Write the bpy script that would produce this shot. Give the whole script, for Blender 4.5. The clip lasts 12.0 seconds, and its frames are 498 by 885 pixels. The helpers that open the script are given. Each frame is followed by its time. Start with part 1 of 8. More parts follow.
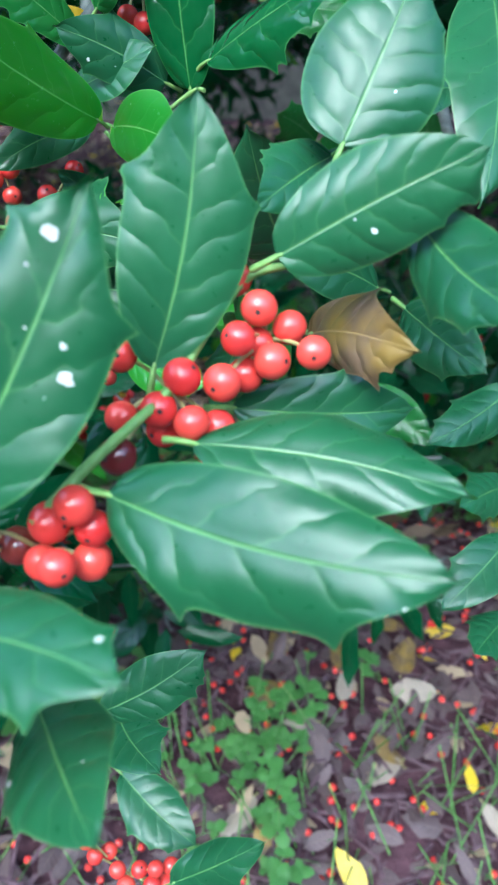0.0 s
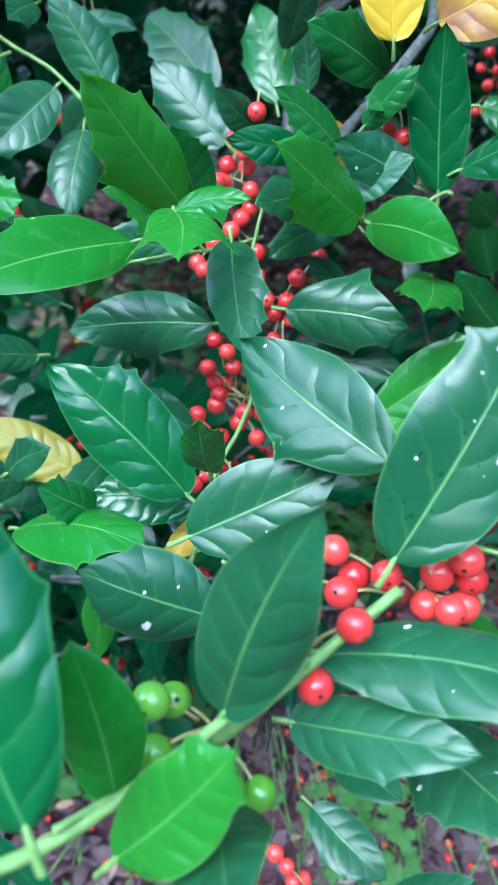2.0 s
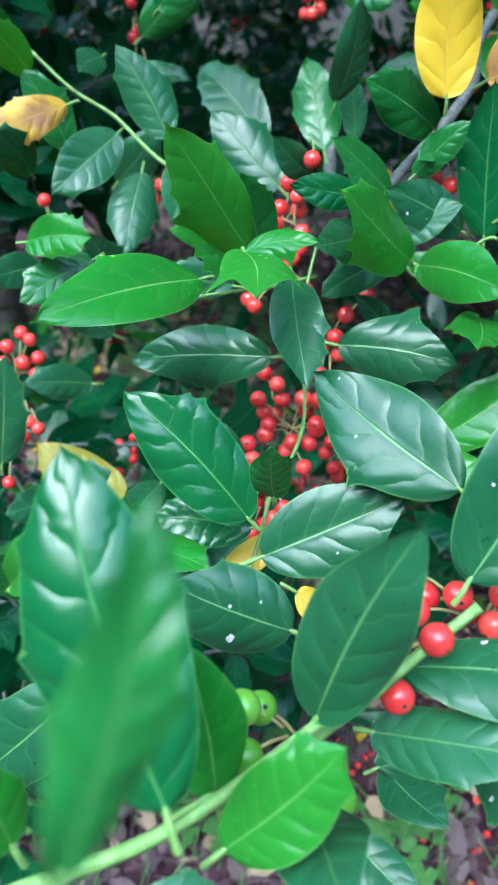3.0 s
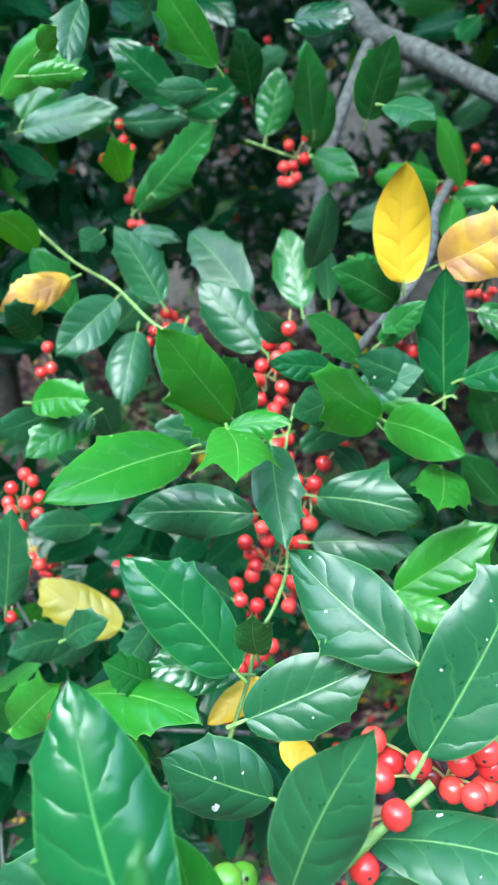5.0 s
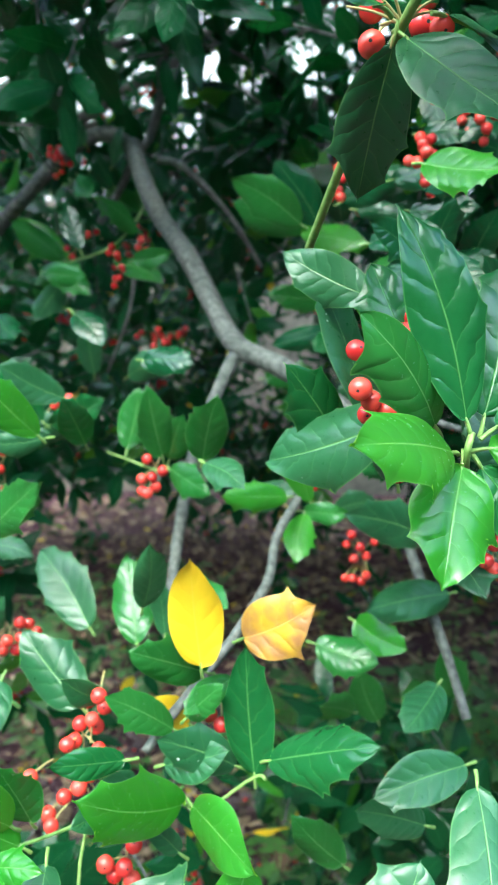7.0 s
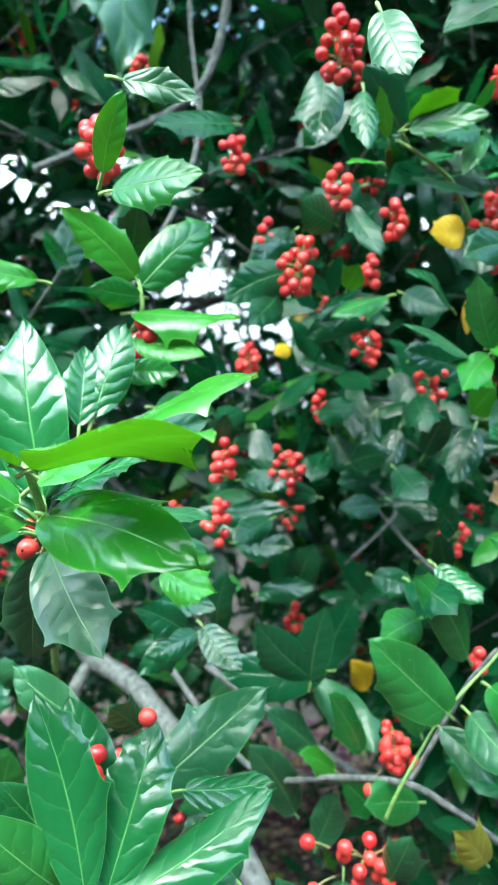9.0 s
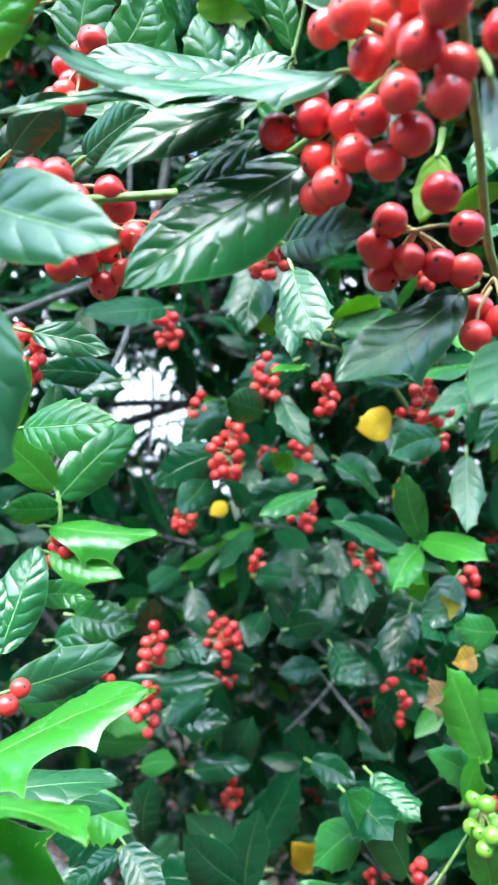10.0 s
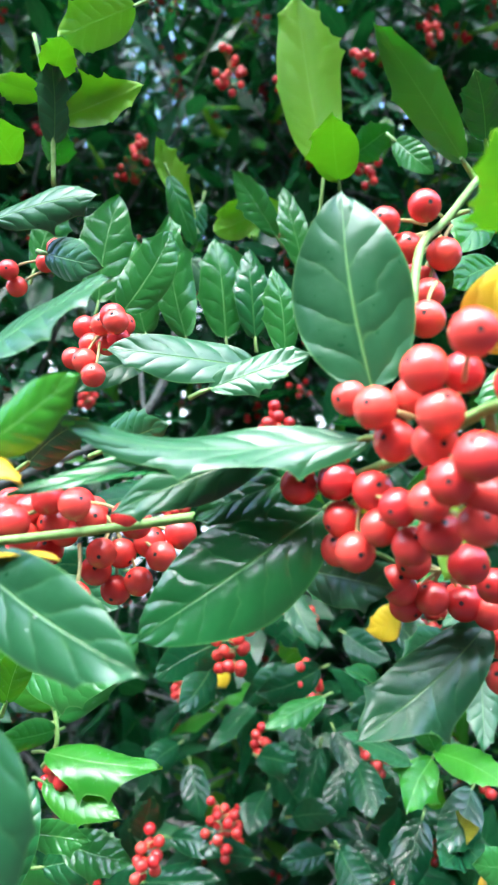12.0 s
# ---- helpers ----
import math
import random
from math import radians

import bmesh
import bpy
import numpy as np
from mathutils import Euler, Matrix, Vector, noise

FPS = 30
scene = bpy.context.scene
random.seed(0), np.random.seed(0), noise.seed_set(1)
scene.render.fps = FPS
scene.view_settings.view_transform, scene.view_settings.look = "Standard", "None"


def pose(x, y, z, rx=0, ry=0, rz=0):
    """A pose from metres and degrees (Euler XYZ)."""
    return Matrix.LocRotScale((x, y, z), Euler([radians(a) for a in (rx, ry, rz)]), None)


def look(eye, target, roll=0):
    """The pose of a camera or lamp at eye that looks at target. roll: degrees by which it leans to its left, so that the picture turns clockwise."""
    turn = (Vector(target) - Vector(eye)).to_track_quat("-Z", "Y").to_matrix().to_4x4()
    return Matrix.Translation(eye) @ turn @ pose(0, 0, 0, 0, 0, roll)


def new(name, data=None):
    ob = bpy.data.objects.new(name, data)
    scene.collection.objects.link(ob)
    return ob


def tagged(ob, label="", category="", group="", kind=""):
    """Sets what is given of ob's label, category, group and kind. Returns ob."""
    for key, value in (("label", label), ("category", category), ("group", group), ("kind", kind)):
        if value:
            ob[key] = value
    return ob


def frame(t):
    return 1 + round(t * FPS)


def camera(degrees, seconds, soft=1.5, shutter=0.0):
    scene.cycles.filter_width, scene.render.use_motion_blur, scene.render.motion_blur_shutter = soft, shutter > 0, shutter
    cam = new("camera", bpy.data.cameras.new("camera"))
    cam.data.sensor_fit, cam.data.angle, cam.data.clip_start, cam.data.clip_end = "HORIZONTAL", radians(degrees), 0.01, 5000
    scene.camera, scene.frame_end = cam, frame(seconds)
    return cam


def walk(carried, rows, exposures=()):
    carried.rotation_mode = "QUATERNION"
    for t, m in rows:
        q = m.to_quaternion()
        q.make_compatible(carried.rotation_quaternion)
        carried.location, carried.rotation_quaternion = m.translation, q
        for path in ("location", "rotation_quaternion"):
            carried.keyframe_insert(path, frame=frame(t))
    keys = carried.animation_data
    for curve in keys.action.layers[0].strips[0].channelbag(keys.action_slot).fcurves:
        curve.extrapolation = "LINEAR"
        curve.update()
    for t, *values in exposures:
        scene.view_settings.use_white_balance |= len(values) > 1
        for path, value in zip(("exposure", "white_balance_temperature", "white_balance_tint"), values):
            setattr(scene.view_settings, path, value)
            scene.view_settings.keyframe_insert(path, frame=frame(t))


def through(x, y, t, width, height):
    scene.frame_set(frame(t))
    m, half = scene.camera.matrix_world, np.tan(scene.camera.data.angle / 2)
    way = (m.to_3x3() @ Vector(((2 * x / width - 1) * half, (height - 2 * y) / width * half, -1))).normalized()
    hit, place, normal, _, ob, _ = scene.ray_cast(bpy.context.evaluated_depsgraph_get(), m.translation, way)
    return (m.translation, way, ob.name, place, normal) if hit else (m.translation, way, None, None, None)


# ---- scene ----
cam = camera(38.60, 12.0, soft=2.0)
# seconds, eye, target, roll
PATH = [
    (0, (-0.00015, 0.00001, 0.84998), (-0.00015, 0.83871, 0.30538), 0.00),
    (0.5, (-0.02999, -0.00511, 0.85050), (-0.04618, 0.83499, 0.30830), -0.30),
    (0.7, (-0.04226, -0.00677, 0.85230), (-0.07043, 0.83442, 0.31229), -0.72),
    (1, (-0.05428, -0.01130, 0.85422), (-0.09636, 0.83006, 0.31539), -0.94),
    (1.5, (-0.06215, -0.02194, 0.86863), (-0.13375, 0.82793, 0.34653), -0.85),
    (2, (-0.09078, -0.03552, 0.87772), (-0.17160, 0.83171, 0.38641), -0.21),
    (2.5, (-0.11091, -0.04389, 0.87565), (-0.19627, 0.83368, 0.40386), 0.41),
    (3, (-0.11255, -0.05296, 0.88280), (-0.20789, 0.83500, 0.43287), 0.62),
    (3.2, (-0.11271, -0.05746, 0.88770), (-0.20795, 0.82782, 0.43249), 0.96),
    (4.8, (-0.10933, -0.07582, 0.92391), (-0.20735, 0.85733, 0.57804), -0.20),
    (5, (-0.10452, -0.06970, 0.93265), (-0.20032, 0.86458, 0.58920), -0.30),
    (5.5, (-0.09954, -0.04379, 0.96475), (-0.19264, 0.90480, 0.66222), -1.06),
    (6, (-0.08425, -0.03043, 0.98564), (-0.09281, 0.93720, 0.73340), -0.76),
    (6.5, (-0.05206, -0.02571, 1.02072), (-0.08607, 0.95739, 0.84088), -0.95),
    (6.7, (-0.03456, -0.02652, 1.03282), (-0.08749, 0.95969, 0.87604), -0.16),
    (8.3, (0.08742, -0.06869, 1.11267), (0.02771, 0.92425, 1.21516), 0.60),
    (8.5, (0.10057, -0.06880, 1.11968), (0.05236, 0.92338, 1.23482), 0.49),
    (9, (0.14239, -0.07604, 1.16675), (0.09998, 0.90865, 1.33583), 0.21),
    (9.5, (0.14937, -0.07839, 1.19018), (0.16797, 0.89713, 1.40931), -1.07),
    (10, (0.16103, -0.08095, 1.24397), (0.18325, 0.87759, 1.52807), -0.80),
    (10.5, (0.16505, -0.08531, 1.27552), (0.19864, 0.86139, 1.59589), -0.77),
    (11, (0.17201, -0.09292, 1.29063), (0.20458, 0.84593, 1.63341), -0.27),
    (11.5, (0.17395, -0.09282, 1.30341), (0.19536, 0.83545, 1.67470), 0.19),
    (12, (0.15585, -0.09868, 1.31303), (0.17687, 0.81453, 1.71995), 0.24),
]
walk(cam, [(t, look(eye, target, roll)) for t, eye, target, roll in PATH], exposures=[(0, 1.65, 4850, -3), (2, 1.7, 4600, 4), (3, 1.7, 4800, -1), (5, 2.0, 5150, -1), (6.5, 2.3, 5650, -8), (8.5, 2.65, 5600, -10), (9.5, 2.75, 5300, -1), (10.5, 2.6, 5450, 6), (12, 2.7, 5500, 3)])

# ---- world, sun and exposure ----
cam.data.dof.use_dof, cam.data.dof.focus_distance, cam.data.dof.aperture_fstop = True, 0.28, 21
world = bpy.data.worlds.new("overcast_sky")
scene.world = world
world.use_nodes = True
wn = world.node_tree
sky = wn.nodes.new("ShaderNodeTexSky")
sky.sky_type = "NISHITA"
sky.sun_disc = False
sky.sun_elevation, sky.sun_rotation = radians(54), radians(200)
sky.air_density, sky.dust_density, sky.ozone_density = 1.0, 4.0, 1.0
cloud = wn.nodes.new("ShaderNodeHueSaturation")
cloud.inputs["Saturation"].default_value = 1.05
wn.links.new(sky.outputs[0], cloud.inputs["Color"])
wn.links.new(cloud.outputs[0], wn.nodes["Background"].inputs[0])
wn.nodes["Background"].inputs[1].default_value = 0.27
sun = new("sun", bpy.data.lights.new("sun", "SUN"))
sun.data.energy, sun.data.angle, sun.data.color = 1.5, radians(110), (0.97, 0.98, 1.0)
sun.matrix_world = look((-1.0, -2.6, 4.8), (0, 0.3, 0.8))

# ---- materials ----


def material(name):
    m = bpy.data.materials.new(name)
    m.use_nodes = True
    return m, m.node_tree, m.node_tree.nodes["Principled BSDF"]


def node(nt, kind, *links, **props):
    """A node; links go to its inputs in order, None leaves one alone, a number sets it."""
    n = nt.nodes.new(kind)
    for k, v in props.items():
        setattr(n, k, v)
    for i, a in enumerate(links):
        if a is None:
            continue
        if isinstance(a, bpy.types.NodeSocket):
            nt.links.new(a, n.inputs[i])
        else:
            n.inputs[i].default_value = a
    return n


def calc(nt, op, a, b=None, c=None):
    return node(nt, "ShaderNodeMath", a, b, c, operation=op).outputs[0]


def ramp(nt, fac, *stops):
    r = node(nt, "ShaderNodeValToRGB", fac)
    e = r.color_ramp.elements
    while len(e) < len(stops):
        e.new(0.5)
    for s, (p, c) in zip(e, stops):
        s.position, s.color = p, (*c, 1) if len(c) == 3 else c
    return r.outputs[0]


def mixed(nt, fac, a, b):
    m = node(nt, "ShaderNodeMix", data_type="RGBA")
    for k, v in ((0, fac), (6, a), (7, b)):
        if isinstance(v, bpy.types.NodeSocket):
            nt.links.new(v, m.inputs[k])
        else:
            m.inputs[k].default_value = (*v, 1) if isinstance(v, tuple) else v
    return m.outputs[2]


def rough_noise(nt, scale, detail=4.0, coord="Object", w=None):
    tc = node(nt, "ShaderNodeTexCoord")
    n = node(nt, "ShaderNodeTexNoise", tc.outputs[coord], noise_dimensions="3D" if w is None else "4D")
    if w is not None:
        nt.links.new(w, n.inputs["W"])
    n.inputs["Scale"].default_value, n.inputs["Detail"].default_value = scale, detail
    return n.outputs[0]


def leaf_material(name, dark, light, vein, rough=0.3, through=0.25, glow=(0.1, 0.3, 0.03), bump=0.5, dist=0.002, spec=0.6, island=False, blotch=None, specks=0.0):
    """Waxy holly leaf: pale midrib, side veins, quilted relief, a soft gloss and some light coming through."""
    m, nt, p = material(name)
    uv = node(nt, "ShaderNodeSeparateXYZ", node(nt, "ShaderNodeTexCoord").outputs["UV"])
    u, v = uv.outputs[0], uv.outputs[1]
    a = calc(nt, "ABSOLUTE", calc(nt, "MULTIPLY_ADD", v, 2.0, -1.0))
    rib = calc(nt, "SUBTRACT", 1.0, calc(nt, "SMOOTH_MIN", calc(nt, "DIVIDE", a, calc(nt, "MULTIPLY_ADD", u, -0.03, 0.05)), 1.0, 0.3))
    rib = calc(nt, "MAXIMUM", rib, 0.0)
    if island:
        rnd = node(nt, "ShaderNodeNewGeometry").outputs["Random Per Island"]
    else:
        rnd = node(nt, "ShaderNodeObjectInfo").outputs["Random"]
    shift = calc(nt, "MULTIPLY", rnd, 37.0)
    n1 = rough_noise(nt, 95.0, 2.0, w=shift)
    n2 = rough_noise(nt, 420.0, 3.0, w=shift)
    s = calc(nt, "MULTIPLY_ADD", a, -1.15, calc(nt, "MULTIPLY_ADD", u, calc(nt, "MULTIPLY_ADD", rnd, 2.5, 5.0), calc(nt, "MULTIPLY_ADD", n1, 1.0, calc(nt, "MULTIPLY", calc(nt, "GREATER_THAN", v, 0.5), 0.4))))
    saw = calc(nt, "ABSOLUTE", calc(nt, "MULTIPLY_ADD", calc(nt, "FRACT", s), 2.0, -1.0))
    side = calc(nt, "MULTIPLY", calc(nt, "POWER", saw, 20.0), calc(nt, "MULTIPLY_ADD", a, -0.8, 0.9))
    side = calc(nt, "MAXIMUM", side, 0.0)
    tone = calc(nt, "MULTIPLY_ADD", rnd, 0.45, calc(nt, "MULTIPLY_ADD", n1, 0.4, calc(nt, "MULTIPLY_ADD", n2, 0.25, -0.03)))
    col = mixed(nt, tone, dark, light)
    if blotch:
        col = mixed(nt, ramp(nt, rough_noise(nt, 70.0, 6.0, w=shift), (0.42, (0, 0, 0)), (0.62, (1, 1, 1))), col, blotch)
    col = mixed(nt, calc(nt, "MULTIPLY", side, 0.33), col, vein)
    col = mixed(nt, calc(nt, "MULTIPLY", rib, 0.9), col, vein)
    col = mixed(nt, ramp(nt, a, (0.955, (0, 0, 0)), (0.99, (0.5, 0.5, 0.5))), col, vein)
    if specks:
        dots = rough_noise(nt, 230.0, 2.0, w=shift)
        col = mixed(nt, ramp(nt, dots, (0.77 - specks, (0, 0, 0)), (0.785 - specks, (1, 1, 1))), col, (0.72, 0.76, 0.7))
    nt.links.new(col, p.inputs["Base Color"])
    nt.links.new(calc(nt, "MULTIPLY_ADD", n2, 0.2, rough - 0.1), p.inputs["Roughness"])
    p.inputs["Specular IOR Level"].default_value = spec
    pillow = calc(nt, "MULTIPLY", calc(nt, "POWER", saw, 2.2), calc(nt, "MULTIPLY", a, calc(nt, "MULTIPLY_ADD", a, -2.6, 3.0)))
    h = calc(nt, "MULTIPLY_ADD", n2, 0.1, calc(nt, "MULTIPLY_ADD", n1, 0.3, calc(nt, "MULTIPLY", pillow, -0.62)))
    h = calc(nt, "MULTIPLY_ADD", rib, -0.3, h)
    b = node(nt, "ShaderNodeBump")
    b.inputs["Strength"].default_value, b.inputs["Distance"].default_value = bump, dist
    nt.links.new(h, b.inputs["Height"])
    nt.links.new(b.outputs[0], p.inputs["Normal"])
    t = node(nt, "ShaderNodeBsdfTranslucent", (*glow, 1))
    mx = node(nt, "ShaderNodeMixShader", through, p.outputs[0], t.outputs[0])
    nt.links.new(mx.outputs[0], nt.nodes["Material Output"].inputs[0])
    return m


def plain_material(name, a, b, scale, rough=0.7, bump=0.4, dist=0.002, spec=0.4):
    m, nt, p = material(name)
    n = rough_noise(nt, scale, 8.0)
    nt.links.new(ramp(nt, n, (0.3, a), (0.7, b)), p.inputs["Base Color"])
    p.inputs["Roughness"].default_value, p.inputs["Specular IOR Level"].default_value = rough, spec
    bp = node(nt, "ShaderNodeBump")
    bp.inputs["Strength"].default_value, bp.inputs["Distance"].default_value = bump, dist
    nt.links.new(n, bp.inputs["Height"])
    nt.links.new(bp.outputs[0], p.inputs["Normal"])
    return m


DARK = leaf_material("dark_leaf", (0.013, 0.062, 0.022), (0.034, 0.124, 0.045), (0.15, 0.31, 0.09), 0.31, 0.14, (0.05, 0.24, 0.05), bump=0.38, dist=0.0018, spec=0.43, specks=0.012)
MID = leaf_material("mid_leaf", (0.015, 0.095, 0.016), (0.042, 0.175, 0.034), (0.19, 0.42, 0.11), 0.24, 0.26, (0.14, 0.46, 0.03), bump=0.42, dist=0.002, spec=0.46, specks=0.005)
GLOSS = leaf_material("glossy_leaf", (0.01, 0.066, 0.017), (0.026, 0.13, 0.033), (0.12, 0.32, 0.08), 0.22, 0.16, (0.06, 0.3, 0.04), bump=0.48, dist=0.0022, spec=0.47)
BRIGHT = leaf_material("young_leaf", (0.022, 0.135, 0.012), (0.055, 0.225, 0.02), (0.2, 0.42, 0.09), 0.24, 0.26, (0.28, 0.62, 0.03), bump=0.36, dist=0.0018, spec=0.44)
# kind F, deeper in the crown: darker green copy with the shade in its colour
SHADED = leaf_material("shaded_leaf", (0.005, 0.036, 0.012), (0.014, 0.078, 0.026), (0.09, 0.22, 0.07), 0.18, 0.13, (0.04, 0.24, 0.04), bump=0.4, dist=0.002, spec=0.42)
YELLOW = leaf_material("yellow_leaf", (0.62, 0.42, 0.007), (0.77, 0.56, 0.018), (0.7, 0.5, 0.06), 0.45, 0.25, (0.8, 0.58, 0.02), bump=0.35)
YELLOW_BROWN = leaf_material("yellow_brown_leaf", (0.54, 0.33, 0.015), (0.66, 0.43, 0.03), (0.6, 0.4, 0.1), 0.5, 0.25, (0.7, 0.4, 0.05), blotch=(0.34, 0.17, 0.06))
BROWN = leaf_material("brown_leaf", (0.1, 0.065, 0.035), (0.17, 0.11, 0.06), (0.4, 0.27, 0.1), 0.55, 0.06, (0.3, 0.16, 0.04), blotch=(0.22, 0.14, 0.025))
YELLOW_GREEN = leaf_material("fading_leaf", (0.17, 0.19, 0.015), (0.42, 0.36, 0.02), (0.5, 0.45, 0.1), 0.4, 0.25, (0.5, 0.5, 0.03))
UNDER = leaf_material("leaf_underside", (0.07, 0.2, 0.045), (0.1, 0.27, 0.06), (0.22, 0.42, 0.12), 0.5, 0.4, (0.3, 0.66, 0.06), bump=0.3, spec=0.35)
YOUNG_UNDER = leaf_material("young_leaf_underside", (0.15, 0.31, 0.02), (0.23, 0.41, 0.03), (0.34, 0.52, 0.1), 0.42, 0.55, (0.58, 0.88, 0.04), bump=0.35, spec=0.35)
FOLIAGE = leaf_material("foliage_leaf", (0.005, 0.034, 0.012), (0.014, 0.078, 0.024), (0.05, 0.17, 0.05), 0.2, 0.15, (0.04, 0.25, 0.04), island=True, bump=0.4, dist=0.002, spec=0.32)
STEM = plain_material("green_stem", (0.14, 0.26, 0.055), (0.23, 0.38, 0.1), 300, 0.5, 0.3)
BARK = plain_material("grey_bark", (0.052, 0.06, 0.052), (0.16, 0.17, 0.152), 160, 0.85, 0.7, 0.003)
STALK = plain_material("berry_stalk", (0.3, 0.3, 0.1), (0.4, 0.33, 0.14), 300, 0.5, 0.2)


def berry_material(name, a, b, rough=0.24):
    m, nt, p = material(name)
    rnd = node(nt, "ShaderNodeObjectInfo").outputs["Random"]
    n = rough_noise(nt, 160.0, 3.0)
    nt.links.new(mixed(nt, calc(nt, "MULTIPLY_ADD", rnd, 0.65, calc(nt, "MULTIPLY", n, 0.35)), a, b), p.inputs["Base Color"])
    p.inputs["Roughness"].default_value = rough
    p.inputs["Specular IOR Level"].default_value = 0.6
    p.inputs["Subsurface Weight"].default_value = 0.15
    p.inputs["Subsurface Radius"].default_value = (0.004, 0.001, 0.0005)
    return m


RED = berry_material("red_berry_skin", (0.46, 0.009, 0.017), (0.77, 0.085, 0.058), 0.27)
PLUM = berry_material("dark_berry_skin", (0.06, 0.008, 0.015), (0.2, 0.03, 0.02))
GREEN = berry_material("green_berry_skin", (0.1, 0.28, 0.015), (0.2, 0.42, 0.04))
SCAR = plain_material("berry_scar", (0.012, 0.01, 0.008), (0.03, 0.02, 0.015), 500, 0.8)
DROPPING = plain_material("dried_dropping", (0.34, 0.36, 0.33), (0.62, 0.62, 0.58), 700, 0.8, 0.5, 0.0006, 0.2)

LEAF_SKINS = {"D": DARK, "F": SHADED, "M": MID, "G": GLOSS, "B": BRIGHT, "Y": YELLOW, "YB": YELLOW_BROWN, "BR": BROWN, "YG": YELLOW_GREEN}
LEAF_LABELS = {"D": "", "F": "", "M": "", "G": "", "B": "bright young green leaf", "Y": "clear yellow dying leaf", "YB": "yellow leaf going brown", "BR": "brown withered leaf", "YG": "leaf fading from green to yellow"}
BERRY_SKINS = {"R": RED, "P": PLUM, "G": GREEN}

# ---- builders ----


def part(name, bm, mats, parent, label=""):
    """Links a bmesh, or a mesh, as one mesh object under a thing or a part."""
    if isinstance(bm, bmesh.types.BMesh):
        me = bpy.data.meshes.new(name)
        bm.to_mesh(me)
        bm.free()
        for m in mats if isinstance(mats, (list, tuple)) else [mats]:
            me.materials.append(m)
    else:
        me = bm
    ob = new(name, me)
    ob.parent = parent
    if parent.data is None:
        ob.matrix_parent_inverse = Matrix.Translation(-parent.location)
    if label:
        ob["label"] = label
    return ob


def tube(bm, pts, r0, r1, sides=7, mat=0, knots=0.0, rng=None):
    """A tapered tube along a smoothed line of points."""
    pts = [Vector(p) for p in pts]
    fine = []
    for i in range(len(pts) - 1):
        a, b, c, d = pts[max(i - 1, 0)], pts[i], pts[i + 1], pts[min(i + 2, len(pts) - 1)]
        for k in range(5):
            s = k / 5
            fine.append(0.5 * (2 * b + (c - a) * s + (2 * a - 5 * b + 4 * c - d) * s * s + (3 * b - a - 3 * c + d) * s ** 3))
    fine.append(pts[-1])
    n, rings, x = len(fine), [], None
    for i, p in enumerate(fine):
        t = (fine[min(i + 1, n - 1)] - fine[max(i - 1, 0)]).normalized()
        x = (x - t * x.dot(t)).normalized() if x else t.orthogonal().normalized()
        y = t.cross(x)
        r = r0 + (r1 - r0) * i / (n - 1)
        if knots:
            r *= 1 + knots * (0.6 * math.sin(i * 2.1 + r0 * 5000) + 0.6 * math.sin(i * 0.83 + 1.3))
        ring = []
        for k in range(sides):
            q = 2 * math.pi * k / sides
            ring.append(bm.verts.new(p + (x * math.cos(q) + y * math.sin(q)) * r))
        rings.append(ring)
    for ra, rb in zip(rings, rings[1:]):
        for k in range(sides):
            f = bm.faces.new((ra[k], ra[(k + 1) % sides], rb[(k + 1) % sides], rb[k]))
            f.smooth, f.material_index = True, mat
    for ring in (rings[0][::-1], rings[-1]):
        f = bm.faces.new(ring)
        f.material_index = mat


def leaf_outline(u, form, teeth, blunt=0.72):
    """Half width of a leaf at u from base (0) to tip (1), as a share of its half width; teeth raise short spines with hollow flanks."""
    body = max(0.0, math.sin(math.pi * min(1.0, (u / 0.96) ** form))) ** blunt if u < 0.96 else 0.0
    body *= 1 - 0.36 * (max(0.0, u - 0.5) / 0.5) ** 1.6
    for at, high in teeth:
        body += high * math.exp(-(at - u) / 0.05 if u < at else (at - u) / 0.022) * min(1.0, u * 6)
    return max(body, 0.09 * (1.0 - u) / 0.12 if u > 0.88 else 0.0)


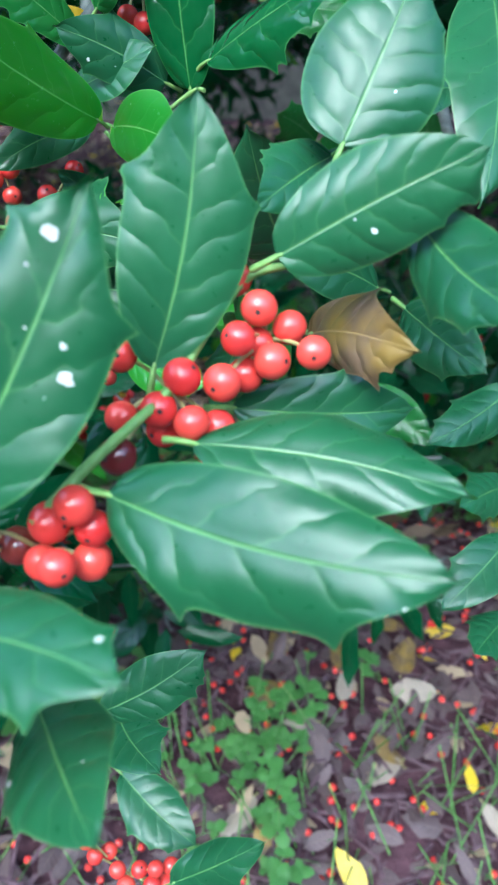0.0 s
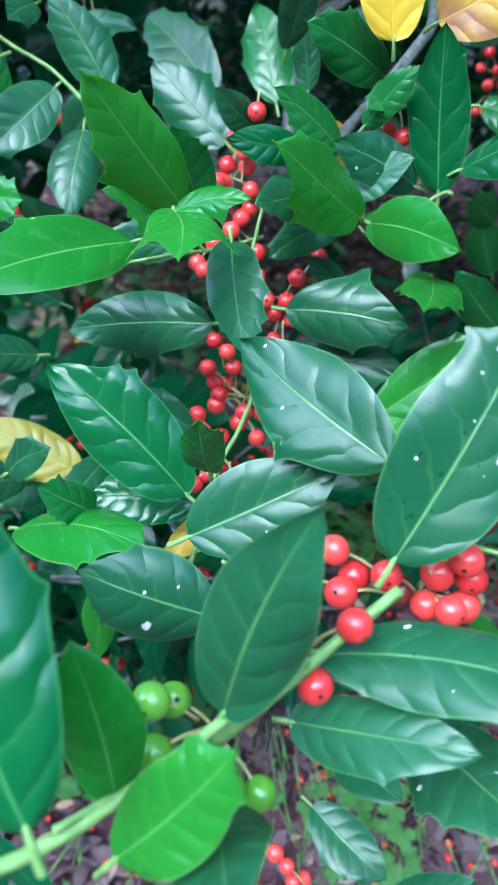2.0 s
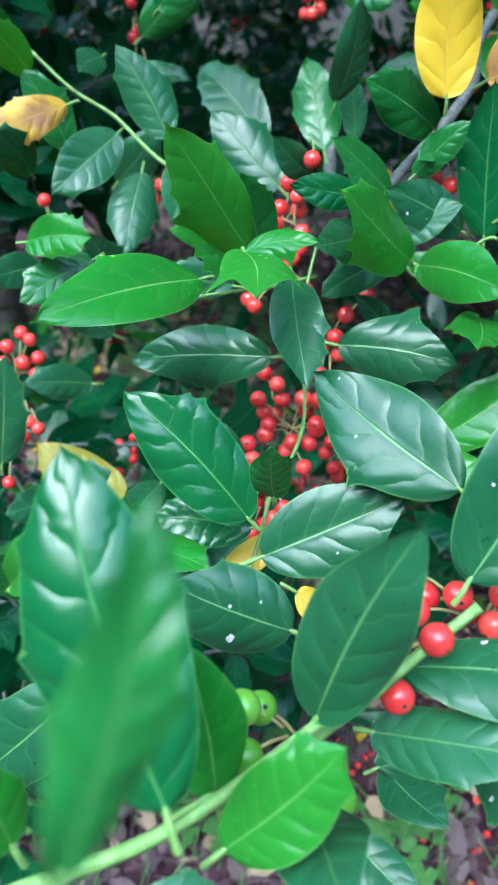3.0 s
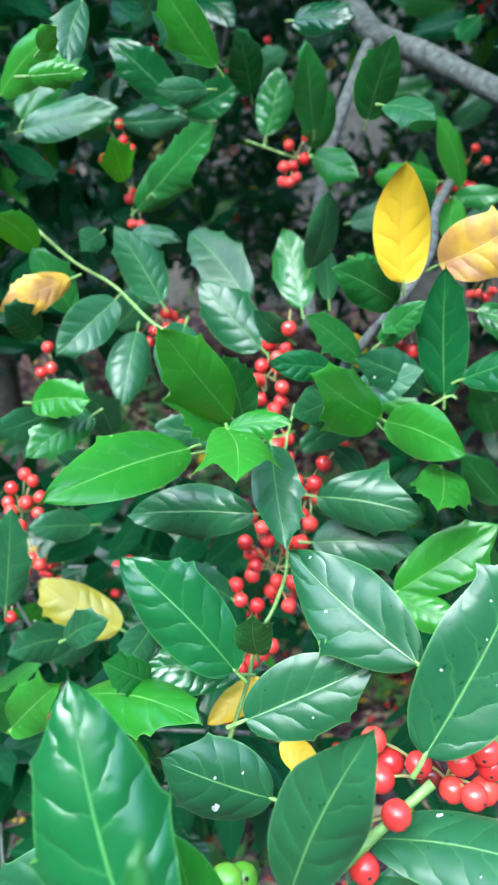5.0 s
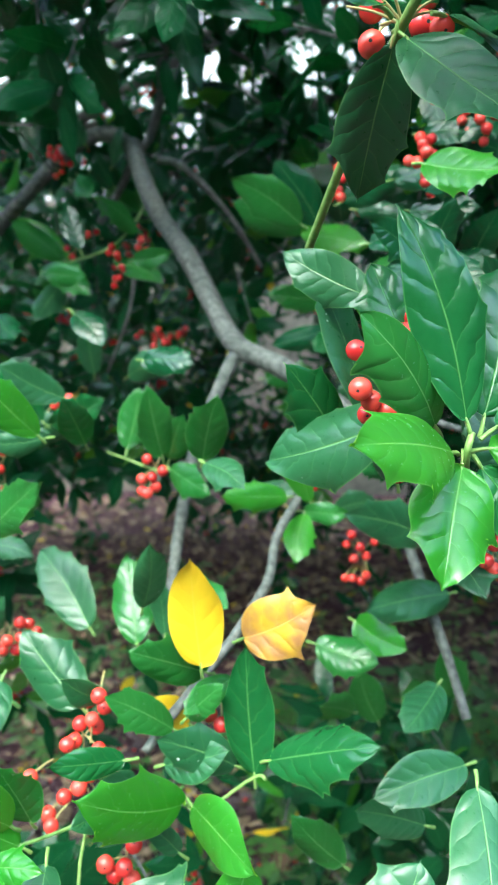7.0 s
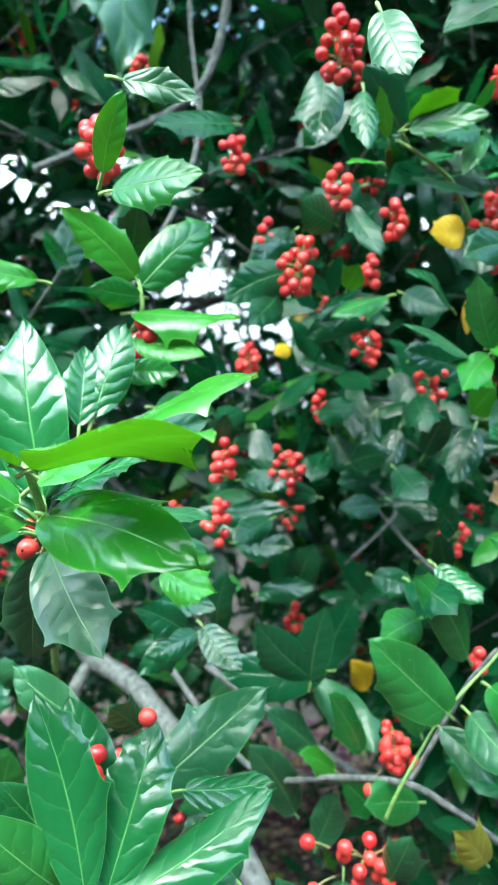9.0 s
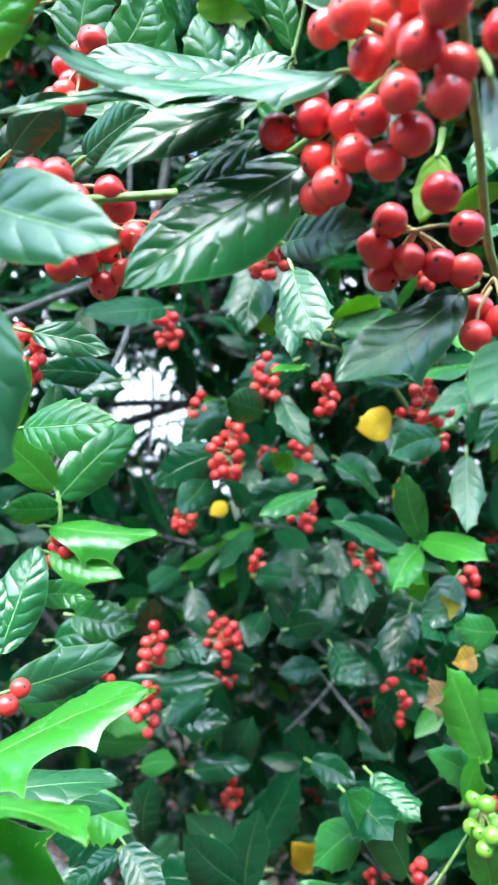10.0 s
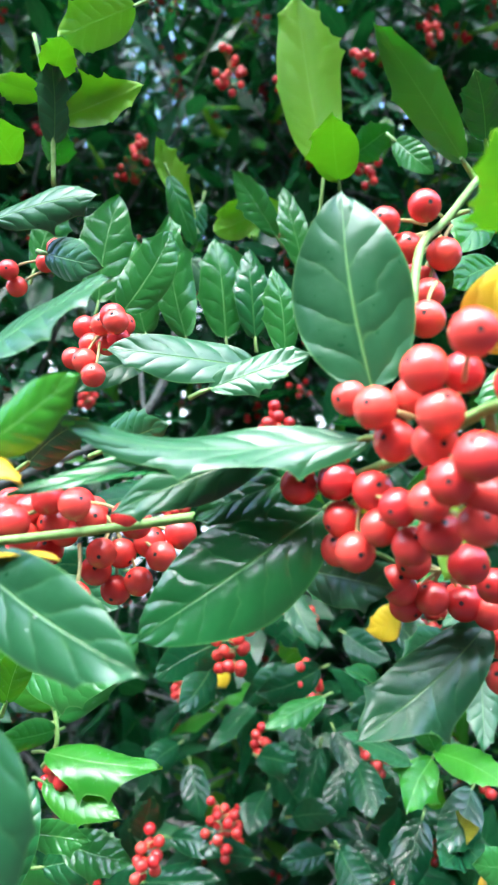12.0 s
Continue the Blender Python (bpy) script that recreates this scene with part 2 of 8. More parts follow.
def leaf_bmesh(length, width, rng, rows=40, cols=6, bend=0.25, spines=2, stalk=0.008, marked=()):
    """A holly leaf along +y with its face to +z: folded at the midrib, quilted between the veins, drooping, with a few spines."""
    form, blunt = rng.uniform(0.84, 1.04), rng.uniform(0.42, 0.58)
    fold, curl, quilt = rng.uniform(0.08, 0.3), rng.uniform(0.1, 0.5), rng.uniform(0.0015, 0.004) * length
    wave, phase = rng.uniform(0.01, 0.035) * length, rng.uniform(0, 6.3)
    hook = rng.uniform(0.0, 0.35) if marked else rng.uniform(0.0, 1.0) if spines else rng.uniform(0.0, 0.6)
    sway = rng.uniform(-0.05, 0.05) * length
    teeth = {-1: [], 1: []}
    for side, at in marked:
        if at:
            teeth[side].append((round(at * rows) / rows, 0.34))
    for side in () if marked else (-1, 1):
        for _ in range(rng.randrange(0, spines + 1)):
            teeth[side].append((round(rng.uniform(0.4, 0.9) * rows) / rows, rng.uniform(0.12, 0.3)))
    turn, ang, py, pz, line = bend / rows, 0.0, 0.0, 0.0, []
    for i in range(rows + 1):
        line.append((py, pz, ang))
        py, pz = py + math.cos(ang) * length / rows, pz + math.sin(ang) * length / rows
        ang -= turn * (0.4 + 1.2 * i / rows) + (hook / rows * 7 * (i / rows - 0.84) / 0.16 if i > 0.84 * rows else 0)
    ey, ez, _ = line[-1]
    size, tilt = length / math.hypot(ey, ez), -math.atan2(ez, ey)
    ct, st = math.cos(tilt), math.sin(tilt)
    bm = bmesh.new()
    uvl = bm.loops.layers.uv.new("UVMap")
    grid, under, uvs = [], [], {}
    for i in range(rows + 1):
        u = i / rows
        py, pz, ang = line[i]
        half = {k: leaf_outline(u, form, teeth[k], blunt) * width / 2 for k in (-1, 1)}
        base = leaf_outline(u, form, (), blunt) * width / 2
        row, low = [], []
        for j in range(-cols, cols + 1):
            v = j / cols
            hw = half[1 if j > 0 else -1]
            x = hw * v
            over = max(0.0, abs(x) - base * 0.92)
            z = fold * abs(x) - curl * x * x / max(width, 1e-6) * 2 - over * 0.35
            z += quilt * (1 + 0.6 * math.sin(11 * u + phase)) * math.cos(2 * math.pi * (u * 7.5 - abs(v) * 1.15 + 0.22 * math.sin(7 * u + phase) + (0.35 if v < 0 else 0))) * abs(v) * (1.15 - abs(v)) * (1 if 0.04 < u < 0.96 else 0)
            z += wave * math.sin(u * 9 + phase + (1.5 if v > 0 else 0)) * v * v
            x += sway * math.sin(math.pi * u)
            y0, z0 = py - math.sin(ang) * z, pz + math.cos(ang) * z
            y1, z1 = (y0 * ct - z0 * st) * size, (y0 * st + z0 * ct) * size
            vert = bm.verts.new((x, y1, z1))
            uvs[vert] = (u, 0.5 + v / 2)
            row.append(vert)
            if abs(j) == cols or i in (0, rows):
                low.append(vert)
            else:
                w2 = bm.verts.new((x, y1, z1 - 0.00045))
                uvs[w2] = (u, 0.5 + v / 2)
                low.append(w2)
        grid.append(row)
        under.append(low)
    for g, mat in ((grid, 0), (under, 1)):
        for ra, rb in zip(g, g[1:]):
            for k in range(2 * cols):
                q = (ra[k], ra[k + 1], rb[k + 1], rb[k])
                f = bm.faces.new(q if mat == 0 else q[::-1])
                f.smooth, f.material_index = True, mat
                for lp in f.loops:
                    lp[uvl].uv = uvs[lp.vert]
    for e in bm.edges:
        if len(e.link_faces) == 2 and e.link_faces[0].material_index != e.link_faces[1].material_index:
            e.smooth = False
    if stalk:
        tube(bm, [(0, -stalk, -0.15 * stalk), (0, -stalk * 0.4, 0), (0, 0.015 * length, -0.0002), (0, 0.04 * length, -0.0012)], 0.0011, 0.0006, 6, 2)
    return bm


def add_spots(bm, width, spots, slot):
    """Dried white droppings on a leaf: small uneven blots at a share of its length and half width, lying on the upper side."""
    uvl = bm.loops.layers.uv.active
    tops = [f for f in bm.faces if f.material_index == 0]
    for u, v, size in spots:
        near = min((f for f in tops), key=lambda f: abs(f.loops[0][uvl].uv.x - u) + abs(f.calc_center_median().x - v * width / 2) / width)
        c, n = near.calc_center_median() + near.normal * 0.0003, near.normal.copy()
        side = n.cross(Vector((0.3, 1, 0.1))).normalized()
        other = n.cross(side)
        ring = []
        for k in range(14):
            a = k * math.tau / 14
            r = size * (1 + 0.75 * noise.noise(Vector((math.cos(a) * 1.9, math.sin(a) * 1.9, u * 90 + v * 7))))
            ring.append(bm.verts.new(c + side * r * math.cos(a) + other * r * 0.8 * math.sin(a)))
        mid = bm.verts.new(c + n * size * 0.12)
        for p, q in zip(ring, ring[1:] + ring[:1]):
            f = bm.faces.new((mid, p, q))
            f.material_index, f.smooth = slot, True


def leaf(branch, kind, base, tip, face, width, bend=None, teeth=(), spots=()):
    """One leaf from base to tip, its upper side to face."""
    base, tip = Vector(base), Vector(tip)
    y = (tip - base).normalized()
    length = (tip - base).length
    z = Vector(face) + Vector((0, 0, 0.14 if base.z > 1.0 else 0.0))
    z = (z - y * z.dot(y)).normalized()
    x = y.cross(z)
    leaf_rng = random.Random(round(base.x * 1e4) * 7919 + round(base.y * 1e4) * 104729 + round(base.z * 1e4) * 31)
    bend = leaf_rng.uniform(0.05, 0.55) if bend is None else bend
    skin = LEAF_SKINS[kind]
    bm = leaf_bmesh(length, width, leaf_rng, 40, 6, bend, {"B": 5, "Y": 1, "D": 3}.get(kind, 4), marked=teeth)
    if spots:
        bm.normal_update()
        add_spots(bm, width, spots, 3)
    ob = part("leaf", bm, [skin, YOUNG_UNDER if kind == "B" else UNDER if kind in "DMGF" else skin, STEM] + ([DROPPING] if spots else []), branch, LEAF_LABELS[kind])
    ob.matrix_basis = Matrix(((x.x, y.x, z.x, base.x), (x.y, y.y, z.y, base.y), (x.z, y.z, z.z, base.z), (0, 0, 0, 1)))
    return ob


def berry_mesh(name, skin, segs=20, rings=14):
    """A round drupe on +z with a small dark scar at its far end."""
    bm = bmesh.new()
    bmesh.ops.create_uvsphere(bm, u_segments=segs, v_segments=rings, radius=1.0)
    for f in bm.faces:
        f.smooth = True
        if f.calc_center_median().z > (0.975 if rings > 10 else 0.95):
            f.material_index = 1
    for v in bm.verts:
        v.co.z *= 0.96 if v.co.z < 0.995 else 0.92
    me = bpy.data.meshes.new(name)
    bm.to_mesh(me)
    bm.free()
    me.materials.append(skin)
    me.materials.append(SCAR)
    return me


BERRIES = {k: berry_mesh("berry", s, 22, 22) for k, s in BERRY_SKINS.items()}
SMALL_BERRY = berry_mesh("berry", RED, 12, 8)
berry_rng = random.Random(11)
BERRY_RADIUS = 0.0051


def berry(branch, at, out, kind="R", small=False, size=BERRY_RADIUS):
    ob = part("berry", SMALL_BERRY if small else BERRIES[kind], None, branch, {"G": "unripe green berry", "P": "overripe dark berry"}.get(kind, ""))
    out = (Vector(out) + Vector([berry_rng.uniform(-0.9, 0.9) for _ in range(3)])).normalized()
    r = size * berry_rng.uniform(0.92, 1.07)
    ob.matrix_basis = Matrix.LocRotScale(Vector(at), out.to_track_quat("Z", "Y"), Vector((r, r, r)))
    return ob


def stalk_mesh():
    """A thin curved stalk, one long, along +y."""
    bm = bmesh.new()
    tube(bm, [(0, 0, 0), (0, 0.5, 0.12), (0, 1, 0)], 0.06, 0.05, 5)
    me = bpy.data.meshes.new("berry_stalk")
    bm.to_mesh(me)
    bm.free()
    me.materials.append(STALK)
    return me


STALK_MESH = stalk_mesh()


def stalk(branch, root, end):
    """The stalk of one berry, from its twig."""
    y = end - root
    x = y.cross(Vector((0.1, 0.05, 1))).normalized() * 0.0105
    z = x.cross(y).normalized() * 0.0105
    ob = part("berry_stalk", STALK_MESH, None, branch)
    ob.matrix_basis = Matrix(((x.x, y.x, z.x, root.x), (x.y, y.y, z.y, root.y), (x.z, y.z, z.z, root.z), (0, 0, 0, 1)))


def cluster(branch, knot, places):
    """Berries on thin stalks that spring from one knot of the twig."""
    knot = Vector(knot)
    for p, kind in places:
        p = Vector(p)
        berry(branch, p, (p - knot).normalized() * 0.6 + Vector((0, -1.0, 0.15)), kind)
        stalk(branch, p + (knot - p) * min(1.0, 0.017 / max((knot - p).length, 0.001)), p)


def bunch(branch, knot, spread, count):
    """A loose bunch of small berries round a knot of a twig."""
    knot = Vector(knot)
    made, tries = [], 0
    while len(made) < count and tries < 4000:
        tries += 1
        d = Vector([berry_rng.gauss(0, 1) for _ in range(3)]).normalized() * spread * berry_rng.uniform(0.3, 1.0) ** 0.6
        d.z *= 1.4
        d.x *= 0.8
        p = knot + d
        if all((p - q).length > 1.65 * BERRY_RADIUS for q in made):
            made.append(p)
    for p in made:
        berry(branch, p, (p - knot).normalized() + Vector((0, -0.8, 0)), "R", True, 0.0045)
        stalk(branch, knot + Vector((0, 0.004, (p.z - knot.z) * 0.75)), p)


def twig(branch, name, pts, r0, r1, skin):
    bm = bmesh.new()
    tube(bm, pts, r0, r1, 9 if r0 > 0.004 else 7, 0, 0.06 if skin is BARK else 0.03)
    return part(name, bm, skin, branch)


def plant(name, label, at):
    ob = new(name)
    ob.location = at
    ob.empty_display_size = 0.05
    return tagged(ob, label, "shrub" if name == "holly_bush" else "tree")

# ---- the two hollies: twigs with their leaves and berries ----
bush = plant("holly_bush", "low holly spray with glossy leaves and red berries", (0, 0.55, 0))
tree = plant("holly_tree", "large holly tree full of dark leaves and red berries", (-1.35, 2.4, 0))

b = twig(bush, "twig", [(0.0106, 0.1907, 0.7843), (-0.0003, 0.1889, 0.7815), (-0.0088, 0.1812, 0.7734), (-0.0211, 0.1649, 0.7596), (-0.0298, 0.1546, 0.7551), (-0.0411, 0.1449, 0.7478), (-0.0525, 0.1342, 0.7389)], 0.0012, 0.0016, STEM)
leaf(b, "D", (-0.0257, 0.1705, 0.7626), (-0.0127, 0.1927, 0.8290), (0.10, -0.95, 0.30), 0.0336)
leaf(b, "D", (0.0071, 0.1829, 0.7893), (0.0581, 0.1792, 0.8177), (-0.20, -0.95, 0.23), 0.0279)
leaf(b, "D", (0.0262, 0.2152, 0.8105), (0.0461, 0.2371, 0.8515), (-0.15, -0.92, 0.30), 0.0395)
leaf(b, "D", (0.0454, 0.1919, 0.7956), (0.0621, 0.1448, 0.7874), (-0.72, -0.36, 0.59), 0.0240)
leaf(b, "D", (0.0261, 0.2345, 0.8044), (0.0010, 0.2019, 0.7959), (0.58, -0.59, 0.56), 0.0194)
leaf(b, "BR", (0.0203, 0.2138, 0.7537), (0.0450, 0.1683, 0.7686), (-0.87, -0.37, 0.33), 0.0241)
leaf(b, "D", (-0.0052, 0.1783, 0.7463), (0.0524, 0.1917, 0.7385), (0.26, -0.83, 0.49), 0.0227)
leaf(b, "D", (-0.0149, 0.1537, 0.7500), (0.0540, 0.1351, 0.7460), (-0.08, -0.49, 0.87), 0.0271)
leaf(b, "D", (-0.0347, 0.1359, 0.7471), (0.0426, 0.1015, 0.7510), (-0.33, -0.67, 0.67), 0.0327, teeth=((1, 0.3), (1, 0.72)))
leaf(b, "D", (-0.0550, 0.1175, 0.6937), (-0.0295, 0.0719, 0.7090), (-0.46, 0.04, 0.89), 0.0290, spots=((0.35, 0.80, 0.0010), (0.60, -0.30, 0.0004),))
leaf(b, "D", (-0.0649, 0.1536, 0.7652), (-0.1160, 0.1960, 0.7880), (-0.37, -0.74, 0.56), 0.0346, teeth=((-1, 0.45),), spots=((0.83, 0.20, 0.0006), (0.55, -0.55, 0.0006),))
leaf(b, "D", (0.0514, 0.2232, 0.7587), (0.0685, 0.1815, 0.7551), (-0.70, -0.34, 0.62), 0.0212)
leaf(b, "D", (0.1517, 0.3160, 0.5801), (0.1052, 0.2773, 0.5584), (-0.00, -0.49, 0.87), 0.0294)
leaf(b, "D", (0.1575, 0.3056, 0.5262), (0.1245, 0.2660, 0.5372), (0.35, -0.03, 0.94), 0.0254)
cluster(b, (0.0045, 0.1844, 0.7652), [((-0.0042, 0.1910, 0.7804), "R"), ((0.0026, 0.1815, 0.7756), "R"), ((0.0112, 0.1840, 0.7688), "R"), ((-0.0030, 0.1721, 0.7709), "R"), ((0.0061, 0.1731, 0.7638), "R"), ((0.0173, 0.1734, 0.7662), "R"), ((-0.0012, 0.1762, 0.7579), "R"), ((-0.0073, 0.1668, 0.7606), "R"), ((0.0021, 0.1831, 0.7641), "R")])
cluster(b, (-0.0222, 0.1730, 0.7552), [((-0.0179, 0.1672, 0.7621), "R"), ((-0.0195, 0.1768, 0.7636), "R"), ((-0.0241, 0.1626, 0.7548), "R"), ((-0.0151, 0.1588, 0.7529), "R"), ((-0.0086, 0.1649, 0.7479), "R"), ((-0.0238, 0.1671, 0.7456), "R"), ((-0.0347, 0.1548, 0.7452), "P"), ((-0.0349, 0.1667, 0.7499), "R"), ((-0.0354, 0.1756, 0.7646), "R")])
cluster(b, (-0.0537, 0.1398, 0.7264), [((-0.0422, 0.1352, 0.7441), "R"), ((-0.0391, 0.1376, 0.7351), "R"), ((-0.0404, 0.1364, 0.7253), "R"), ((-0.0602, 0.1403, 0.7270), "P"), ((-0.0523, 0.1344, 0.7265), "R"), ((-0.0655, 0.1321, 0.7393), "R"), ((-0.0743, 0.1396, 0.7322), "R"), ((-0.0786, 0.1304, 0.7331), "R"), ((-0.0810, 0.1392, 0.7423), "R"), ((-0.0922, 0.1377, 0.7299), "R"), ((-0.0496, 0.1371, 0.7373), "R"), ((-0.0465, 0.1272, 0.7314), "R")])

b = twig(bush, "twig", [(-0.0649, 0.1103, 0.7529), (-0.0816, 0.1015, 0.7408), (-0.0936, 0.0948, 0.7316), (-0.1115, 0.0885, 0.7159)], 0.0016, 0.0019, STEM)
leaf(b, "D", (-0.0660, 0.1217, 0.7523), (-0.0314, 0.1502, 0.8178), (0.02, -0.92, 0.39), 0.0361, teeth=((-1, 0.82), (1, 0.68)), spots=((0.80, -0.12, 0.0017), (0.48, 0.72, 0.0018), (0.54, 0.50, 0.0009), (0.35, -0.46, 0.0006), (0.54, 0.06, 0.0004), (0.70, -0.30, 0.0005),))
leaf(b, "D", (-0.0834, 0.1052, 0.7333), (-0.0206, 0.0798, 0.7476), (-0.29, -0.18, 0.94), 0.0263, teeth=((1, 0.76), (-1, 0.88)), spots=((0.28, -0.85, 0.0010), (0.85, -0.50, 0.0008), (0.50, 0.30, 0.0004),))
leaf(b, "D", (-0.0918, 0.0984, 0.7136), (-0.0451, 0.0789, 0.7304), (-0.43, -0.31, 0.84), 0.0203)
leaf(b, "D", (-0.1309, 0.1618, 0.7269), (-0.0787, 0.1692, 0.7531), (-0.13, -0.86, 0.50), 0.0313)
leaf(b, "D", (-0.1167, 0.1261, 0.7244), (-0.1575, 0.1237, 0.7421), (0.05, -0.85, 0.45), 0.0289, 0.2, spots=((0.39, -0.70, 0.0016), (0.51, 0.03, 0.0007), (0.30, 0.30, 0.0005),))
leaf(b, "Y", (-0.1180, 0.2040, 0.6785), (-0.0985, 0.1985, 0.6700), (0.10, -0.50, 0.80), 0.0150)
twig(b, "withered_stalk", [(-0.0986, 0.1001, 0.7141), (-0.1002, 0.0966, 0.7125), (-0.0991, 0.0933, 0.7107), (-0.1008, 0.0913, 0.7096)], 0.0007, 0.0004, SCAR)
twig(b, "withered_stalk", [(-0.0980, 0.0998, 0.7136), (-0.0976, 0.0957, 0.7126), (-0.0981, 0.0921, 0.7087)], 0.0007, 0.0004, SCAR)
twig(b, "withered_stalk", [(-0.0996, 0.0967, 0.7125), (-0.1016, 0.0945, 0.7111), (-0.1016, 0.0923, 0.7095)], 0.0007, 0.0004, SCAR)
twig(b, "withered_stalk", [(-0.1080, 0.0937, 0.7070), (-0.1093, 0.0901, 0.7050), (-0.1085, 0.0858, 0.6999)], 0.0007, 0.0004, SCAR)
leaf(b, "D", (-0.1103, 0.0760, 0.7055), (-0.1006, 0.0329, 0.7328), (-0.44, 0.41, 0.80), 0.0243)
cluster(b, (-0.0894, 0.1076, 0.7316), [((-0.0932, 0.1062, 0.7484), "R"), ((-0.0935, 0.1094, 0.7386), "R"), ((-0.1011, 0.1064, 0.7286), "R"), ((-0.0858, 0.0976, 0.7291), "R"), ((-0.0763, 0.1038, 0.7455), "R"), ((-0.1031, 0.1059, 0.7385), "R")])
cluster(b, (-0.1142, 0.0986, 0.7096), [((-0.1292, 0.0925, 0.7248), "G"), ((-0.1246, 0.0989, 0.7184), "G"), ((-0.1274, 0.0842, 0.7148), "G"), ((-0.0999, 0.0890, 0.6947), "G"), ((-0.1088, 0.0856, 0.7002), "G")])

b = twig(bush, "twig", [(-0.0883, 0.0964, 0.7406), (-0.1102, 0.0825, 0.7295), (-0.1319, 0.0649, 0.7225), (-0.1499, 0.0522, 0.7195), (-0.1706, 0.0413, 0.7185), (-0.1904, 0.0320, 0.7160)], 0.0016, 0.0022, STEM)
leaf(b, "D", (-0.1087, 0.0844, 0.7319), (-0.0866, 0.0858, 0.7959), (-0.32, -0.94, 0.13), 0.0273, .3, teeth=((1, 0.0),))
leaf(b, "M", (-0.1323, -0.0180, 0.8222), (-0.1259, -0.0012, 0.8524), (0.30, -0.90, 0.05), 0.0090, 0.5, teeth=((1, 0.5), (-1, 0.4)))
leaf(b, "B", (-0.1293, 0.0526, 0.7205), (-0.1015, 0.0578, 0.7543), (-0.40, -0.80, 0.45), 0.0214)
leaf(b, "B", (-0.1746, 0.0414, 0.7308), (-0.1827, 0.0401, 0.7594), (0.72, -0.67, 0.17), 0.0146)
leaf(b, "D", (-0.1487, 0.0360, 0.7149), (-0.1225, 0.0363, 0.7326), (-0.44, -0.61, 0.66), 0.0147)

b = twig(bush, "twig", [(-0.1329, 0.0669, 0.7219), (-0.1433, 0.0555, 0.7246)], 0.0009, 0.0011, STEM)
leaf(b, "G", (-0.1377, 0.0371, 0.7537), (-0.1654, 0.0731, 0.8170), (0.15, -0.80, 0.55), 0.0321, 0.3)
leaf(b, "B", (-0.1333, 0.0689, 0.7192), (-0.1420, 0.0772, 0.7620), (0.29, -0.93, 0.24), 0.0206)
leaf(b, "D", (-0.1906, 0.1244, 0.6920), (-0.2317, 0.1117, 0.6533), (-0.11, -0.90, 0.41), 0.0303)

b = twig(bush, "twig", [(-0.3115, 0.4476, 0.9024), (-0.2833, 0.4429, 0.8790), (-0.2552, 0.4406, 0.8633), (-0.2244, 0.4253, 0.8398), (-0.1871, 0.4120, 0.8205)], 0.0012, 0.0014, STEM)
leaf(b, "D", (-0.1633, 0.4977, 0.8438), (-0.2172, 0.5412, 0.8944), (-0.18, -0.83, 0.53), 0.0374)
leaf(b, "D", (-0.1441, 0.4070, 0.8257), (-0.1896, 0.4272, 0.8689), (-0.02, -0.91, 0.41), 0.0350)
leaf(b, "D", (-0.2200, 0.4402, 0.8512), (-0.2533, 0.4434, 0.9054), (0.25, -0.95, 0.21), 0.0315)
leaf(b, "D", (-0.2531, 0.4378, 0.8537), (-0.2893, 0.4013, 0.8187), (0.46, -0.81, 0.37), 0.0330)
leaf(b, "D", (-0.2397, 0.4423, 0.8297), (-0.2440, 0.4044, 0.7803), (0.31, -0.77, 0.56), 0.0311)
leaf(b, "D", (-0.1967, 0.4069, 0.8417), (-0.2032, 0.3635, 0.8098), (0.33, -0.59, 0.73), 0.0282)
leaf(b, "M", (-0.2887, 0.4421, 0.8442), (-0.3110, 0.4330, 0.8907), (0.45, -0.89, 0.04), 0.0272)
leaf(b, "B", (-0.3567, 0.5408, 1.0044), (-0.3011, 0.5012, 1.0334), (-0.45, -0.84, -0.29), 0.0282)
leaf(b, "M", (-0.2549, 0.5216, 0.9126), (-0.2032, 0.5074, 0.9544), (-0.09, -0.97, -0.22), 0.0297)
leaf(b, "B", (-0.1755, 0.4310, 1.0019), (-0.2092, 0.4052, 1.0482), (0.46, -0.87, -0.15), 0.0259)
leaf(b, "M", (-0.2295, 0.4682, 0.9259), (-0.1765, 0.4362, 0.9696), (-0.48, -0.87, -0.05), 0.0288)
leaf(b, "B", (-0.3408, 0.4793, 0.9925), (-0.2839, 0.4541, 1.0281), (-0.38, -0.93, -0.05), 0.0273)
leaf(b, "M", (-0.3758, 0.6033, 0.9852), (-0.3225, 0.6414, 1.0838), (0.01, -0.94, 0.35), 0.0450)
leaf(b, "D", (-0.3676, 0.5807, 0.9758), (-0.2768, 0.5741, 0.9926), (-0.13, -0.93, 0.35), 0.0352)
leaf(b, "B", (-0.3106, 0.4442, 0.8886), (-0.3211, 0.4052, 0.9143), (0.76, -0.49, -0.44), 0.0235)
leaf(b, "YB", (-0.2783, 0.4188, 0.8704), (-0.3195, 0.3860, 0.8527), (0.55, -0.81, 0.21), 0.0231)
leaf(b, "D", (-0.3091, 0.4225, 0.8291), (-0.3108, 0.3770, 0.8588), (0.77, -0.37, -0.52), 0.0271)
leaf(b, "M", (-0.2570, 0.3784, 0.7846), (-0.2947, 0.3451, 0.7645), (0.48, -0.78, 0.39), 0.0248)
leaf(b, "D", (-0.3013, 0.4035, 0.7753), (-0.3203, 0.3605, 0.7747), (0.84, -0.37, 0.40), 0.0229)
leaf(b, "D", (-0.2521, 0.4035, 0.7616), (-0.2623, 0.3808, 0.8017), (0.56, -0.78, -0.30), 0.0230)
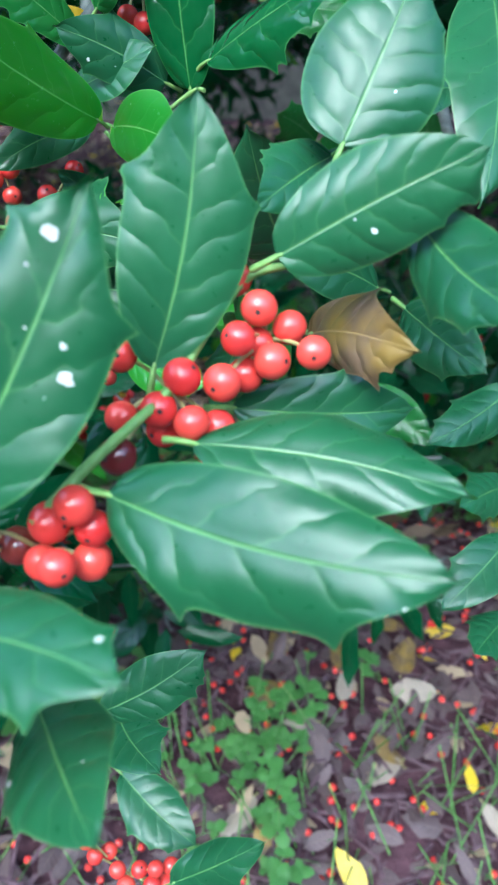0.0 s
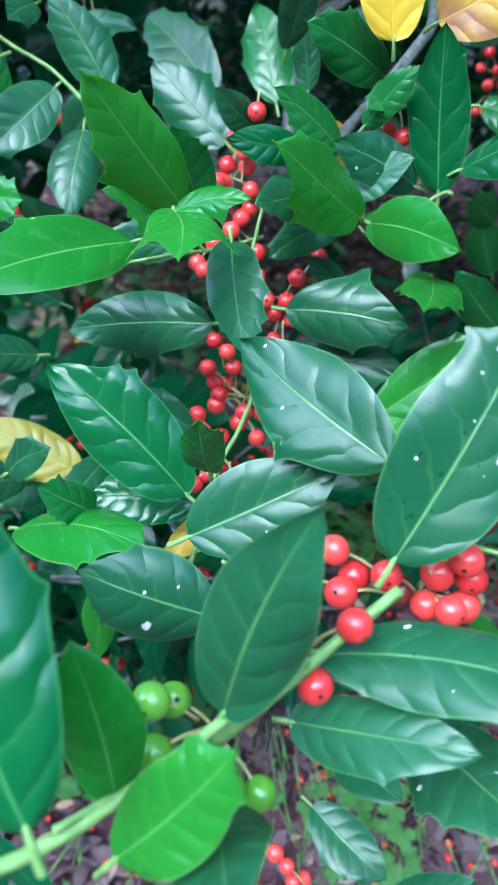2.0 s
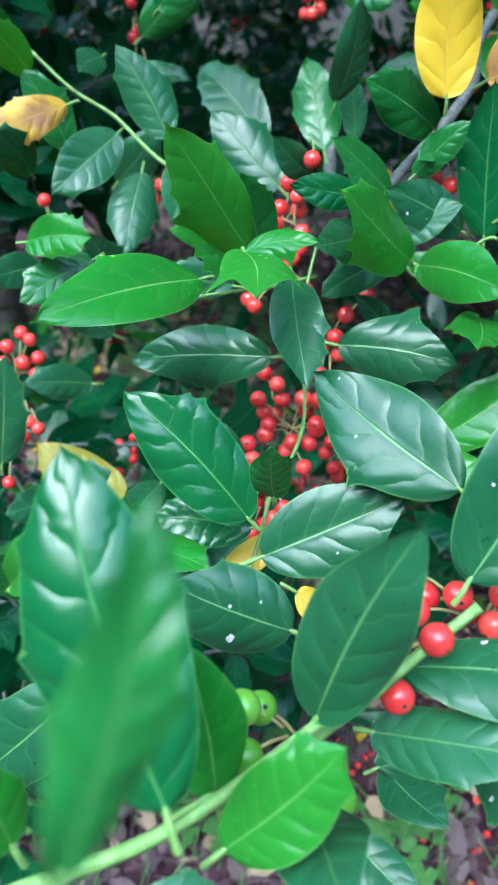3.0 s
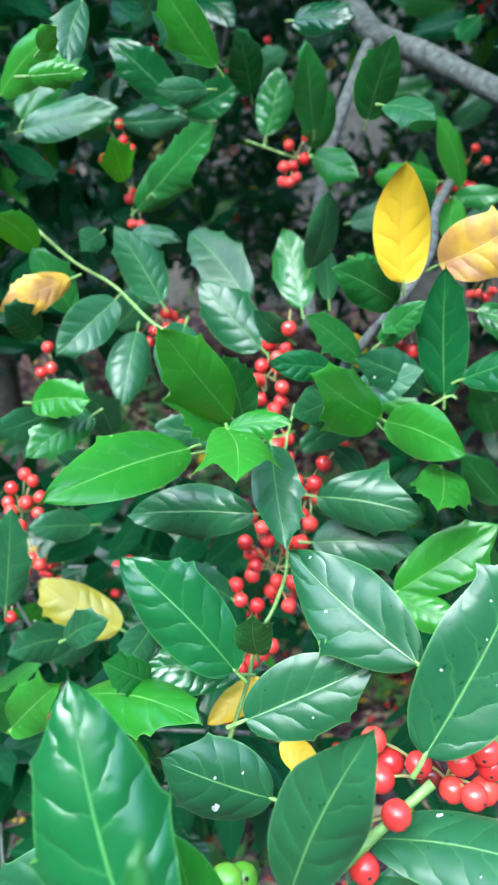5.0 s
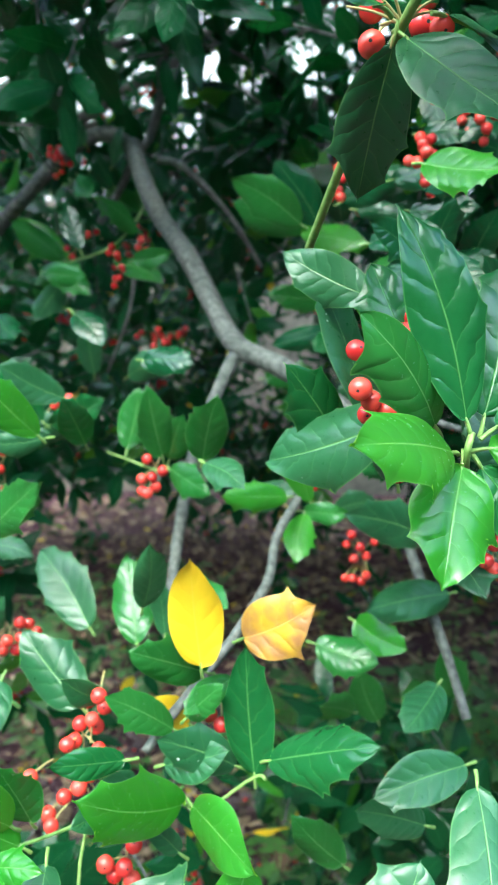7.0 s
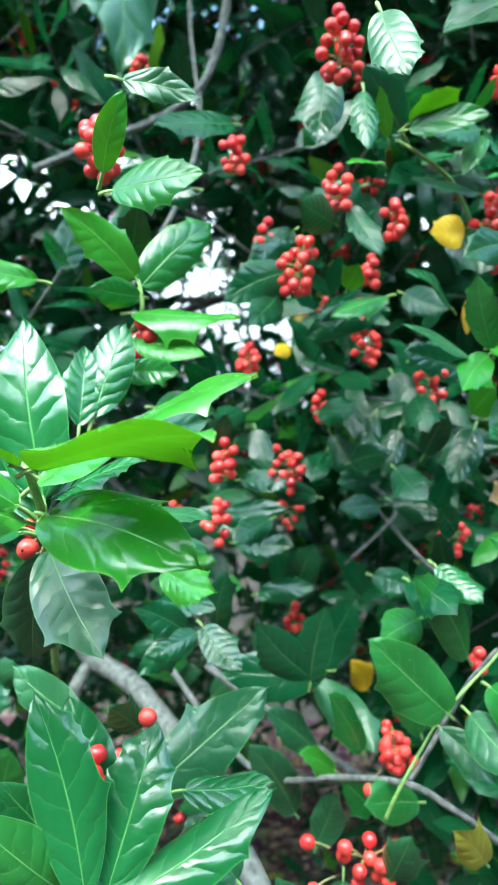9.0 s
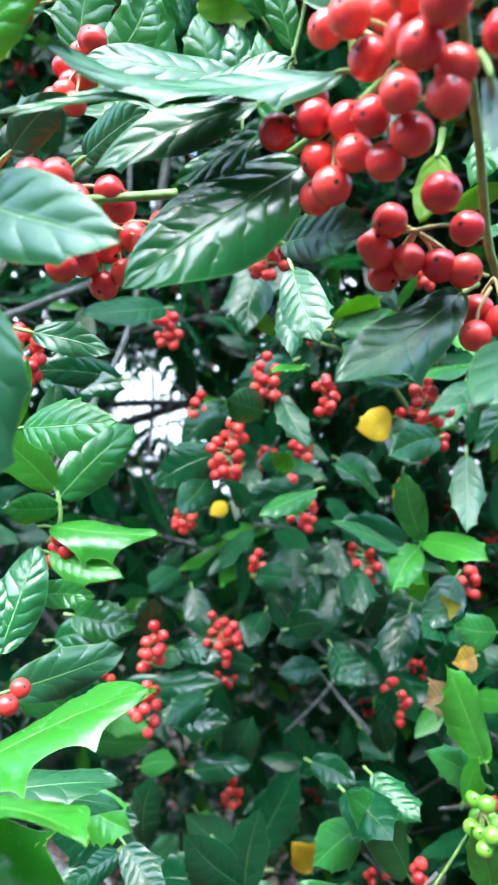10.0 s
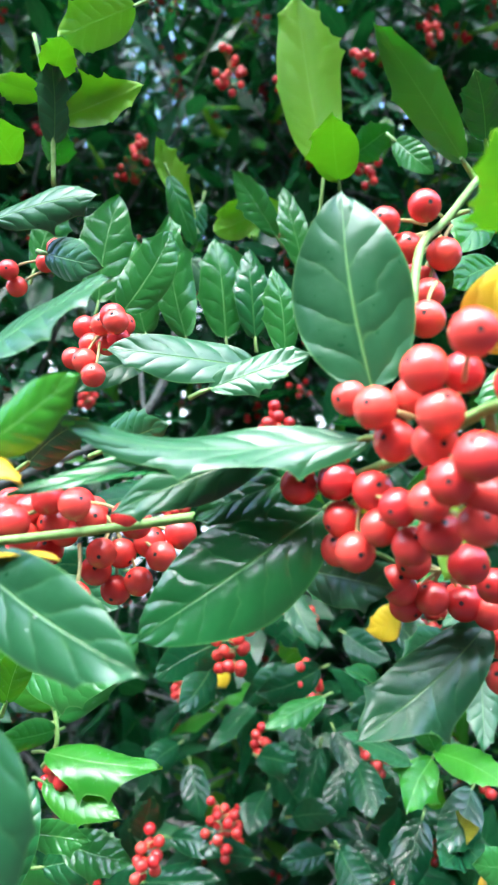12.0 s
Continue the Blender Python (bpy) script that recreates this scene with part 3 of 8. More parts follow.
leaf(b, "D", (-0.2904, 0.5559, 0.8088), (-0.2489, 0.5444, 0.8527), (-0.09, -0.98, -0.17), 0.0327)
leaf(b, "D", (-0.2749, 0.5714, 0.8907), (-0.2249, 0.5511, 0.8850), (-0.24, -0.77, 0.60), 0.0206)
leaf(b, "D", (-0.2665, 0.4542, 1.0455), (-0.2731, 0.4291, 1.0028), (0.47, -0.79, 0.39), 0.0212)
leaf(b, "B", (-0.2891, 0.4033, 0.9949), (-0.2515, 0.4078, 0.9975), (0.12, -0.99, -0.08), 0.0150)
leaf(b, "B", (-0.2737, 0.3866, 1.0059), (-0.2558, 0.3697, 1.0155), (-0.30, -0.69, -0.66), 0.0124)
leaf(b, "B", (-0.2450, 0.4535, 0.9344), (-0.2433, 0.4165, 0.9611), (0.44, -0.51, -0.74), 0.0218)
leaf(b, "D", (-0.2670, 0.4615, 0.8983), (-0.2713, 0.4231, 0.8883), (0.75, -0.25, 0.62), 0.0192)
leaf(b, "B", (-0.2922, 0.3617, 0.7974), (-0.2462, 0.3477, 0.8040), (-0.32, -0.88, 0.35), 0.0239)
leaf(b, "D", (-0.2568, 0.4078, 0.7267), (-0.2937, 0.3905, 0.7520), (0.56, -0.77, 0.30), 0.0194)
cluster(b, (-0.3307, 0.5086, 0.7490), [((-0.3413, 0.5214, 0.7983), "R"), ((-0.3479, 0.5182, 0.7765), "R"), ((-0.3375, 0.5062, 0.7656), "R"), ((-0.3258, 0.5038, 0.7567), "R"), ((-0.3248, 0.5139, 0.7637), "R"), ((-0.3337, 0.5020, 0.7439), "R"), ((-0.3132, 0.5048, 0.7588), "R"), ((-0.3367, 0.5129, 0.7818), "R"), ((-0.3487, 0.4957, 0.7374), "R"), ((-0.3090, 0.4906, 0.7381), "R")])
cluster(b, (-0.3314, 0.4099, 0.6929), [((-0.3368, 0.4092, 0.7138), "R"), ((-0.3303, 0.4215, 0.7203), "R"), ((-0.3409, 0.4097, 0.7012), "R"), ((-0.3239, 0.4036, 0.7045), "R"), ((-0.3260, 0.3936, 0.6896), "R"), ((-0.3159, 0.4126, 0.7051), "R"), ((-0.3164, 0.4053, 0.6956), "R"), ((-0.3348, 0.3996, 0.6989), "R"), ((-0.3176, 0.3879, 0.6651), "R"), ((-0.3092, 0.3821, 0.6639), "R"), ((-0.3228, 0.3847, 0.6549), "R"), ((-0.3299, 0.3670, 0.6265), "R"), ((-0.3222, 0.4163, 0.7173), "R")])
cluster(b, (-0.2542, 0.5708, 0.8175), [((-0.2881, 0.5686, 0.8312), "R"), ((-0.3003, 0.5694, 0.8250), "R"), ((-0.2883, 0.5662, 0.8202), "R"), ((-0.2771, 0.5618, 0.8090), "R"), ((-0.2702, 0.5609, 0.8010), "R"), ((-0.2610, 0.5619, 0.7959), "R"), ((-0.2531, 0.5544, 0.8079), "R"), ((-0.2489, 0.5633, 0.7963), "R"), ((-0.2433, 0.5604, 0.8091), "R"), ((-0.2385, 0.5682, 0.8190), "R"), ((-0.2433, 0.5589, 0.8232), "R"), ((-0.2321, 0.5548, 0.7963), "R"), ((-0.2281, 0.5550, 0.7833), "R"), ((-0.2183, 0.5570, 0.7903), "R"), ((-0.2313, 0.5670, 0.8121), "R")])

b = twig(bush, "twig", [(-0.1756, 0.6113, 0.9680), (-0.1557, 0.6110, 0.9610), (-0.1305, 0.6060, 0.9530), (-0.1156, 0.6026, 0.9538)], 0.0009, 0.0012, STEM)
leaf(b, "M", (-0.1582, 0.6138, 0.9705), (-0.1478, 0.6234, 1.0287), (0.12, -0.98, 0.14), 0.0319)
leaf(b, "M", (-0.1185, 0.6147, 0.9613), (-0.1006, 0.5892, 1.0057), (-0.15, -0.88, -0.45), 0.0289)
leaf(b, "M", (-0.1156, 0.6026, 0.9538), (-0.0751, 0.5715, 0.9357), (-0.51, -0.82, 0.26), 0.0270)
leaf(b, "M", (-0.3328, 0.6093, 0.9795), (-0.2882, 0.5914, 0.9853), (-0.35, -0.93, -0.13), 0.0241)
leaf(b, "D", (-0.2876, 0.6150, 0.9835), (-0.2259, 0.6023, 0.9866), (-0.20, -0.98, -0.06), 0.0266)
leaf(b, "G", (-0.2334, 0.6046, 0.9961), (-0.2909, 0.5938, 1.0481), (0.17, -0.99, -0.02), 0.0327)
leaf(b, "G", (-0.2323, 0.6232, 0.9921), (-0.1775, 0.6172, 1.0185), (-0.03, -0.99, -0.15), 0.0290)
leaf(b, "D", (-0.1912, 0.5377, 1.0216), (-0.2338, 0.5086, 1.0497), (0.50, -0.86, -0.13), 0.0276)
leaf(b, "D", (-0.1891, 0.4813, 0.9944), (-0.2240, 0.4582, 0.9922), (0.55, -0.83, 0.09), 0.0194)
leaf(b, "G", (-0.1584, 0.4823, 0.9903), (-0.1643, 0.4481, 1.0272), (0.43, -0.69, -0.57), 0.0248)
leaf(b, "D", (-0.2144, 0.6502, 0.9866), (-0.2898, 0.6202, 0.9802), (0.37, -0.93, -0.06), 0.0309)
leaf(b, "M", (-0.1153, 0.5607, 0.9718), (-0.1225, 0.5325, 1.0332), (0.45, -0.83, -0.33), 0.0281)
leaf(b, "F", (-0.1329, 0.5713, 1.0524), (-0.0846, 0.5482, 1.0482), (-0.41, -0.89, 0.21), 0.0265)
leaf(b, "F", (-0.3116, 0.7027, 1.0988), (-0.2788, 0.6672, 1.0738), (-0.36, -0.74, 0.57), 0.0267)
cluster(b, (-0.1309, 0.6142, 0.9543), [((-0.1372, 0.6035, 0.9631), "R"), ((-0.1219, 0.6141, 0.9703), "R"), ((-0.1231, 0.6049, 0.9520), "R"), ((-0.1330, 0.6050, 0.9460), "R"), ((-0.1410, 0.5988, 0.9453), "R"), ((-0.1421, 0.6054, 0.9331), "R"), ((-0.1307, 0.6075, 0.9367), "R"), ((-0.1361, 0.5968, 0.9325), "R")])
cluster(b, (-0.2946, 0.6637, 0.9546), [((-0.3180, 0.6613, 0.9838), "R"), ((-0.3028, 0.6611, 0.9862), "R"), ((-0.3061, 0.6582, 0.9577), "R"), ((-0.2939, 0.6496, 0.9449), "R"), ((-0.3206, 0.6606, 0.9551), "R"), ((-0.2992, 0.6571, 0.9707), "R"), ((-0.2905, 0.6525, 0.9629), "R"), ((-0.2909, 0.6511, 0.9236), "R"), ((-0.2926, 0.6425, 0.9181), "R"), ((-0.2917, 0.6452, 0.8948), "R"), ((-0.2810, 0.6360, 0.8949), "R"), ((-0.2435, 0.6703, 1.0077), "R"), ((-0.2298, 0.6733, 1.0143), "R")])

b = twig(bush, "twig", [(-0.1193, 0.3585, 0.8021), (-0.1250, 0.3361, 0.7677), (-0.1205, 0.3103, 0.7195), (-0.1254, 0.2835, 0.7052), (-0.1350, 0.2671, 0.6906), (-0.1396, 0.2496, 0.6714), (-0.1508, 0.2273, 0.6389)], 0.0009, 0.0013, STEM)
leaf(b, "G", (-0.1415, 0.2186, 0.7064), (-0.1998, 0.2294, 0.7623), (0.24, -0.88, 0.42), 0.0374)
leaf(b, "M", (-0.1294, 0.2065, 0.7258), (-0.1301, 0.1892, 0.7601), (0.13, -0.89, -0.45), 0.0176)
leaf(b, "D", (-0.1373, 0.2822, 0.7615), (-0.2142, 0.2973, 0.7503), (-0.23, -0.92, 0.32), 0.0302)
leaf(b, "D", (-0.1043, 0.3184, 0.7570), (-0.0414, 0.3005, 0.7544), (-0.24, -0.91, 0.35), 0.0348)
leaf(b, "D", (-0.1062, 0.3238, 0.7233), (-0.0392, 0.3198, 0.7243), (-0.06, -0.83, 0.55), 0.0337)
leaf(b, "B", (-0.0568, 0.2964, 0.7075), (-0.0011, 0.3003, 0.7537), (-0.31, -0.84, 0.45), 0.0314)
leaf(b, "B", (-0.0568, 0.2961, 0.7066), (-0.0177, 0.2715, 0.7024), (-0.35, -0.67, 0.65), 0.0213)
leaf(b, "YG", (-0.2482, 0.3735, 0.6167), (-0.3113, 0.3789, 0.6529), (0.28, -0.74, 0.61), 0.0365)
leaf(b, "D", (-0.2682, 0.3892, 0.6038), (-0.3124, 0.3616, 0.5991), (0.36, -0.69, 0.62), 0.0278)
leaf(b, "Y", (-0.1296, 0.2602, 0.6674), (-0.1607, 0.2412, 0.6513), (0.07, -0.71, 0.70), 0.0174)
leaf(b, "B", (-0.2855, 0.2622, 0.6195), (-0.2407, 0.2407, 0.6746), (-0.52, -0.85, 0.09), 0.0282)
leaf(b, "B", (-0.2319, 0.2393, 0.6675), (-0.1545, 0.1961, 0.6920), (-0.35, -0.10, 0.93), 0.0349)
leaf(b, "D", (-0.0706, 0.2148, 0.5567), (-0.0193, 0.2243, 0.5901), (-0.25, -0.76, 0.60), 0.0283)
leaf(b, "D", (-0.0658, 0.2224, 0.5494), (-0.0379, 0.1782, 0.5646), (-0.37, 0.08, 0.93), 0.0289)
leaf(b, "D", (-0.0778, 0.2532, 0.4456), (-0.0299, 0.2180, 0.4291), (0.00, -0.42, 0.91), 0.0328)
leaf(b, "D", (-0.0402, 0.1858, 0.4552), (0.0085, 0.1868, 0.4946), (-0.51, -0.56, 0.65), 0.0238)
leaf(b, "D", (-0.2017, 0.2996, 0.6748), (-0.2140, 0.2604, 0.6675), (0.48, -0.30, 0.82), 0.0203)
leaf(b, "G", (-0.1421, 0.2433, 0.6850), (-0.1943, 0.2391, 0.6881), (0.10, -0.78, 0.62), 0.0270)
leaf(b, "D", (-0.1542, 0.3096, 0.6888), (-0.1902, 0.3042, 0.7140), (0.39, -0.84, 0.38), 0.0195)
leaf(b, "D", (-0.2762, 0.3503, 0.6235), (-0.3070, 0.3083, 0.6379), (0.77, -0.39, 0.50), 0.0266)
leaf(b, "M", (-0.3027, 0.3250, 0.5622), (-0.3203, 0.3030, 0.6090), (0.82, -0.57, 0.04), 0.0291)
leaf(b, "B", (-0.0704, 0.3100, 0.6986), (-0.0968, 0.3010, 0.7060), (0.40, -0.70, 0.59), 0.0116)
leaf(b, "D", (-0.2535, 0.2821, 0.6720), (-0.2199, 0.2676, 0.6979), (-0.55, -0.79, 0.27), 0.0215)
leaf(b, "M", (-0.1883, 0.2369, 0.6805), (-0.2092, 0.2184, 0.7073), (0.82, -0.49, 0.30), 0.0188)
cluster(b, (-0.0697, 0.2100, 0.4132), [((-0.1158, 0.2269, 0.4574), "R"), ((-0.1132, 0.2235, 0.4477), "R"), ((-0.0994, 0.2198, 0.4459), "R"), ((-0.0917, 0.2142, 0.4427), "R"), ((-0.0879, 0.2116, 0.4315), "R"), ((-0.0814, 0.2172, 0.4260), "R"), ((-0.0744, 0.2054, 0.4286), "R"), ((-0.0626, 0.2075, 0.4250), "R"), ((-0.0553, 0.2021, 0.4185), "R"), ((-0.0527, 0.2051, 0.4303), "R"), ((-0.0447, 0.2089, 0.4261), "R"), ((-0.0712, 0.2055, 0.4109), "R"), ((-0.0479, 0.2061, 0.4125), "R")])
cluster(b, (-0.1378, 0.3978, 0.7804), [((-0.1437, 0.4037, 0.8149), "R"), ((-0.1328, 0.3941, 0.8232), "R"), ((-0.1460, 0.3984, 0.8061), "R"), ((-0.1438, 0.3886, 0.7955), "R"), ((-0.1347, 0.3921, 0.7871), "R"), ((-0.1302, 0.3999, 0.7914), "R"), ((-0.1402, 0.3864, 0.7812), "R"), ((-0.1252, 0.3889, 0.7678), "R"), ((-0.1324, 0.3823, 0.7641), "R"), ((-0.1245, 0.3840, 0.7551), "R"), ((-0.1512, 0.3900, 0.7723), "R"), ((-0.1614, 0.3884, 0.7611), "R"), ((-0.1565, 0.3794, 0.7592), "R")])
cluster(b, (-0.1078, 0.3729, 0.7452), [((-0.1130, 0.3657, 0.7385), "R"), ((-0.1055, 0.3604, 0.7476), "R"), ((-0.1178, 0.3627, 0.7475), "R"), ((-0.1130, 0.3646, 0.7223), "R"), ((-0.1077, 0.3565, 0.7197), "R"), ((-0.1001, 0.3633, 0.7606), "R"), ((-0.0878, 0.3734, 0.7704), "R"), ((-0.1025, 0.3670, 0.7348), "R")])
cluster(b, (-0.1285, 0.3433, 0.6935), [((-0.1489, 0.3360, 0.7150), "R"), ((-0.1456, 0.3403, 0.7047), "R"), ((-0.1421, 0.3303, 0.7010), "R"), ((-0.1408, 0.3471, 0.6995), "R"), ((-0.1204, 0.3427, 0.7059), "R"), ((-0.1138, 0.3339, 0.7015), "R"), ((-0.1129, 0.3363, 0.7164), "R"), ((-0.1175, 0.3329, 0.6889), "R"), ((-0.1311, 0.3312, 0.6832), "R"), ((-0.1223, 0.3396, 0.7152), "R")])
cluster(b, (-0.1407, 0.3207, 0.6685), [((-0.1531, 0.3189, 0.6937), "R"), ((-0.1494, 0.3118, 0.6874), "R"), ((-0.1391, 0.3128, 0.6833), "R"), ((-0.1538, 0.3043, 0.6563), "R"), ((-0.1488, 0.3088, 0.6378), "R"), ((-0.1295, 0.3054, 0.6590), "R"), ((-0.1418, 0.3078, 0.6448), "R")])
cluster(b, (-0.0952, 0.3901, 0.6474), [((-0.1007, 0.3768, 0.6493), "R"), ((-0.0913, 0.3869, 0.6477), "R"), ((-0.0847, 0.3800, 0.6501), "R"), ((-0.1066, 0.3851, 0.6561), "R"), ((-0.0972, 0.3828, 0.6398), "R"), ((-0.1033, 0.3832, 0.6656), "R")])
cluster(b, (-0.1346, 0.3445, 0.6922), [((-0.1467, 0.3511, 0.7260), "R"), ((-0.1385, 0.3438, 0.7220), "R"), ((-0.1352, 0.3453, 0.7116), "R"), ((-0.1277, 0.3301, 0.6908), "R"), ((-0.1197, 0.3232, 0.6777), "R"), ((-0.1490, 0.3195, 0.6530), "R"), ((-0.1356, 0.3100, 0.6491), "R"), ((-0.1136, 0.3346, 0.6982), "R"), ((-0.1437, 0.3290, 0.6952), "R")])
cluster(b, (-0.1404, 0.4025, 0.8078), [((-0.1394, 0.4090, 0.8286), "R"), ((-0.1323, 0.4023, 0.8141), "R"), ((-0.1294, 0.3950, 0.8023), "R"), ((-0.1708, 0.3843, 0.7885), "R"), ((-0.1481, 0.3895, 0.8081), "R"), ((-0.1274, 0.4051, 0.8261), "R")])

b = twig(bush, "twig", [(-0.1880, 0.3224, 0.7783), (-0.1636, 0.3260, 0.7820), (-0.1419, 0.3391, 0.7824), (-0.1191, 0.3532, 0.7857)], 0.0009, 0.0011, STEM)
leaf(b, "B", (-0.1722, 0.2806, 0.7996), (-0.2294, 0.2112, 0.7965), (0.50, -0.45, 0.74), 0.0342)
leaf(b, "D", (-0.1296, 0.2958, 0.7976), (-0.1176, 0.2427, 0.7597), (-0.09, -0.59, 0.80), 0.0252)
leaf(b, "B", (-0.1527, 0.3098, 0.8071), (-0.1830, 0.2626, 0.8686), (0.64, -0.73, -0.24), 0.0317)
leaf(b, "M", (-0.1478, 0.3242, 0.8000), (-0.1564, 0.3008, 0.8468), (0.24, -0.89, -0.40), 0.0250)
leaf(b, "B", (-0.1666, 0.3256, 0.8067), (-0.1952, 0.3156, 0.8158), (0.37, -0.92, 0.14), 0.0130)
leaf(b, "B", (-0.1498, 0.2654, 0.8162), (-0.1388, 0.2127, 0.8093), (0.04, -0.12, 0.99), 0.0289)
leaf(b, "B", (-0.1498, 0.2654, 0.8162), (-0.1161, 0.2569, 0.8230), (-0.31, -0.70, 0.65), 0.0135)
leaf(b, "D", (-0.1698, 0.3823, 0.7708), (-0.2150, 0.3706, 0.7815), (0.31, -0.90, 0.30), 0.0214)
leaf(b, "D", (-0.2624, 0.3706, 0.7049), (-0.2973, 0.3402, 0.7160), (0.67, -0.64, 0.37), 0.0234)
leaf(b, "D", (-0.3036, 0.3108, 0.6737), (-0.2931, 0.3159, 0.7446), (-0.04, -1.00, 0.08), 0.0273)
leaf(b, "B", (-0.1509, 0.3150, 0.7924), (-0.1864, 0.3011, 0.8244), (0.63, -0.65, 0.42), 0.0189)

b = twig(bush, "twig", [(-0.0679, 0.3599, 0.7907), (-0.0575, 0.3595, 0.7863), (-0.0278, 0.3633, 0.8063), (-0.0204, 0.3592, 0.8080)], 0.0009, 0.0010, STEM)
leaf(b, "B", (-0.0681, 0.3487, 0.7971), (-0.1104, 0.2802, 0.8425), (0.84, -0.54, -0.02), 0.0351)
leaf(b, "B", (-0.0627, 0.3534, 0.7937), (-0.0225, 0.2992, 0.7931), (-0.76, -0.57, 0.32), 0.0318)
leaf(b, "G", (-0.0272, 0.3637, 0.8072), (-0.0326, 0.3680, 0.8870), (-0.15, -0.99, 0.04), 0.0304)
leaf(b, "B", (-0.0300, 0.3355, 0.7709), (-0.0434, 0.2602, 0.7770), (0.19, 0.05, 0.98), 0.0292)
leaf(b, "G", (-0.0183, 0.3583, 0.8201), (0.0417, 0.3148, 0.8550), (-0.67, -0.47, 0.58), 0.0311)
leaf(b, "D", (-0.0383, 0.3689, 0.8098), (-0.0843, 0.3535, 0.8338), (0.37, -0.92, 0.13), 0.0267)
leaf(b, "D", (0.1009, 0.3834, 0.8065), (0.0407, 0.3579, 0.7980), (0.23, -0.75, 0.62), 0.0292)
leaf(b, "D", (0.0173, 0.2870, 0.7536), (-0.0012, 0.2533, 0.8107), (0.39, -0.84, -0.37), 0.0366)
leaf(b, "M", (0.0159, 0.3506, 0.6628), (-0.0033, 0.3483, 0.7219), (-0.06, -1.00, -0.06), 0.0257)
leaf(b, "M", (0.0301, 0.4150, 0.7142), (-0.0056, 0.4048, 0.7562), (0.19, -0.98, -0.08), 0.0272)
leaf(b, "D", (-0.0765, 0.3666, 0.7922), (-0.1160, 0.3353, 0.7781), (0.40, -0.75, 0.53), 0.0211)
leaf(b, "D", (-0.0740, 0.3731, 0.7491), (-0.0951, 0.3683, 0.7718), (0.28, -0.96, 0.05), 0.0151)
leaf(b, "D", (0.0812, 0.4004, 0.7544), (0.0338, 0.3839, 0.7743), (0.41, -0.87, 0.26), 0.0267)
leaf(b, "D", (0.0662, 0.3482, 0.7180), (0.0124, 0.3321, 0.7399), (0.41, -0.81, 0.41), 0.0309)
leaf(b, "D", (-0.0032, 0.3181, 0.7080), (-0.0190, 0.3047, 0.6709), (-0.28, -0.86, 0.43), 0.0190)

b = twig(tree, "branch", [(-0.2402, 1.0415, 1.3658), (-0.2109, 0.9627, 1.3023), (-0.1742, 0.8882, 1.2355), (-0.1238, 0.8050, 1.1679), (-0.0817, 0.7391, 1.0939), (-0.0601, 0.7171, 1.0666), (-0.0171, 0.6974, 1.0461), (0.0249, 0.6577, 1.0189), (0.0847, 0.5760, 0.9725), (0.1245, 0.5086, 0.9290), (0.1509, 0.4533, 0.9009)], 0.0130, 0.0092, BARK)
leaf(b, "M", (0.0135, 0.7929, 0.8970), (-0.0046, 0.7743, 0.9671), (0.07, -0.97, -0.24), 0.0284)
leaf(b, "D", (-0.0103, 0.9249, 1.0119), (0.0401, 0.8961, 1.0285), (-0.45, -0.88, -0.17), 0.0304)
leaf(b, "F", (0.0511, 0.8213, 1.2115), (0.0440, 0.7924, 1.2567), (-0.05, -0.84, -0.54), 0.0288)
leaf(b, "D", (0.1059, 0.5359, 0.9098), (0.0323, 0.5047, 0.9356), (0.40, -0.92, 0.02), 0.0339)
leaf(b, "D", (0.1634, 0.4736, 0.9282), (0.1280, 0.4363, 0.9473), (0.74, -0.67, 0.05), 0.0292)
leaf(b, "D", (0.1635, 0.4744, 0.9201), (0.1387, 0.4330, 0.8946), (0.19, -0.59, 0.78), 0.0290)
leaf(b, "D", (-0.1871, 0.7527, 1.0347), (-0.1441, 0.7282, 1.0563), (-0.36, -0.89, -0.28), 0.0287)
leaf(b, "F", (-0.2284, 0.6916, 1.1000), (-0.1914, 0.6725, 1.0652), (-0.01, -0.88, 0.47), 0.0288)
leaf(b, "G", (0.0944, 0.6229, 0.9616), (0.0524, 0.5890, 0.9562), (0.60, -0.78, 0.19), 0.0277)
leaf(b, "D", (0.0524, 0.8994, 0.9946), (0.0919, 0.8910, 1.0344), (-0.17, -0.98, -0.04), 0.0301)
leaf(b, "M", (-0.0397, 0.9079, 1.0303), (0.0222, 0.8923, 1.0420), (-0.23, -0.97, -0.08), 0.0341)
leaf(b, "M", (-0.0160, 0.8029, 0.9944), (0.0200, 0.7624, 0.9993), (-0.74, -0.67, -0.10), 0.0290)
leaf(b, "M", (0.0152, 0.7611, 1.2005), (-0.0699, 0.7262, 1.2162), (0.29, -0.88, -0.37), 0.0400)
leaf(b, "B", (0.0038, 0.7582, 1.1897), (0.0740, 0.7148, 1.1677), (-0.44, -0.85, 0.28), 0.0325)
leaf(b, "D", (0.1823, 0.4763, 0.9297), (0.1242, 0.4537, 0.9212), (0.27, -0.86, 0.42), 0.0311)
leaf(b, "M", (-0.2800, 0.7604, 1.1505), (-0.2253, 0.7325, 1.1421), (-0.46, -0.88, -0.09), 0.0257)
leaf(b, "M", (-0.1918, 0.8140, 1.1693), (-0.1448, 0.7983, 1.1774), (-0.26, -0.93, -0.27), 0.0244)
leaf(b, "G", (-0.2608, 0.8302, 1.2709), (-0.2361, 0.7997, 1.2384), (-0.34, -0.80, 0.49), 0.0243)
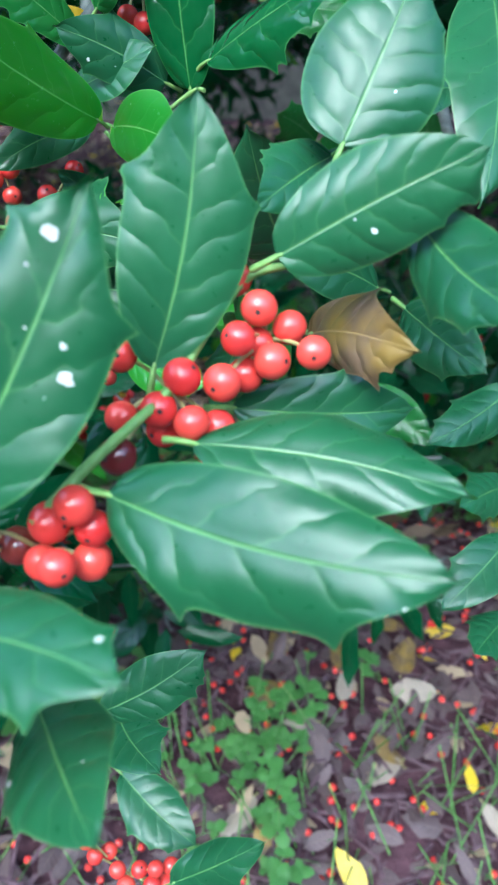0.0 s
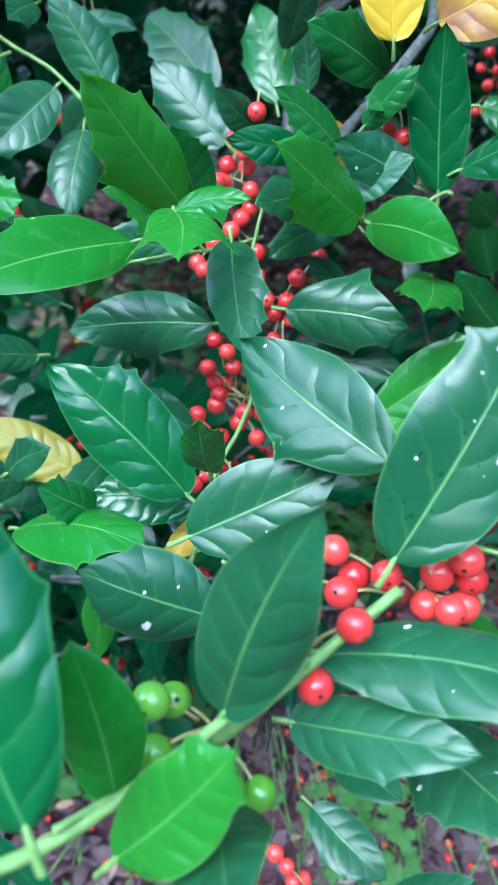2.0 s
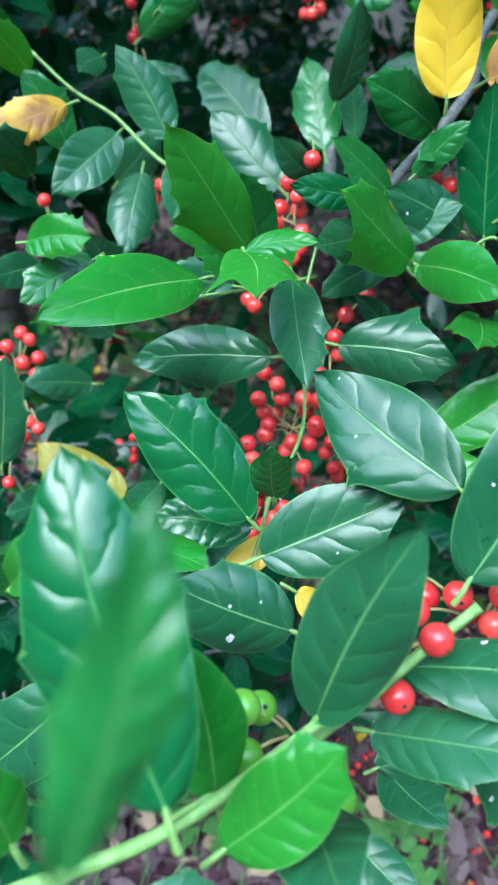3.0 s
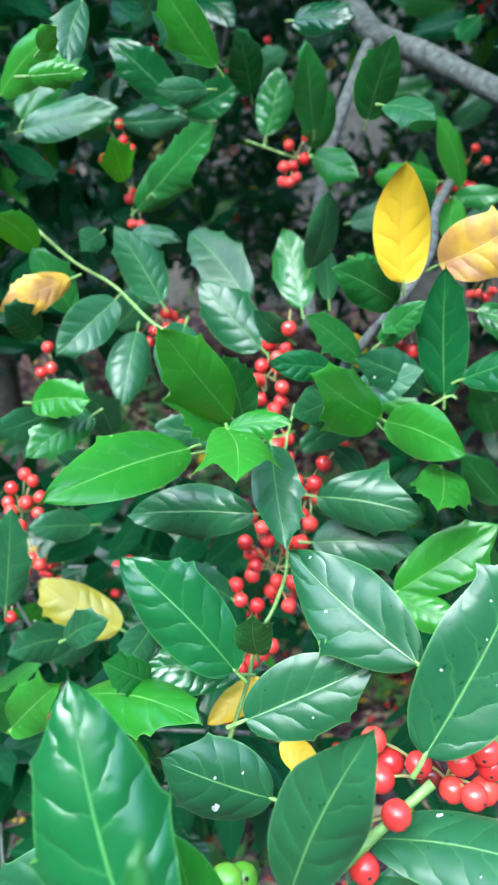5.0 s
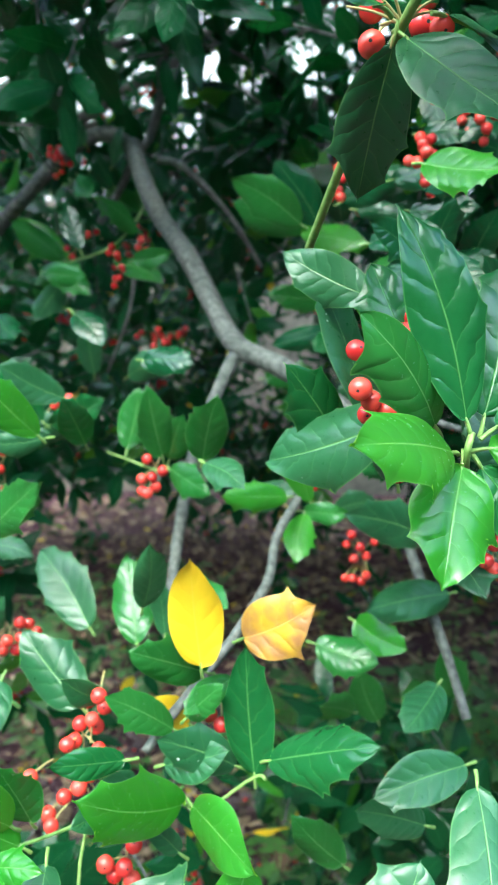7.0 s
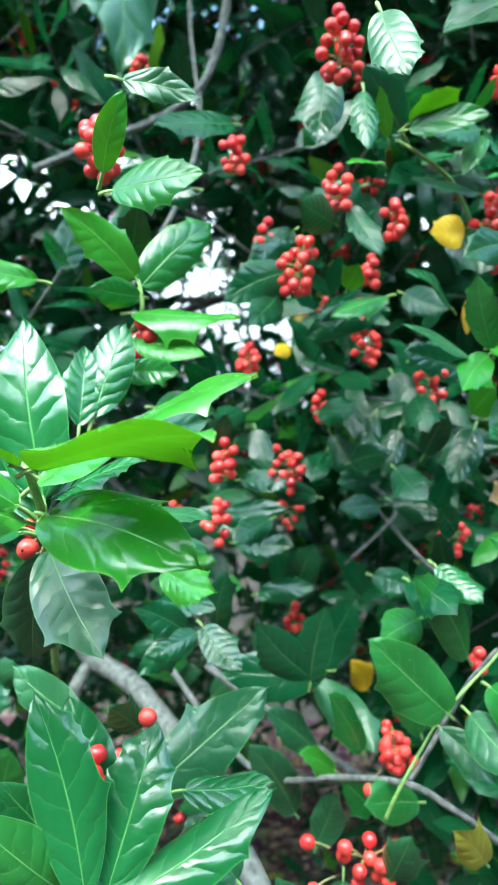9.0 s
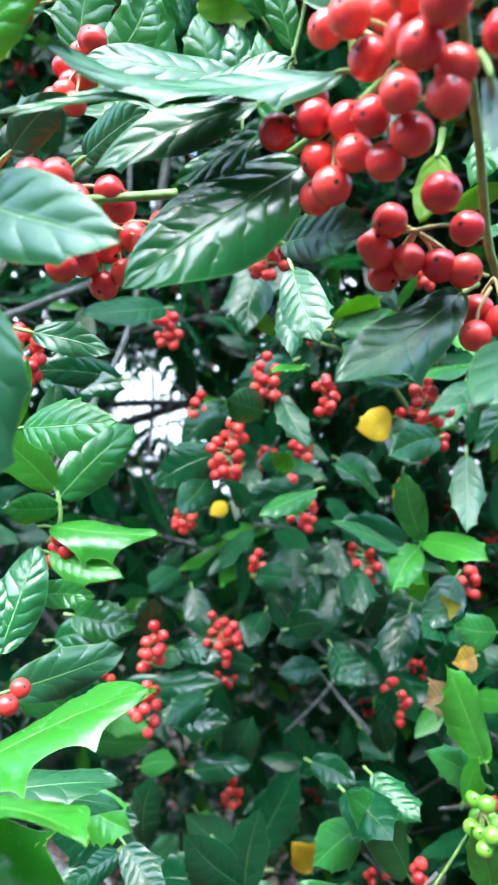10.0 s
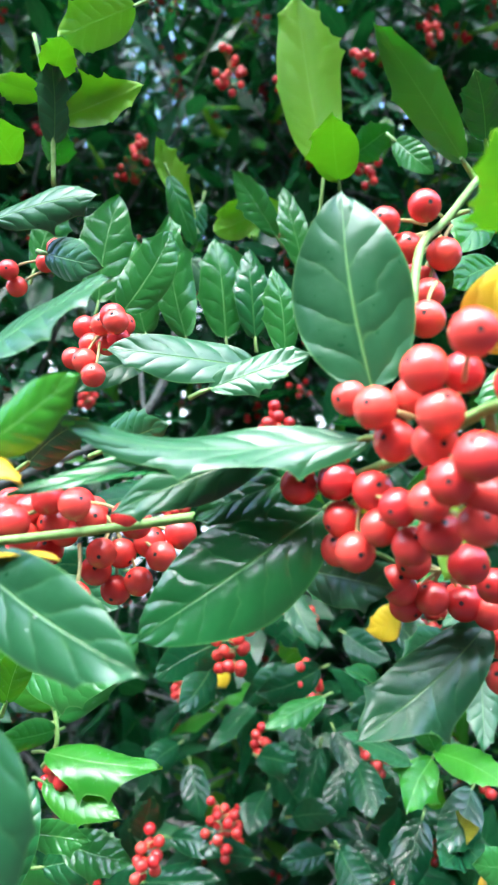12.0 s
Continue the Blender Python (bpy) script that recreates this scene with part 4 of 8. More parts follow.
leaf(b, "F", (-0.2554, 0.8143, 1.1829), (-0.2739, 0.8241, 1.2397), (0.12, -0.97, 0.21), 0.0247)
leaf(b, "F", (0.0128, 0.6934, 1.2445), (-0.0014, 0.6458, 1.2571), (0.26, -0.32, -0.91), 0.0246)
leaf(b, "F", (0.0319, 0.7594, 1.0862), (-0.0290, 0.7352, 1.0683), (0.36, -0.93, 0.05), 0.0259)
leaf(b, "G", (0.0439, 0.7598, 1.0860), (0.0173, 0.7289, 1.0614), (0.45, -0.76, 0.46), 0.0229)
cluster(b, (0.0462, 0.8153, 0.9327), [((0.0362, 0.8087, 0.9557), "R"), ((0.0492, 0.8108, 0.9524), "R"), ((0.0626, 0.8153, 0.9679), "R"), ((0.0194, 0.7992, 0.9195), "R"), ((0.0291, 0.8028, 0.9241), "R"), ((0.0410, 0.8006, 0.9271), "R"), ((0.0534, 0.8121, 0.9296), "R"), ((0.0605, 0.8053, 0.9267), "R"), ((0.0211, 0.7959, 0.9042), "R"), ((0.0326, 0.7996, 0.9088), "R"), ((0.0524, 0.8053, 0.9082), "R"), ((0.0266, 0.7902, 0.8815), "R"), ((0.0748, 0.8124, 0.9544), "R")])
cluster(b, (0.1262, 0.5450, 0.9079), [((0.1104, 0.5438, 0.9011), "R"), ((0.1178, 0.5383, 0.9047), "R"), ((0.1248, 0.5343, 0.8951), "R"), ((0.1116, 0.5346, 0.8931), "R"), ((0.1210, 0.5428, 0.8911), "R"), ((0.1285, 0.5286, 0.9025), "R"), ((0.1318, 0.5365, 0.8821), "R")])

b = twig(tree, "branch", [(-0.5377, 1.0787, 1.1748), (-0.4641, 1.0605, 1.2453), (-0.4080, 1.0554, 1.2993), (-0.3442, 1.0473, 1.3581), (-0.2844, 1.0421, 1.3842), (-0.2402, 1.0411, 1.3635)], 0.0101, 0.0118, BARK)
leaf(b, "F", (-0.3734, 1.0672, 1.3095), (-0.3821, 1.0886, 1.4576), (0.63, -0.76, 0.15), 0.0569)
leaf(b, "F", (-0.3504, 1.0929, 1.3317), (-0.3590, 1.1080, 1.4406), (0.25, -0.96, 0.15), 0.0495)
leaf(b, "F", (-0.3624, 0.9393, 1.3710), (-0.3475, 0.9268, 1.3205), (0.16, -0.95, 0.28), 0.0288)
cluster(b, (-0.3706, 1.0787, 1.3601), [((-0.3865, 1.0751, 1.3593), "R"), ((-0.3743, 1.0757, 1.3514), "R"), ((-0.3612, 1.0779, 1.3754), "R"), ((-0.3461, 1.0799, 1.3860), "R"), ((-0.3885, 1.0719, 1.3482), "R"), ((-0.3441, 1.0742, 1.3504), "R"), ((-0.3694, 1.0719, 1.3384), "R")])

b = twig(tree, "twig", [(-0.2904, 0.8689, 1.1745), (-0.2355, 0.8744, 1.1937), (-0.2080, 0.9026, 1.2316), (-0.2058, 1.0171, 1.3012)], 0.0012, 0.0022, STEM)
leaf(b, "M", (-0.2994, 0.8903, 1.1815), (-0.3563, 0.8555, 1.2246), (0.15, -0.85, 0.30), 0.0382)
leaf(b, "M", (-0.1998, 0.8794, 1.2146), (-0.2459, 0.8433, 1.2481), (-0.15, -0.85, 0.50), 0.0347)
leaf(b, "M", (-0.3274, 0.8878, 1.1731), (-0.2506, 0.8418, 1.1297), (0.05, -0.85, 0.15), 0.0341)
leaf(b, "M", (-0.2275, 0.8818, 1.1772), (-0.1598, 0.8371, 1.1425), (0.15, -0.85, 0.30), 0.0310)
leaf(b, "D", (-0.3160, 0.9265, 1.1602), (-0.3358, 0.8744, 1.1017), (0.05, -0.85, 0.15), 0.0343)
leaf(b, "D", (0.0569, 0.7514, 1.2445), (0.1146, 0.7120, 1.2406), (0.15, -0.85, 0.30), 0.0289)
leaf(b, "D", (-0.3037, 1.0144, 1.3606), (-0.3371, 0.9794, 1.3981), (0.15, -0.85, 0.30), 0.0453)
leaf(b, "D", (-0.2721, 1.0421, 1.3392), (-0.2437, 1.0103, 1.3824), (-0.15, -0.85, 0.50), 0.0428)
leaf(b, "M", (0.0671, 0.6914, 1.1373), (0.1060, 0.6534, 1.1447), (0.05, -0.85, 0.15), 0.0252)
bunch(b, (-0.3402, 0.9876, 1.3320), 0.018, 9)
bunch(b, (-0.2255, 0.8603, 1.1703), 0.018, 9)
bunch(b, (-0.1895, 0.8659, 1.1943), 0.014, 6)
bunch(b, (0.0354, 0.6432, 1.2135), 0.014, 6)
bunch(b, (-0.1775, 0.8954, 1.0755), 0.014, 6)

b = twig(tree, "branch", [(-0.0659, 0.7154, 1.0580), (-0.0846, 0.6885, 1.0128), (-0.1022, 0.6602, 0.9591), (-0.1107, 0.6320, 0.9030), (-0.1150, 0.6045, 0.8500), (-0.1160, 0.5786, 0.8053)], .007, .005, BARK)
leaf(b, "D", (-0.0753, 0.7818, 0.8895), (0.0051, 0.7577, 0.9118), (-0.35, -0.90, 0.28), 0.0330)
leaf(b, "B", (-0.0557, 0.4978, 0.7655), (-0.0167, 0.4799, 0.7568), (-0.34, -0.89, 0.29), 0.0212)
leaf(b, "D", (-0.0686, 0.5218, 0.8025), (-0.0856, 0.4750, 0.7947), (0.82, -0.37, 0.44), 0.0240)

b = twig(tree, "branch", [(0.0119, 0.6092, 0.9547), (0.0009, 0.5861, 0.9328), (-0.0176, 0.5293, 0.9101), (-0.0226, 0.4941, 0.8874), (-0.0352, 0.4497, 0.8754), (-0.0515, 0.4150, 0.8598), (-0.0787, 0.3884, 0.8328), (-0.0947, 0.3741, 0.8138)], .0042, .003, BARK)
leaf(b, "Y", (-0.0576, 0.3558, 0.8771), (-0.0621, 0.3442, 0.9441), (-0.08, -0.98, -0.18), 0.0321, -.5, teeth=((1, 0.0),))
leaf(b, "M", (-0.0678, 0.3689, 0.8394), (-0.0439, 0.3546, 0.8680), (-0.20, -0.80, 0.40), 0.0170)
leaf(b, "Y", (-0.0723, 0.4052, 0.8161), (-0.0954, 0.3885, 0.8406), (0.20, -0.70, 0.50), 0.0201)
leaf(b, "D", (-0.0829, 0.3726, 0.8067), (-0.0409, 0.3573, 0.8263), (-0.10, -0.75, 0.55), 0.0254)
leaf(b, "M", (0.0129, 0.4838, 0.8405), (0.0590, 0.4639, 0.8345), (-0.10, -0.70, 0.60), 0.0290)
leaf(b, "YB", (-0.0350, 0.3783, 0.8857), (0.0088, 0.3641, 0.9133), (-0.38, -0.91, 0.14), 0.0372, 0.2, teeth=((1, 0.55), (-1, 0.75)))
leaf(b, "M", (-0.1194, 0.4691, 0.8427), (-0.1347, 0.5076, 0.9001), (-0.04, -0.83, 0.55), 0.0321)
leaf(b, "M", (-0.0584, 0.3834, 0.8616), (-0.1003, 0.3546, 0.8863), (0.53, -0.84, -0.08), 0.0273)
leaf(b, "M", (-0.0420, 0.3839, 0.8580), (-0.0689, 0.3562, 0.8476), (0.46, -0.67, 0.58), 0.0179)
leaf(b, "M", (-0.0780, 0.3808, 0.8253), (-0.1150, 0.3551, 0.8584), (0.68, -0.70, 0.22), 0.0212)
leaf(b, "B", (-0.0089, 0.5856, 0.9329), (-0.0666, 0.5622, 0.9363), (0.38, -0.91, 0.15), 0.0237)
leaf(b, "B", (0.0107, 0.5859, 0.9280), (-0.0172, 0.5723, 0.9831), (0.41, -0.91, -0.02), 0.0240)
leaf(b, "B", (0.0058, 0.5841, 0.9183), (-0.0006, 0.5467, 0.8826), (0.01, -0.69, 0.72), 0.0255)
leaf(b, "D", (-0.1139, 0.4627, 0.8724), (-0.1022, 0.4368, 0.9289), (0.28, -0.85, -0.45), 0.0240)
leaf(b, "M", (-0.0803, 0.5162, 0.8758), (-0.0519, 0.4794, 0.8673), (-0.35, -0.46, 0.82), 0.0231)
leaf(b, "D", (-0.0942, 0.3496, 0.8109), (-0.1201, 0.3021, 0.8119), (0.76, -0.40, 0.51), 0.0260)
leaf(b, "G", (-0.0974, 0.3348, 0.8315), (-0.1337, 0.3120, 0.8396), (0.55, -0.82, 0.17), 0.0179)
leaf(b, "D", (-0.1254, 0.3991, 0.8341), (-0.1476, 0.3789, 0.8574), (0.52, -0.83, -0.22), 0.0185)
leaf(b, "D", (-0.0994, 0.4734, 0.8491), (-0.1057, 0.4767, 0.8899), (0.00, -1.00, 0.08), 0.0171)
leaf(b, "M", (-0.0748, 0.5104, 0.9754), (-0.0599, 0.4842, 1.0281), (0.16, -0.87, -0.47), 0.0321)
leaf(b, "D", (-0.0670, 0.4583, 0.9803), (-0.0362, 0.4249, 0.9676), (-0.34, -0.59, 0.73), 0.0229)
leaf(b, "M", (0.0050, 0.5864, 0.9199), (0.0458, 0.5674, 0.9226), (-0.43, -0.89, 0.15), 0.0187)
cluster(b, (-0.0500, 0.3953, 0.8546), [((-0.0557, 0.3804, 0.8362), "R"), ((-0.0476, 0.3725, 0.8338), "R")])
cluster(b, (-0.1249, 0.3994, 0.8556), [((-0.1248, 0.3828, 0.8448), "R")])

b = twig(tree, "branch", [(0.0981, 0.6043, 0.8946), (0.1113, 0.5888, 0.8523), (0.1287, 0.5615, 0.8007), (0.1398, 0.5344, 0.7579)], .005, .004, BARK)
leaf(b, "D", (0.0455, 0.7900, 0.8782), (0.0932, 0.7612, 0.8958), (-0.51, -0.86, -0.01), 0.0302)
leaf(b, "M", (0.0883, 0.6906, 0.6726), (0.0661, 0.6715, 0.7373), (0.09, -0.96, -0.25), 0.0378)
leaf(b, "M", (0.1364, 0.6913, 0.6605), (0.1211, 0.6736, 0.7314), (-0.09, -0.96, -0.26), 0.0343)
leaf(b, "M", (0.1722, 0.6989, 0.6961), (0.1527, 0.6798, 0.7600), (-0.08, -0.95, -0.31), 0.0343)
leaf(b, "B", (0.0505, 0.5718, 0.8261), (0.0907, 0.5308, 0.8171), (-0.58, -0.67, 0.47), 0.0309)
leaf(b, "D", (0.1336, 0.5801, 0.8501), (0.0539, 0.5338, 0.8489), (0.39, -0.69, 0.62), 0.0350)
leaf(b, "D", (0.1517, 0.3623, 0.6514), (0.0974, 0.3273, 0.6353), (0.19, -0.63, 0.75), 0.0263)
leaf(b, "D", (0.1669, 0.3976, 0.6111), (0.1156, 0.3761, 0.6159), (0.36, -0.74, 0.57), 0.0244)
leaf(b, "D", (0.1575, 0.3486, 0.5925), (0.1173, 0.3160, 0.6008), (0.50, -0.43, 0.75), 0.0256)
leaf(b, "M", (0.0812, 0.4529, 0.6018), (0.1290, 0.4134, 0.5788), (-0.34, -0.74, 0.57), 0.0311)
leaf(b, "M", (0.0485, 0.5509, 0.7527), (0.0181, 0.5125, 0.7769), (0.63, -0.70, -0.32), 0.0265)
leaf(b, "D", (0.1005, 0.4664, 0.8183), (0.0700, 0.4239, 0.8038), (0.22, -0.46, 0.86), 0.0289)
cluster(b, (0.0733, 0.7254, 0.8490), [((0.0595, 0.7155, 0.8684), "R"), ((0.0548, 0.7229, 0.8556), "R"), ((0.0688, 0.7156, 0.8544), "R"), ((0.0760, 0.7224, 0.8435), "R"), ((0.0837, 0.7172, 0.8603), "R"), ((0.0621, 0.7165, 0.8418), "R"), ((0.0756, 0.7157, 0.8235), "R"), ((0.0535, 0.7203, 0.8188), "R"), ((0.0605, 0.7136, 0.8208), "R"), ((0.0705, 0.7202, 0.8159), "R")])

b = twig(tree, "branch", [(-0.2026, 1.0316, 1.3433), (-0.1638, 1.0405, 1.3339), (-0.1005, 1.0548, 1.2710), (-0.0513, 1.0660, 1.1930)], .006, .003, BARK)
leaf(b, "F", (-0.0679, 1.0564, 1.4011), (-0.0196, 1.0552, 1.3771), (-0.14, -0.96, -0.24), 0.0287)
leaf(b, "M", (0.0469, 0.9353, 1.1325), (-0.0394, 0.9175, 1.1406), (0.18, -0.97, -0.19), 0.0341)
leaf(b, "F", (0.0403, 0.9478, 1.1807), (0.0721, 0.9172, 1.1358), (-0.48, -0.85, 0.24), 0.0335)
cluster(b, (0.1126, 1.1442, 1.3457), [((0.0903, 1.1410, 1.3575), "R"), ((0.0996, 1.1317, 1.2850), "R"), ((0.0904, 1.1389, 1.3446), "R"), ((0.0776, 1.1431, 1.3583), "R"), ((0.1020, 1.1388, 1.3280), "R"), ((0.1735, 1.1458, 1.3369), "R"), ((0.1950, 1.1418, 1.3148), "R"), ((0.1808, 1.1390, 1.3366), "R")])
cluster(b, (0.2162, 1.1716, 1.4831), [((0.2160, 1.1682, 1.4697), "R"), ((0.2288, 1.1663, 1.4607), "R"), ((0.2023, 1.1650, 1.4729), "R"), ((0.1897, 1.1640, 1.4607), "R"), ((0.2159, 1.1654, 1.4566), "R")])

b = twig(tree, "branch", [(-0.2335, 1.0122, 1.1793), (-0.2428, 1.0016, 1.1158), (-0.2685, 0.9793, 1.0365)], .003, .002, BARK)
leaf(b, "F", (-0.3661, 0.7622, 1.0709), (-0.3757, 0.7088, 0.9983), (0.48, -0.73, 0.48), 0.0400)
leaf(b, "F", (-0.2184, 1.0597, 1.2100), (-0.1737, 1.0368, 1.1821), (-0.37, -0.92, 0.16), 0.0306)
leaf(b, "D", (-0.2577, 0.8709, 1.0362), (-0.2604, 0.8623, 1.1015), (0.25, -0.96, -0.12), 0.0307)
cluster(b, (-0.2080, 1.1449, 1.0970), [((-0.1886, 1.1428, 1.0986), "R"), ((-0.2074, 1.1356, 1.0840), "R"), ((-0.2589, 1.1370, 1.0920), "R"), ((-0.3354, 1.1855, 1.2691), "R"), ((-0.2149, 1.1417, 1.0864), "R"), ((-0.2293, 1.1372, 1.0880), "R")])
cluster(b, (-0.2179, 1.2133, 1.1041), [((-0.2658, 1.2080, 1.1022), "R"), ((-0.2448, 1.2100, 1.0974), "R"), ((-0.2029, 1.2092, 1.0943), "R"), ((-0.2157, 1.2107, 1.0945), "R"), ((-0.1882, 1.2099, 1.1085), "R")])

b = twig(tree, "branch", [(-0.2037, 1.1169, 1.5651), (-0.2073, 1.1010, 1.4660), (-0.2199, 1.0665, 1.3847), (-0.2362, 1.0405, 1.3579)], .008, .006, BARK)
leaf(b, "B", (-0.1484, 1.0590, 1.4449), (-0.0922, 1.0627, 1.4488), (0.08, -0.93, -0.35), 0.0300)

b = twig(tree, "branch", [(-0.3032, 1.0847, 1.2642), (-0.2649, 1.0743, 1.3175), (-0.2345, 1.0399, 1.3539)], .006, .006, BARK)
leaf(b, "B", (-0.3436, 1.0517, 1.2021), (-0.4269, 1.0561, 1.2680), (0.00, -1.00, 0.07), 0.0405)
leaf(b, "M", (-0.3478, 1.0528, 1.2103), (-0.3843, 1.0347, 1.1194), (0.36, -0.93, 0.04), 0.0405)
leaf(b, "M", (-0.2999, 1.1146, 1.3201), (-0.2243, 1.1012, 1.2665), (-0.16, -0.99, 0.02), 0.0419)
leaf(b, "F", (-0.2775, 1.0736, 1.3175), (-0.3058, 1.0606, 1.3768), (0.16, -0.98, -0.14), 0.0357)
cluster(b, (-0.2767, 1.2289, 1.2453), [((-0.2980, 1.2114, 1.2136), "R"), ((-0.3120, 1.2132, 1.2144), "R"), ((-0.2874, 1.2136, 1.2144), "R"), ((-0.2898, 1.2232, 1.2382), "R"), ((-0.2809, 1.2290, 1.2575), "R"), ((-0.2710, 1.2311, 1.2631), "R"), ((-0.2426, 1.2393, 1.2743), "R"), ((-0.2226, 1.2399, 1.2792), "R"), ((-0.2056, 1.2426, 1.2807), "R")])
cluster(b, (-0.2605, 1.1495, 1.2423), [((-0.2733, 1.1444, 1.2373), "R"), ((-0.2531, 1.1495, 1.2492), "R"), ((-0.2402, 1.1489, 1.2489), "R"), ((-0.2224, 1.1517, 1.2553), "R"), ((-0.2790, 1.1506, 1.2428), "R")])
cluster(b, (-0.3165, 1.0176, 1.2198), [((-0.3254, 1.0120, 1.2035), "R"), ((-0.3038, 1.0212, 1.2366), "R"), ((-0.3334, 1.0132, 1.2154), "R"), ((-0.3047, 1.0117, 1.2332), "R")])

b = twig(tree, "branch", [(0.0711, 0.6472, 1.0690), (0.1360, 0.6123, 1.0307), (0.1838, 0.5748, 1.0054), (0.2443, 0.5495, 0.9721)], .004, .003, BARK)
leaf(b, "D", (0.1730, 0.5636, 1.0670), (0.2190, 0.5193, 1.0199), (-0.43, -0.83, 0.36), 0.0319)
leaf(b, "F", (0.1827, 0.5631, 1.0768), (0.0897, 0.5576, 1.0759), (0.06, -1.00, 0.06), 0.0428)
leaf(b, "D", (0.1722, 0.7022, 1.0413), (0.1107, 0.6654, 1.1008), (0.37, -0.91, -0.17), 0.0414)
leaf(b, "F", (0.1753, 0.6996, 1.0525), (0.2228, 0.6801, 1.1353), (-0.20, -0.97, -0.11), 0.0393)
leaf(b, "F", (0.1203, 0.6576, 1.1372), (0.1781, 0.6278, 1.1458), (-0.47, -0.88, 0.11), 0.0253)
leaf(b, "M", (0.2535, 0.5379, 0.8755), (0.2642, 0.5094, 0.9201), (-0.55, -0.76, -0.35), 0.0287)
leaf(b, "B", (0.1218, 0.7271, 1.0877), (0.1618, 0.7185, 1.0280), (0.06, -0.98, 0.18), 0.0385)
leaf(b, "F", (0.0590, 0.7160, 1.2044), (0.1094, 0.6969, 1.1934), (-0.38, -0.90, -0.19), 0.0210)
cluster(b, (0.2310, 0.5282, 1.0209), [((0.2267, 0.5287, 1.0252), "R"), ((0.2402, 0.5204, 1.0223), "R"), ((0.2348, 0.5260, 1.0147), "R"), ((0.2268, 0.5201, 1.0199), "R"), ((0.2126, 0.5247, 0.9923), "R"), ((0.2485, 0.5275, 1.0125), "R")])
bunch(b, (0.2491, 0.6308, 0.9977), 0.0176, 18)
bunch(b, (0.1773, 0.6819, 1.0466), 0.0044, 2)

b = twig(tree, "branch", [(0.2470, 0.7030, 1.2286), (0.2779, 0.6803, 1.1862), (0.3025, 0.6650, 1.1579)], .0012, .003, BARK)
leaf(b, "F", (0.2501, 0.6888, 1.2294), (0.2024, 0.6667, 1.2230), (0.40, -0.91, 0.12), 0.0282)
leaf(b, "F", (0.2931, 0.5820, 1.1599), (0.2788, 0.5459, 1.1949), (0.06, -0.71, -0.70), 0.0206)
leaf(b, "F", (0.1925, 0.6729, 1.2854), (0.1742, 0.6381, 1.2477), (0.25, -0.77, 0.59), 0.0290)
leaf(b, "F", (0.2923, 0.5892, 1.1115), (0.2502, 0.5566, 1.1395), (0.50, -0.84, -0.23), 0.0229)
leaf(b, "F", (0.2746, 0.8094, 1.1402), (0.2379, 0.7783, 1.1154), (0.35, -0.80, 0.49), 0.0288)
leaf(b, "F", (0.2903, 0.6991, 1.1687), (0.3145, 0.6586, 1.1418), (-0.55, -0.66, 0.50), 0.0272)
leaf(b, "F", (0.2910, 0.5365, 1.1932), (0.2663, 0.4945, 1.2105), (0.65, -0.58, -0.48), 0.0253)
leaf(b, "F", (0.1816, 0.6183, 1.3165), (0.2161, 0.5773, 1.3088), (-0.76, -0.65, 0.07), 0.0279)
bunch(b, (0.3122, 0.6456, 1.1967), 0.0219, 12)

b = twig(tree, "twig", [(0.3028, 0.3944, 1.1408), (0.2807, 0.4018, 1.1096), (0.2455, 0.3998, 1.0742), (0.2186, 0.3989, 1.0338), (0.2079, 0.4043, 1.0105)], 0.0007, 0.0013, STEM)
leaf(b, "M", (0.2450, 0.3887, 1.0769), (0.1930, 0.3578, 1.1247), (0.33, -0.92, -0.23), 0.0374)
leaf(b, "M", (0.2710, 0.3845, 1.0932), (0.2936, 0.3382, 1.0766), (-0.68, -0.52, 0.52), 0.0288)
leaf(b, "D", (0.2587, 0.3885, 1.0766), (0.2821, 0.3478, 1.0489), (-0.50, -0.67, 0.56), 0.0290)
leaf(b, "B", (0.3160, 0.3965, 1.1772), (0.2905, 0.3732, 1.2358), (0.20, -0.94, -0.28), 0.0259)
leaf(b, "M", (0.2937, 0.4180, 1.3181), (0.2769, 0.3872, 1.3630), (-0.17, -0.78, -0.60), 0.0217)
leaf(b, "B", (0.2937, 0.4180, 1.3181), (0.3233, 0.3694, 1.2973), (-0.63, -0.60, 0.50), 0.0230)
leaf(b, "B", (0.2916, 0.4190, 1.3142), (0.2659, 0.3973, 1.2812), (0.20, -0.88, 0.42), 0.0231)
leaf(b, "Y", (0.2931, 0.4580, 1.3751), (0.2895, 0.4650, 1.3444), (-0.50, -0.86, -0.14), 0.0120)
leaf(b, "YB", (0.3293, 0.4350, 1.2397), (0.3045, 0.4089, 1.2355), (0.72, -0.69, 0.04), 0.0174)
leaf(b, "BR", (0.3126, 0.4411, 1.2140), (0.2818, 0.4048, 1.2090), (0.75, -0.65, 0.14), 0.0229)
leaf(b, "F", (0.3230, 0.4416, 1.2954), (0.2901, 0.4222, 1.2568), (0.06, -0.91, 0.41), 0.0269)
leaf(b, "F", (0.3065, 0.4493, 1.2722), (0.3205, 0.4107, 1.2493), (-0.69, -0.54, 0.48), 0.0228)
leaf(b, "D", (0.2132, 0.4325, 0.9640), (0.2237, 0.4024, 1.0019), (-0.52, -0.73, -0.44), 0.0243)
leaf(b, "F", (0.2977, 0.4876, 1.2738), (0.2746, 0.4737, 1.2271), (-0.05, -0.95, 0.31), 0.0278)
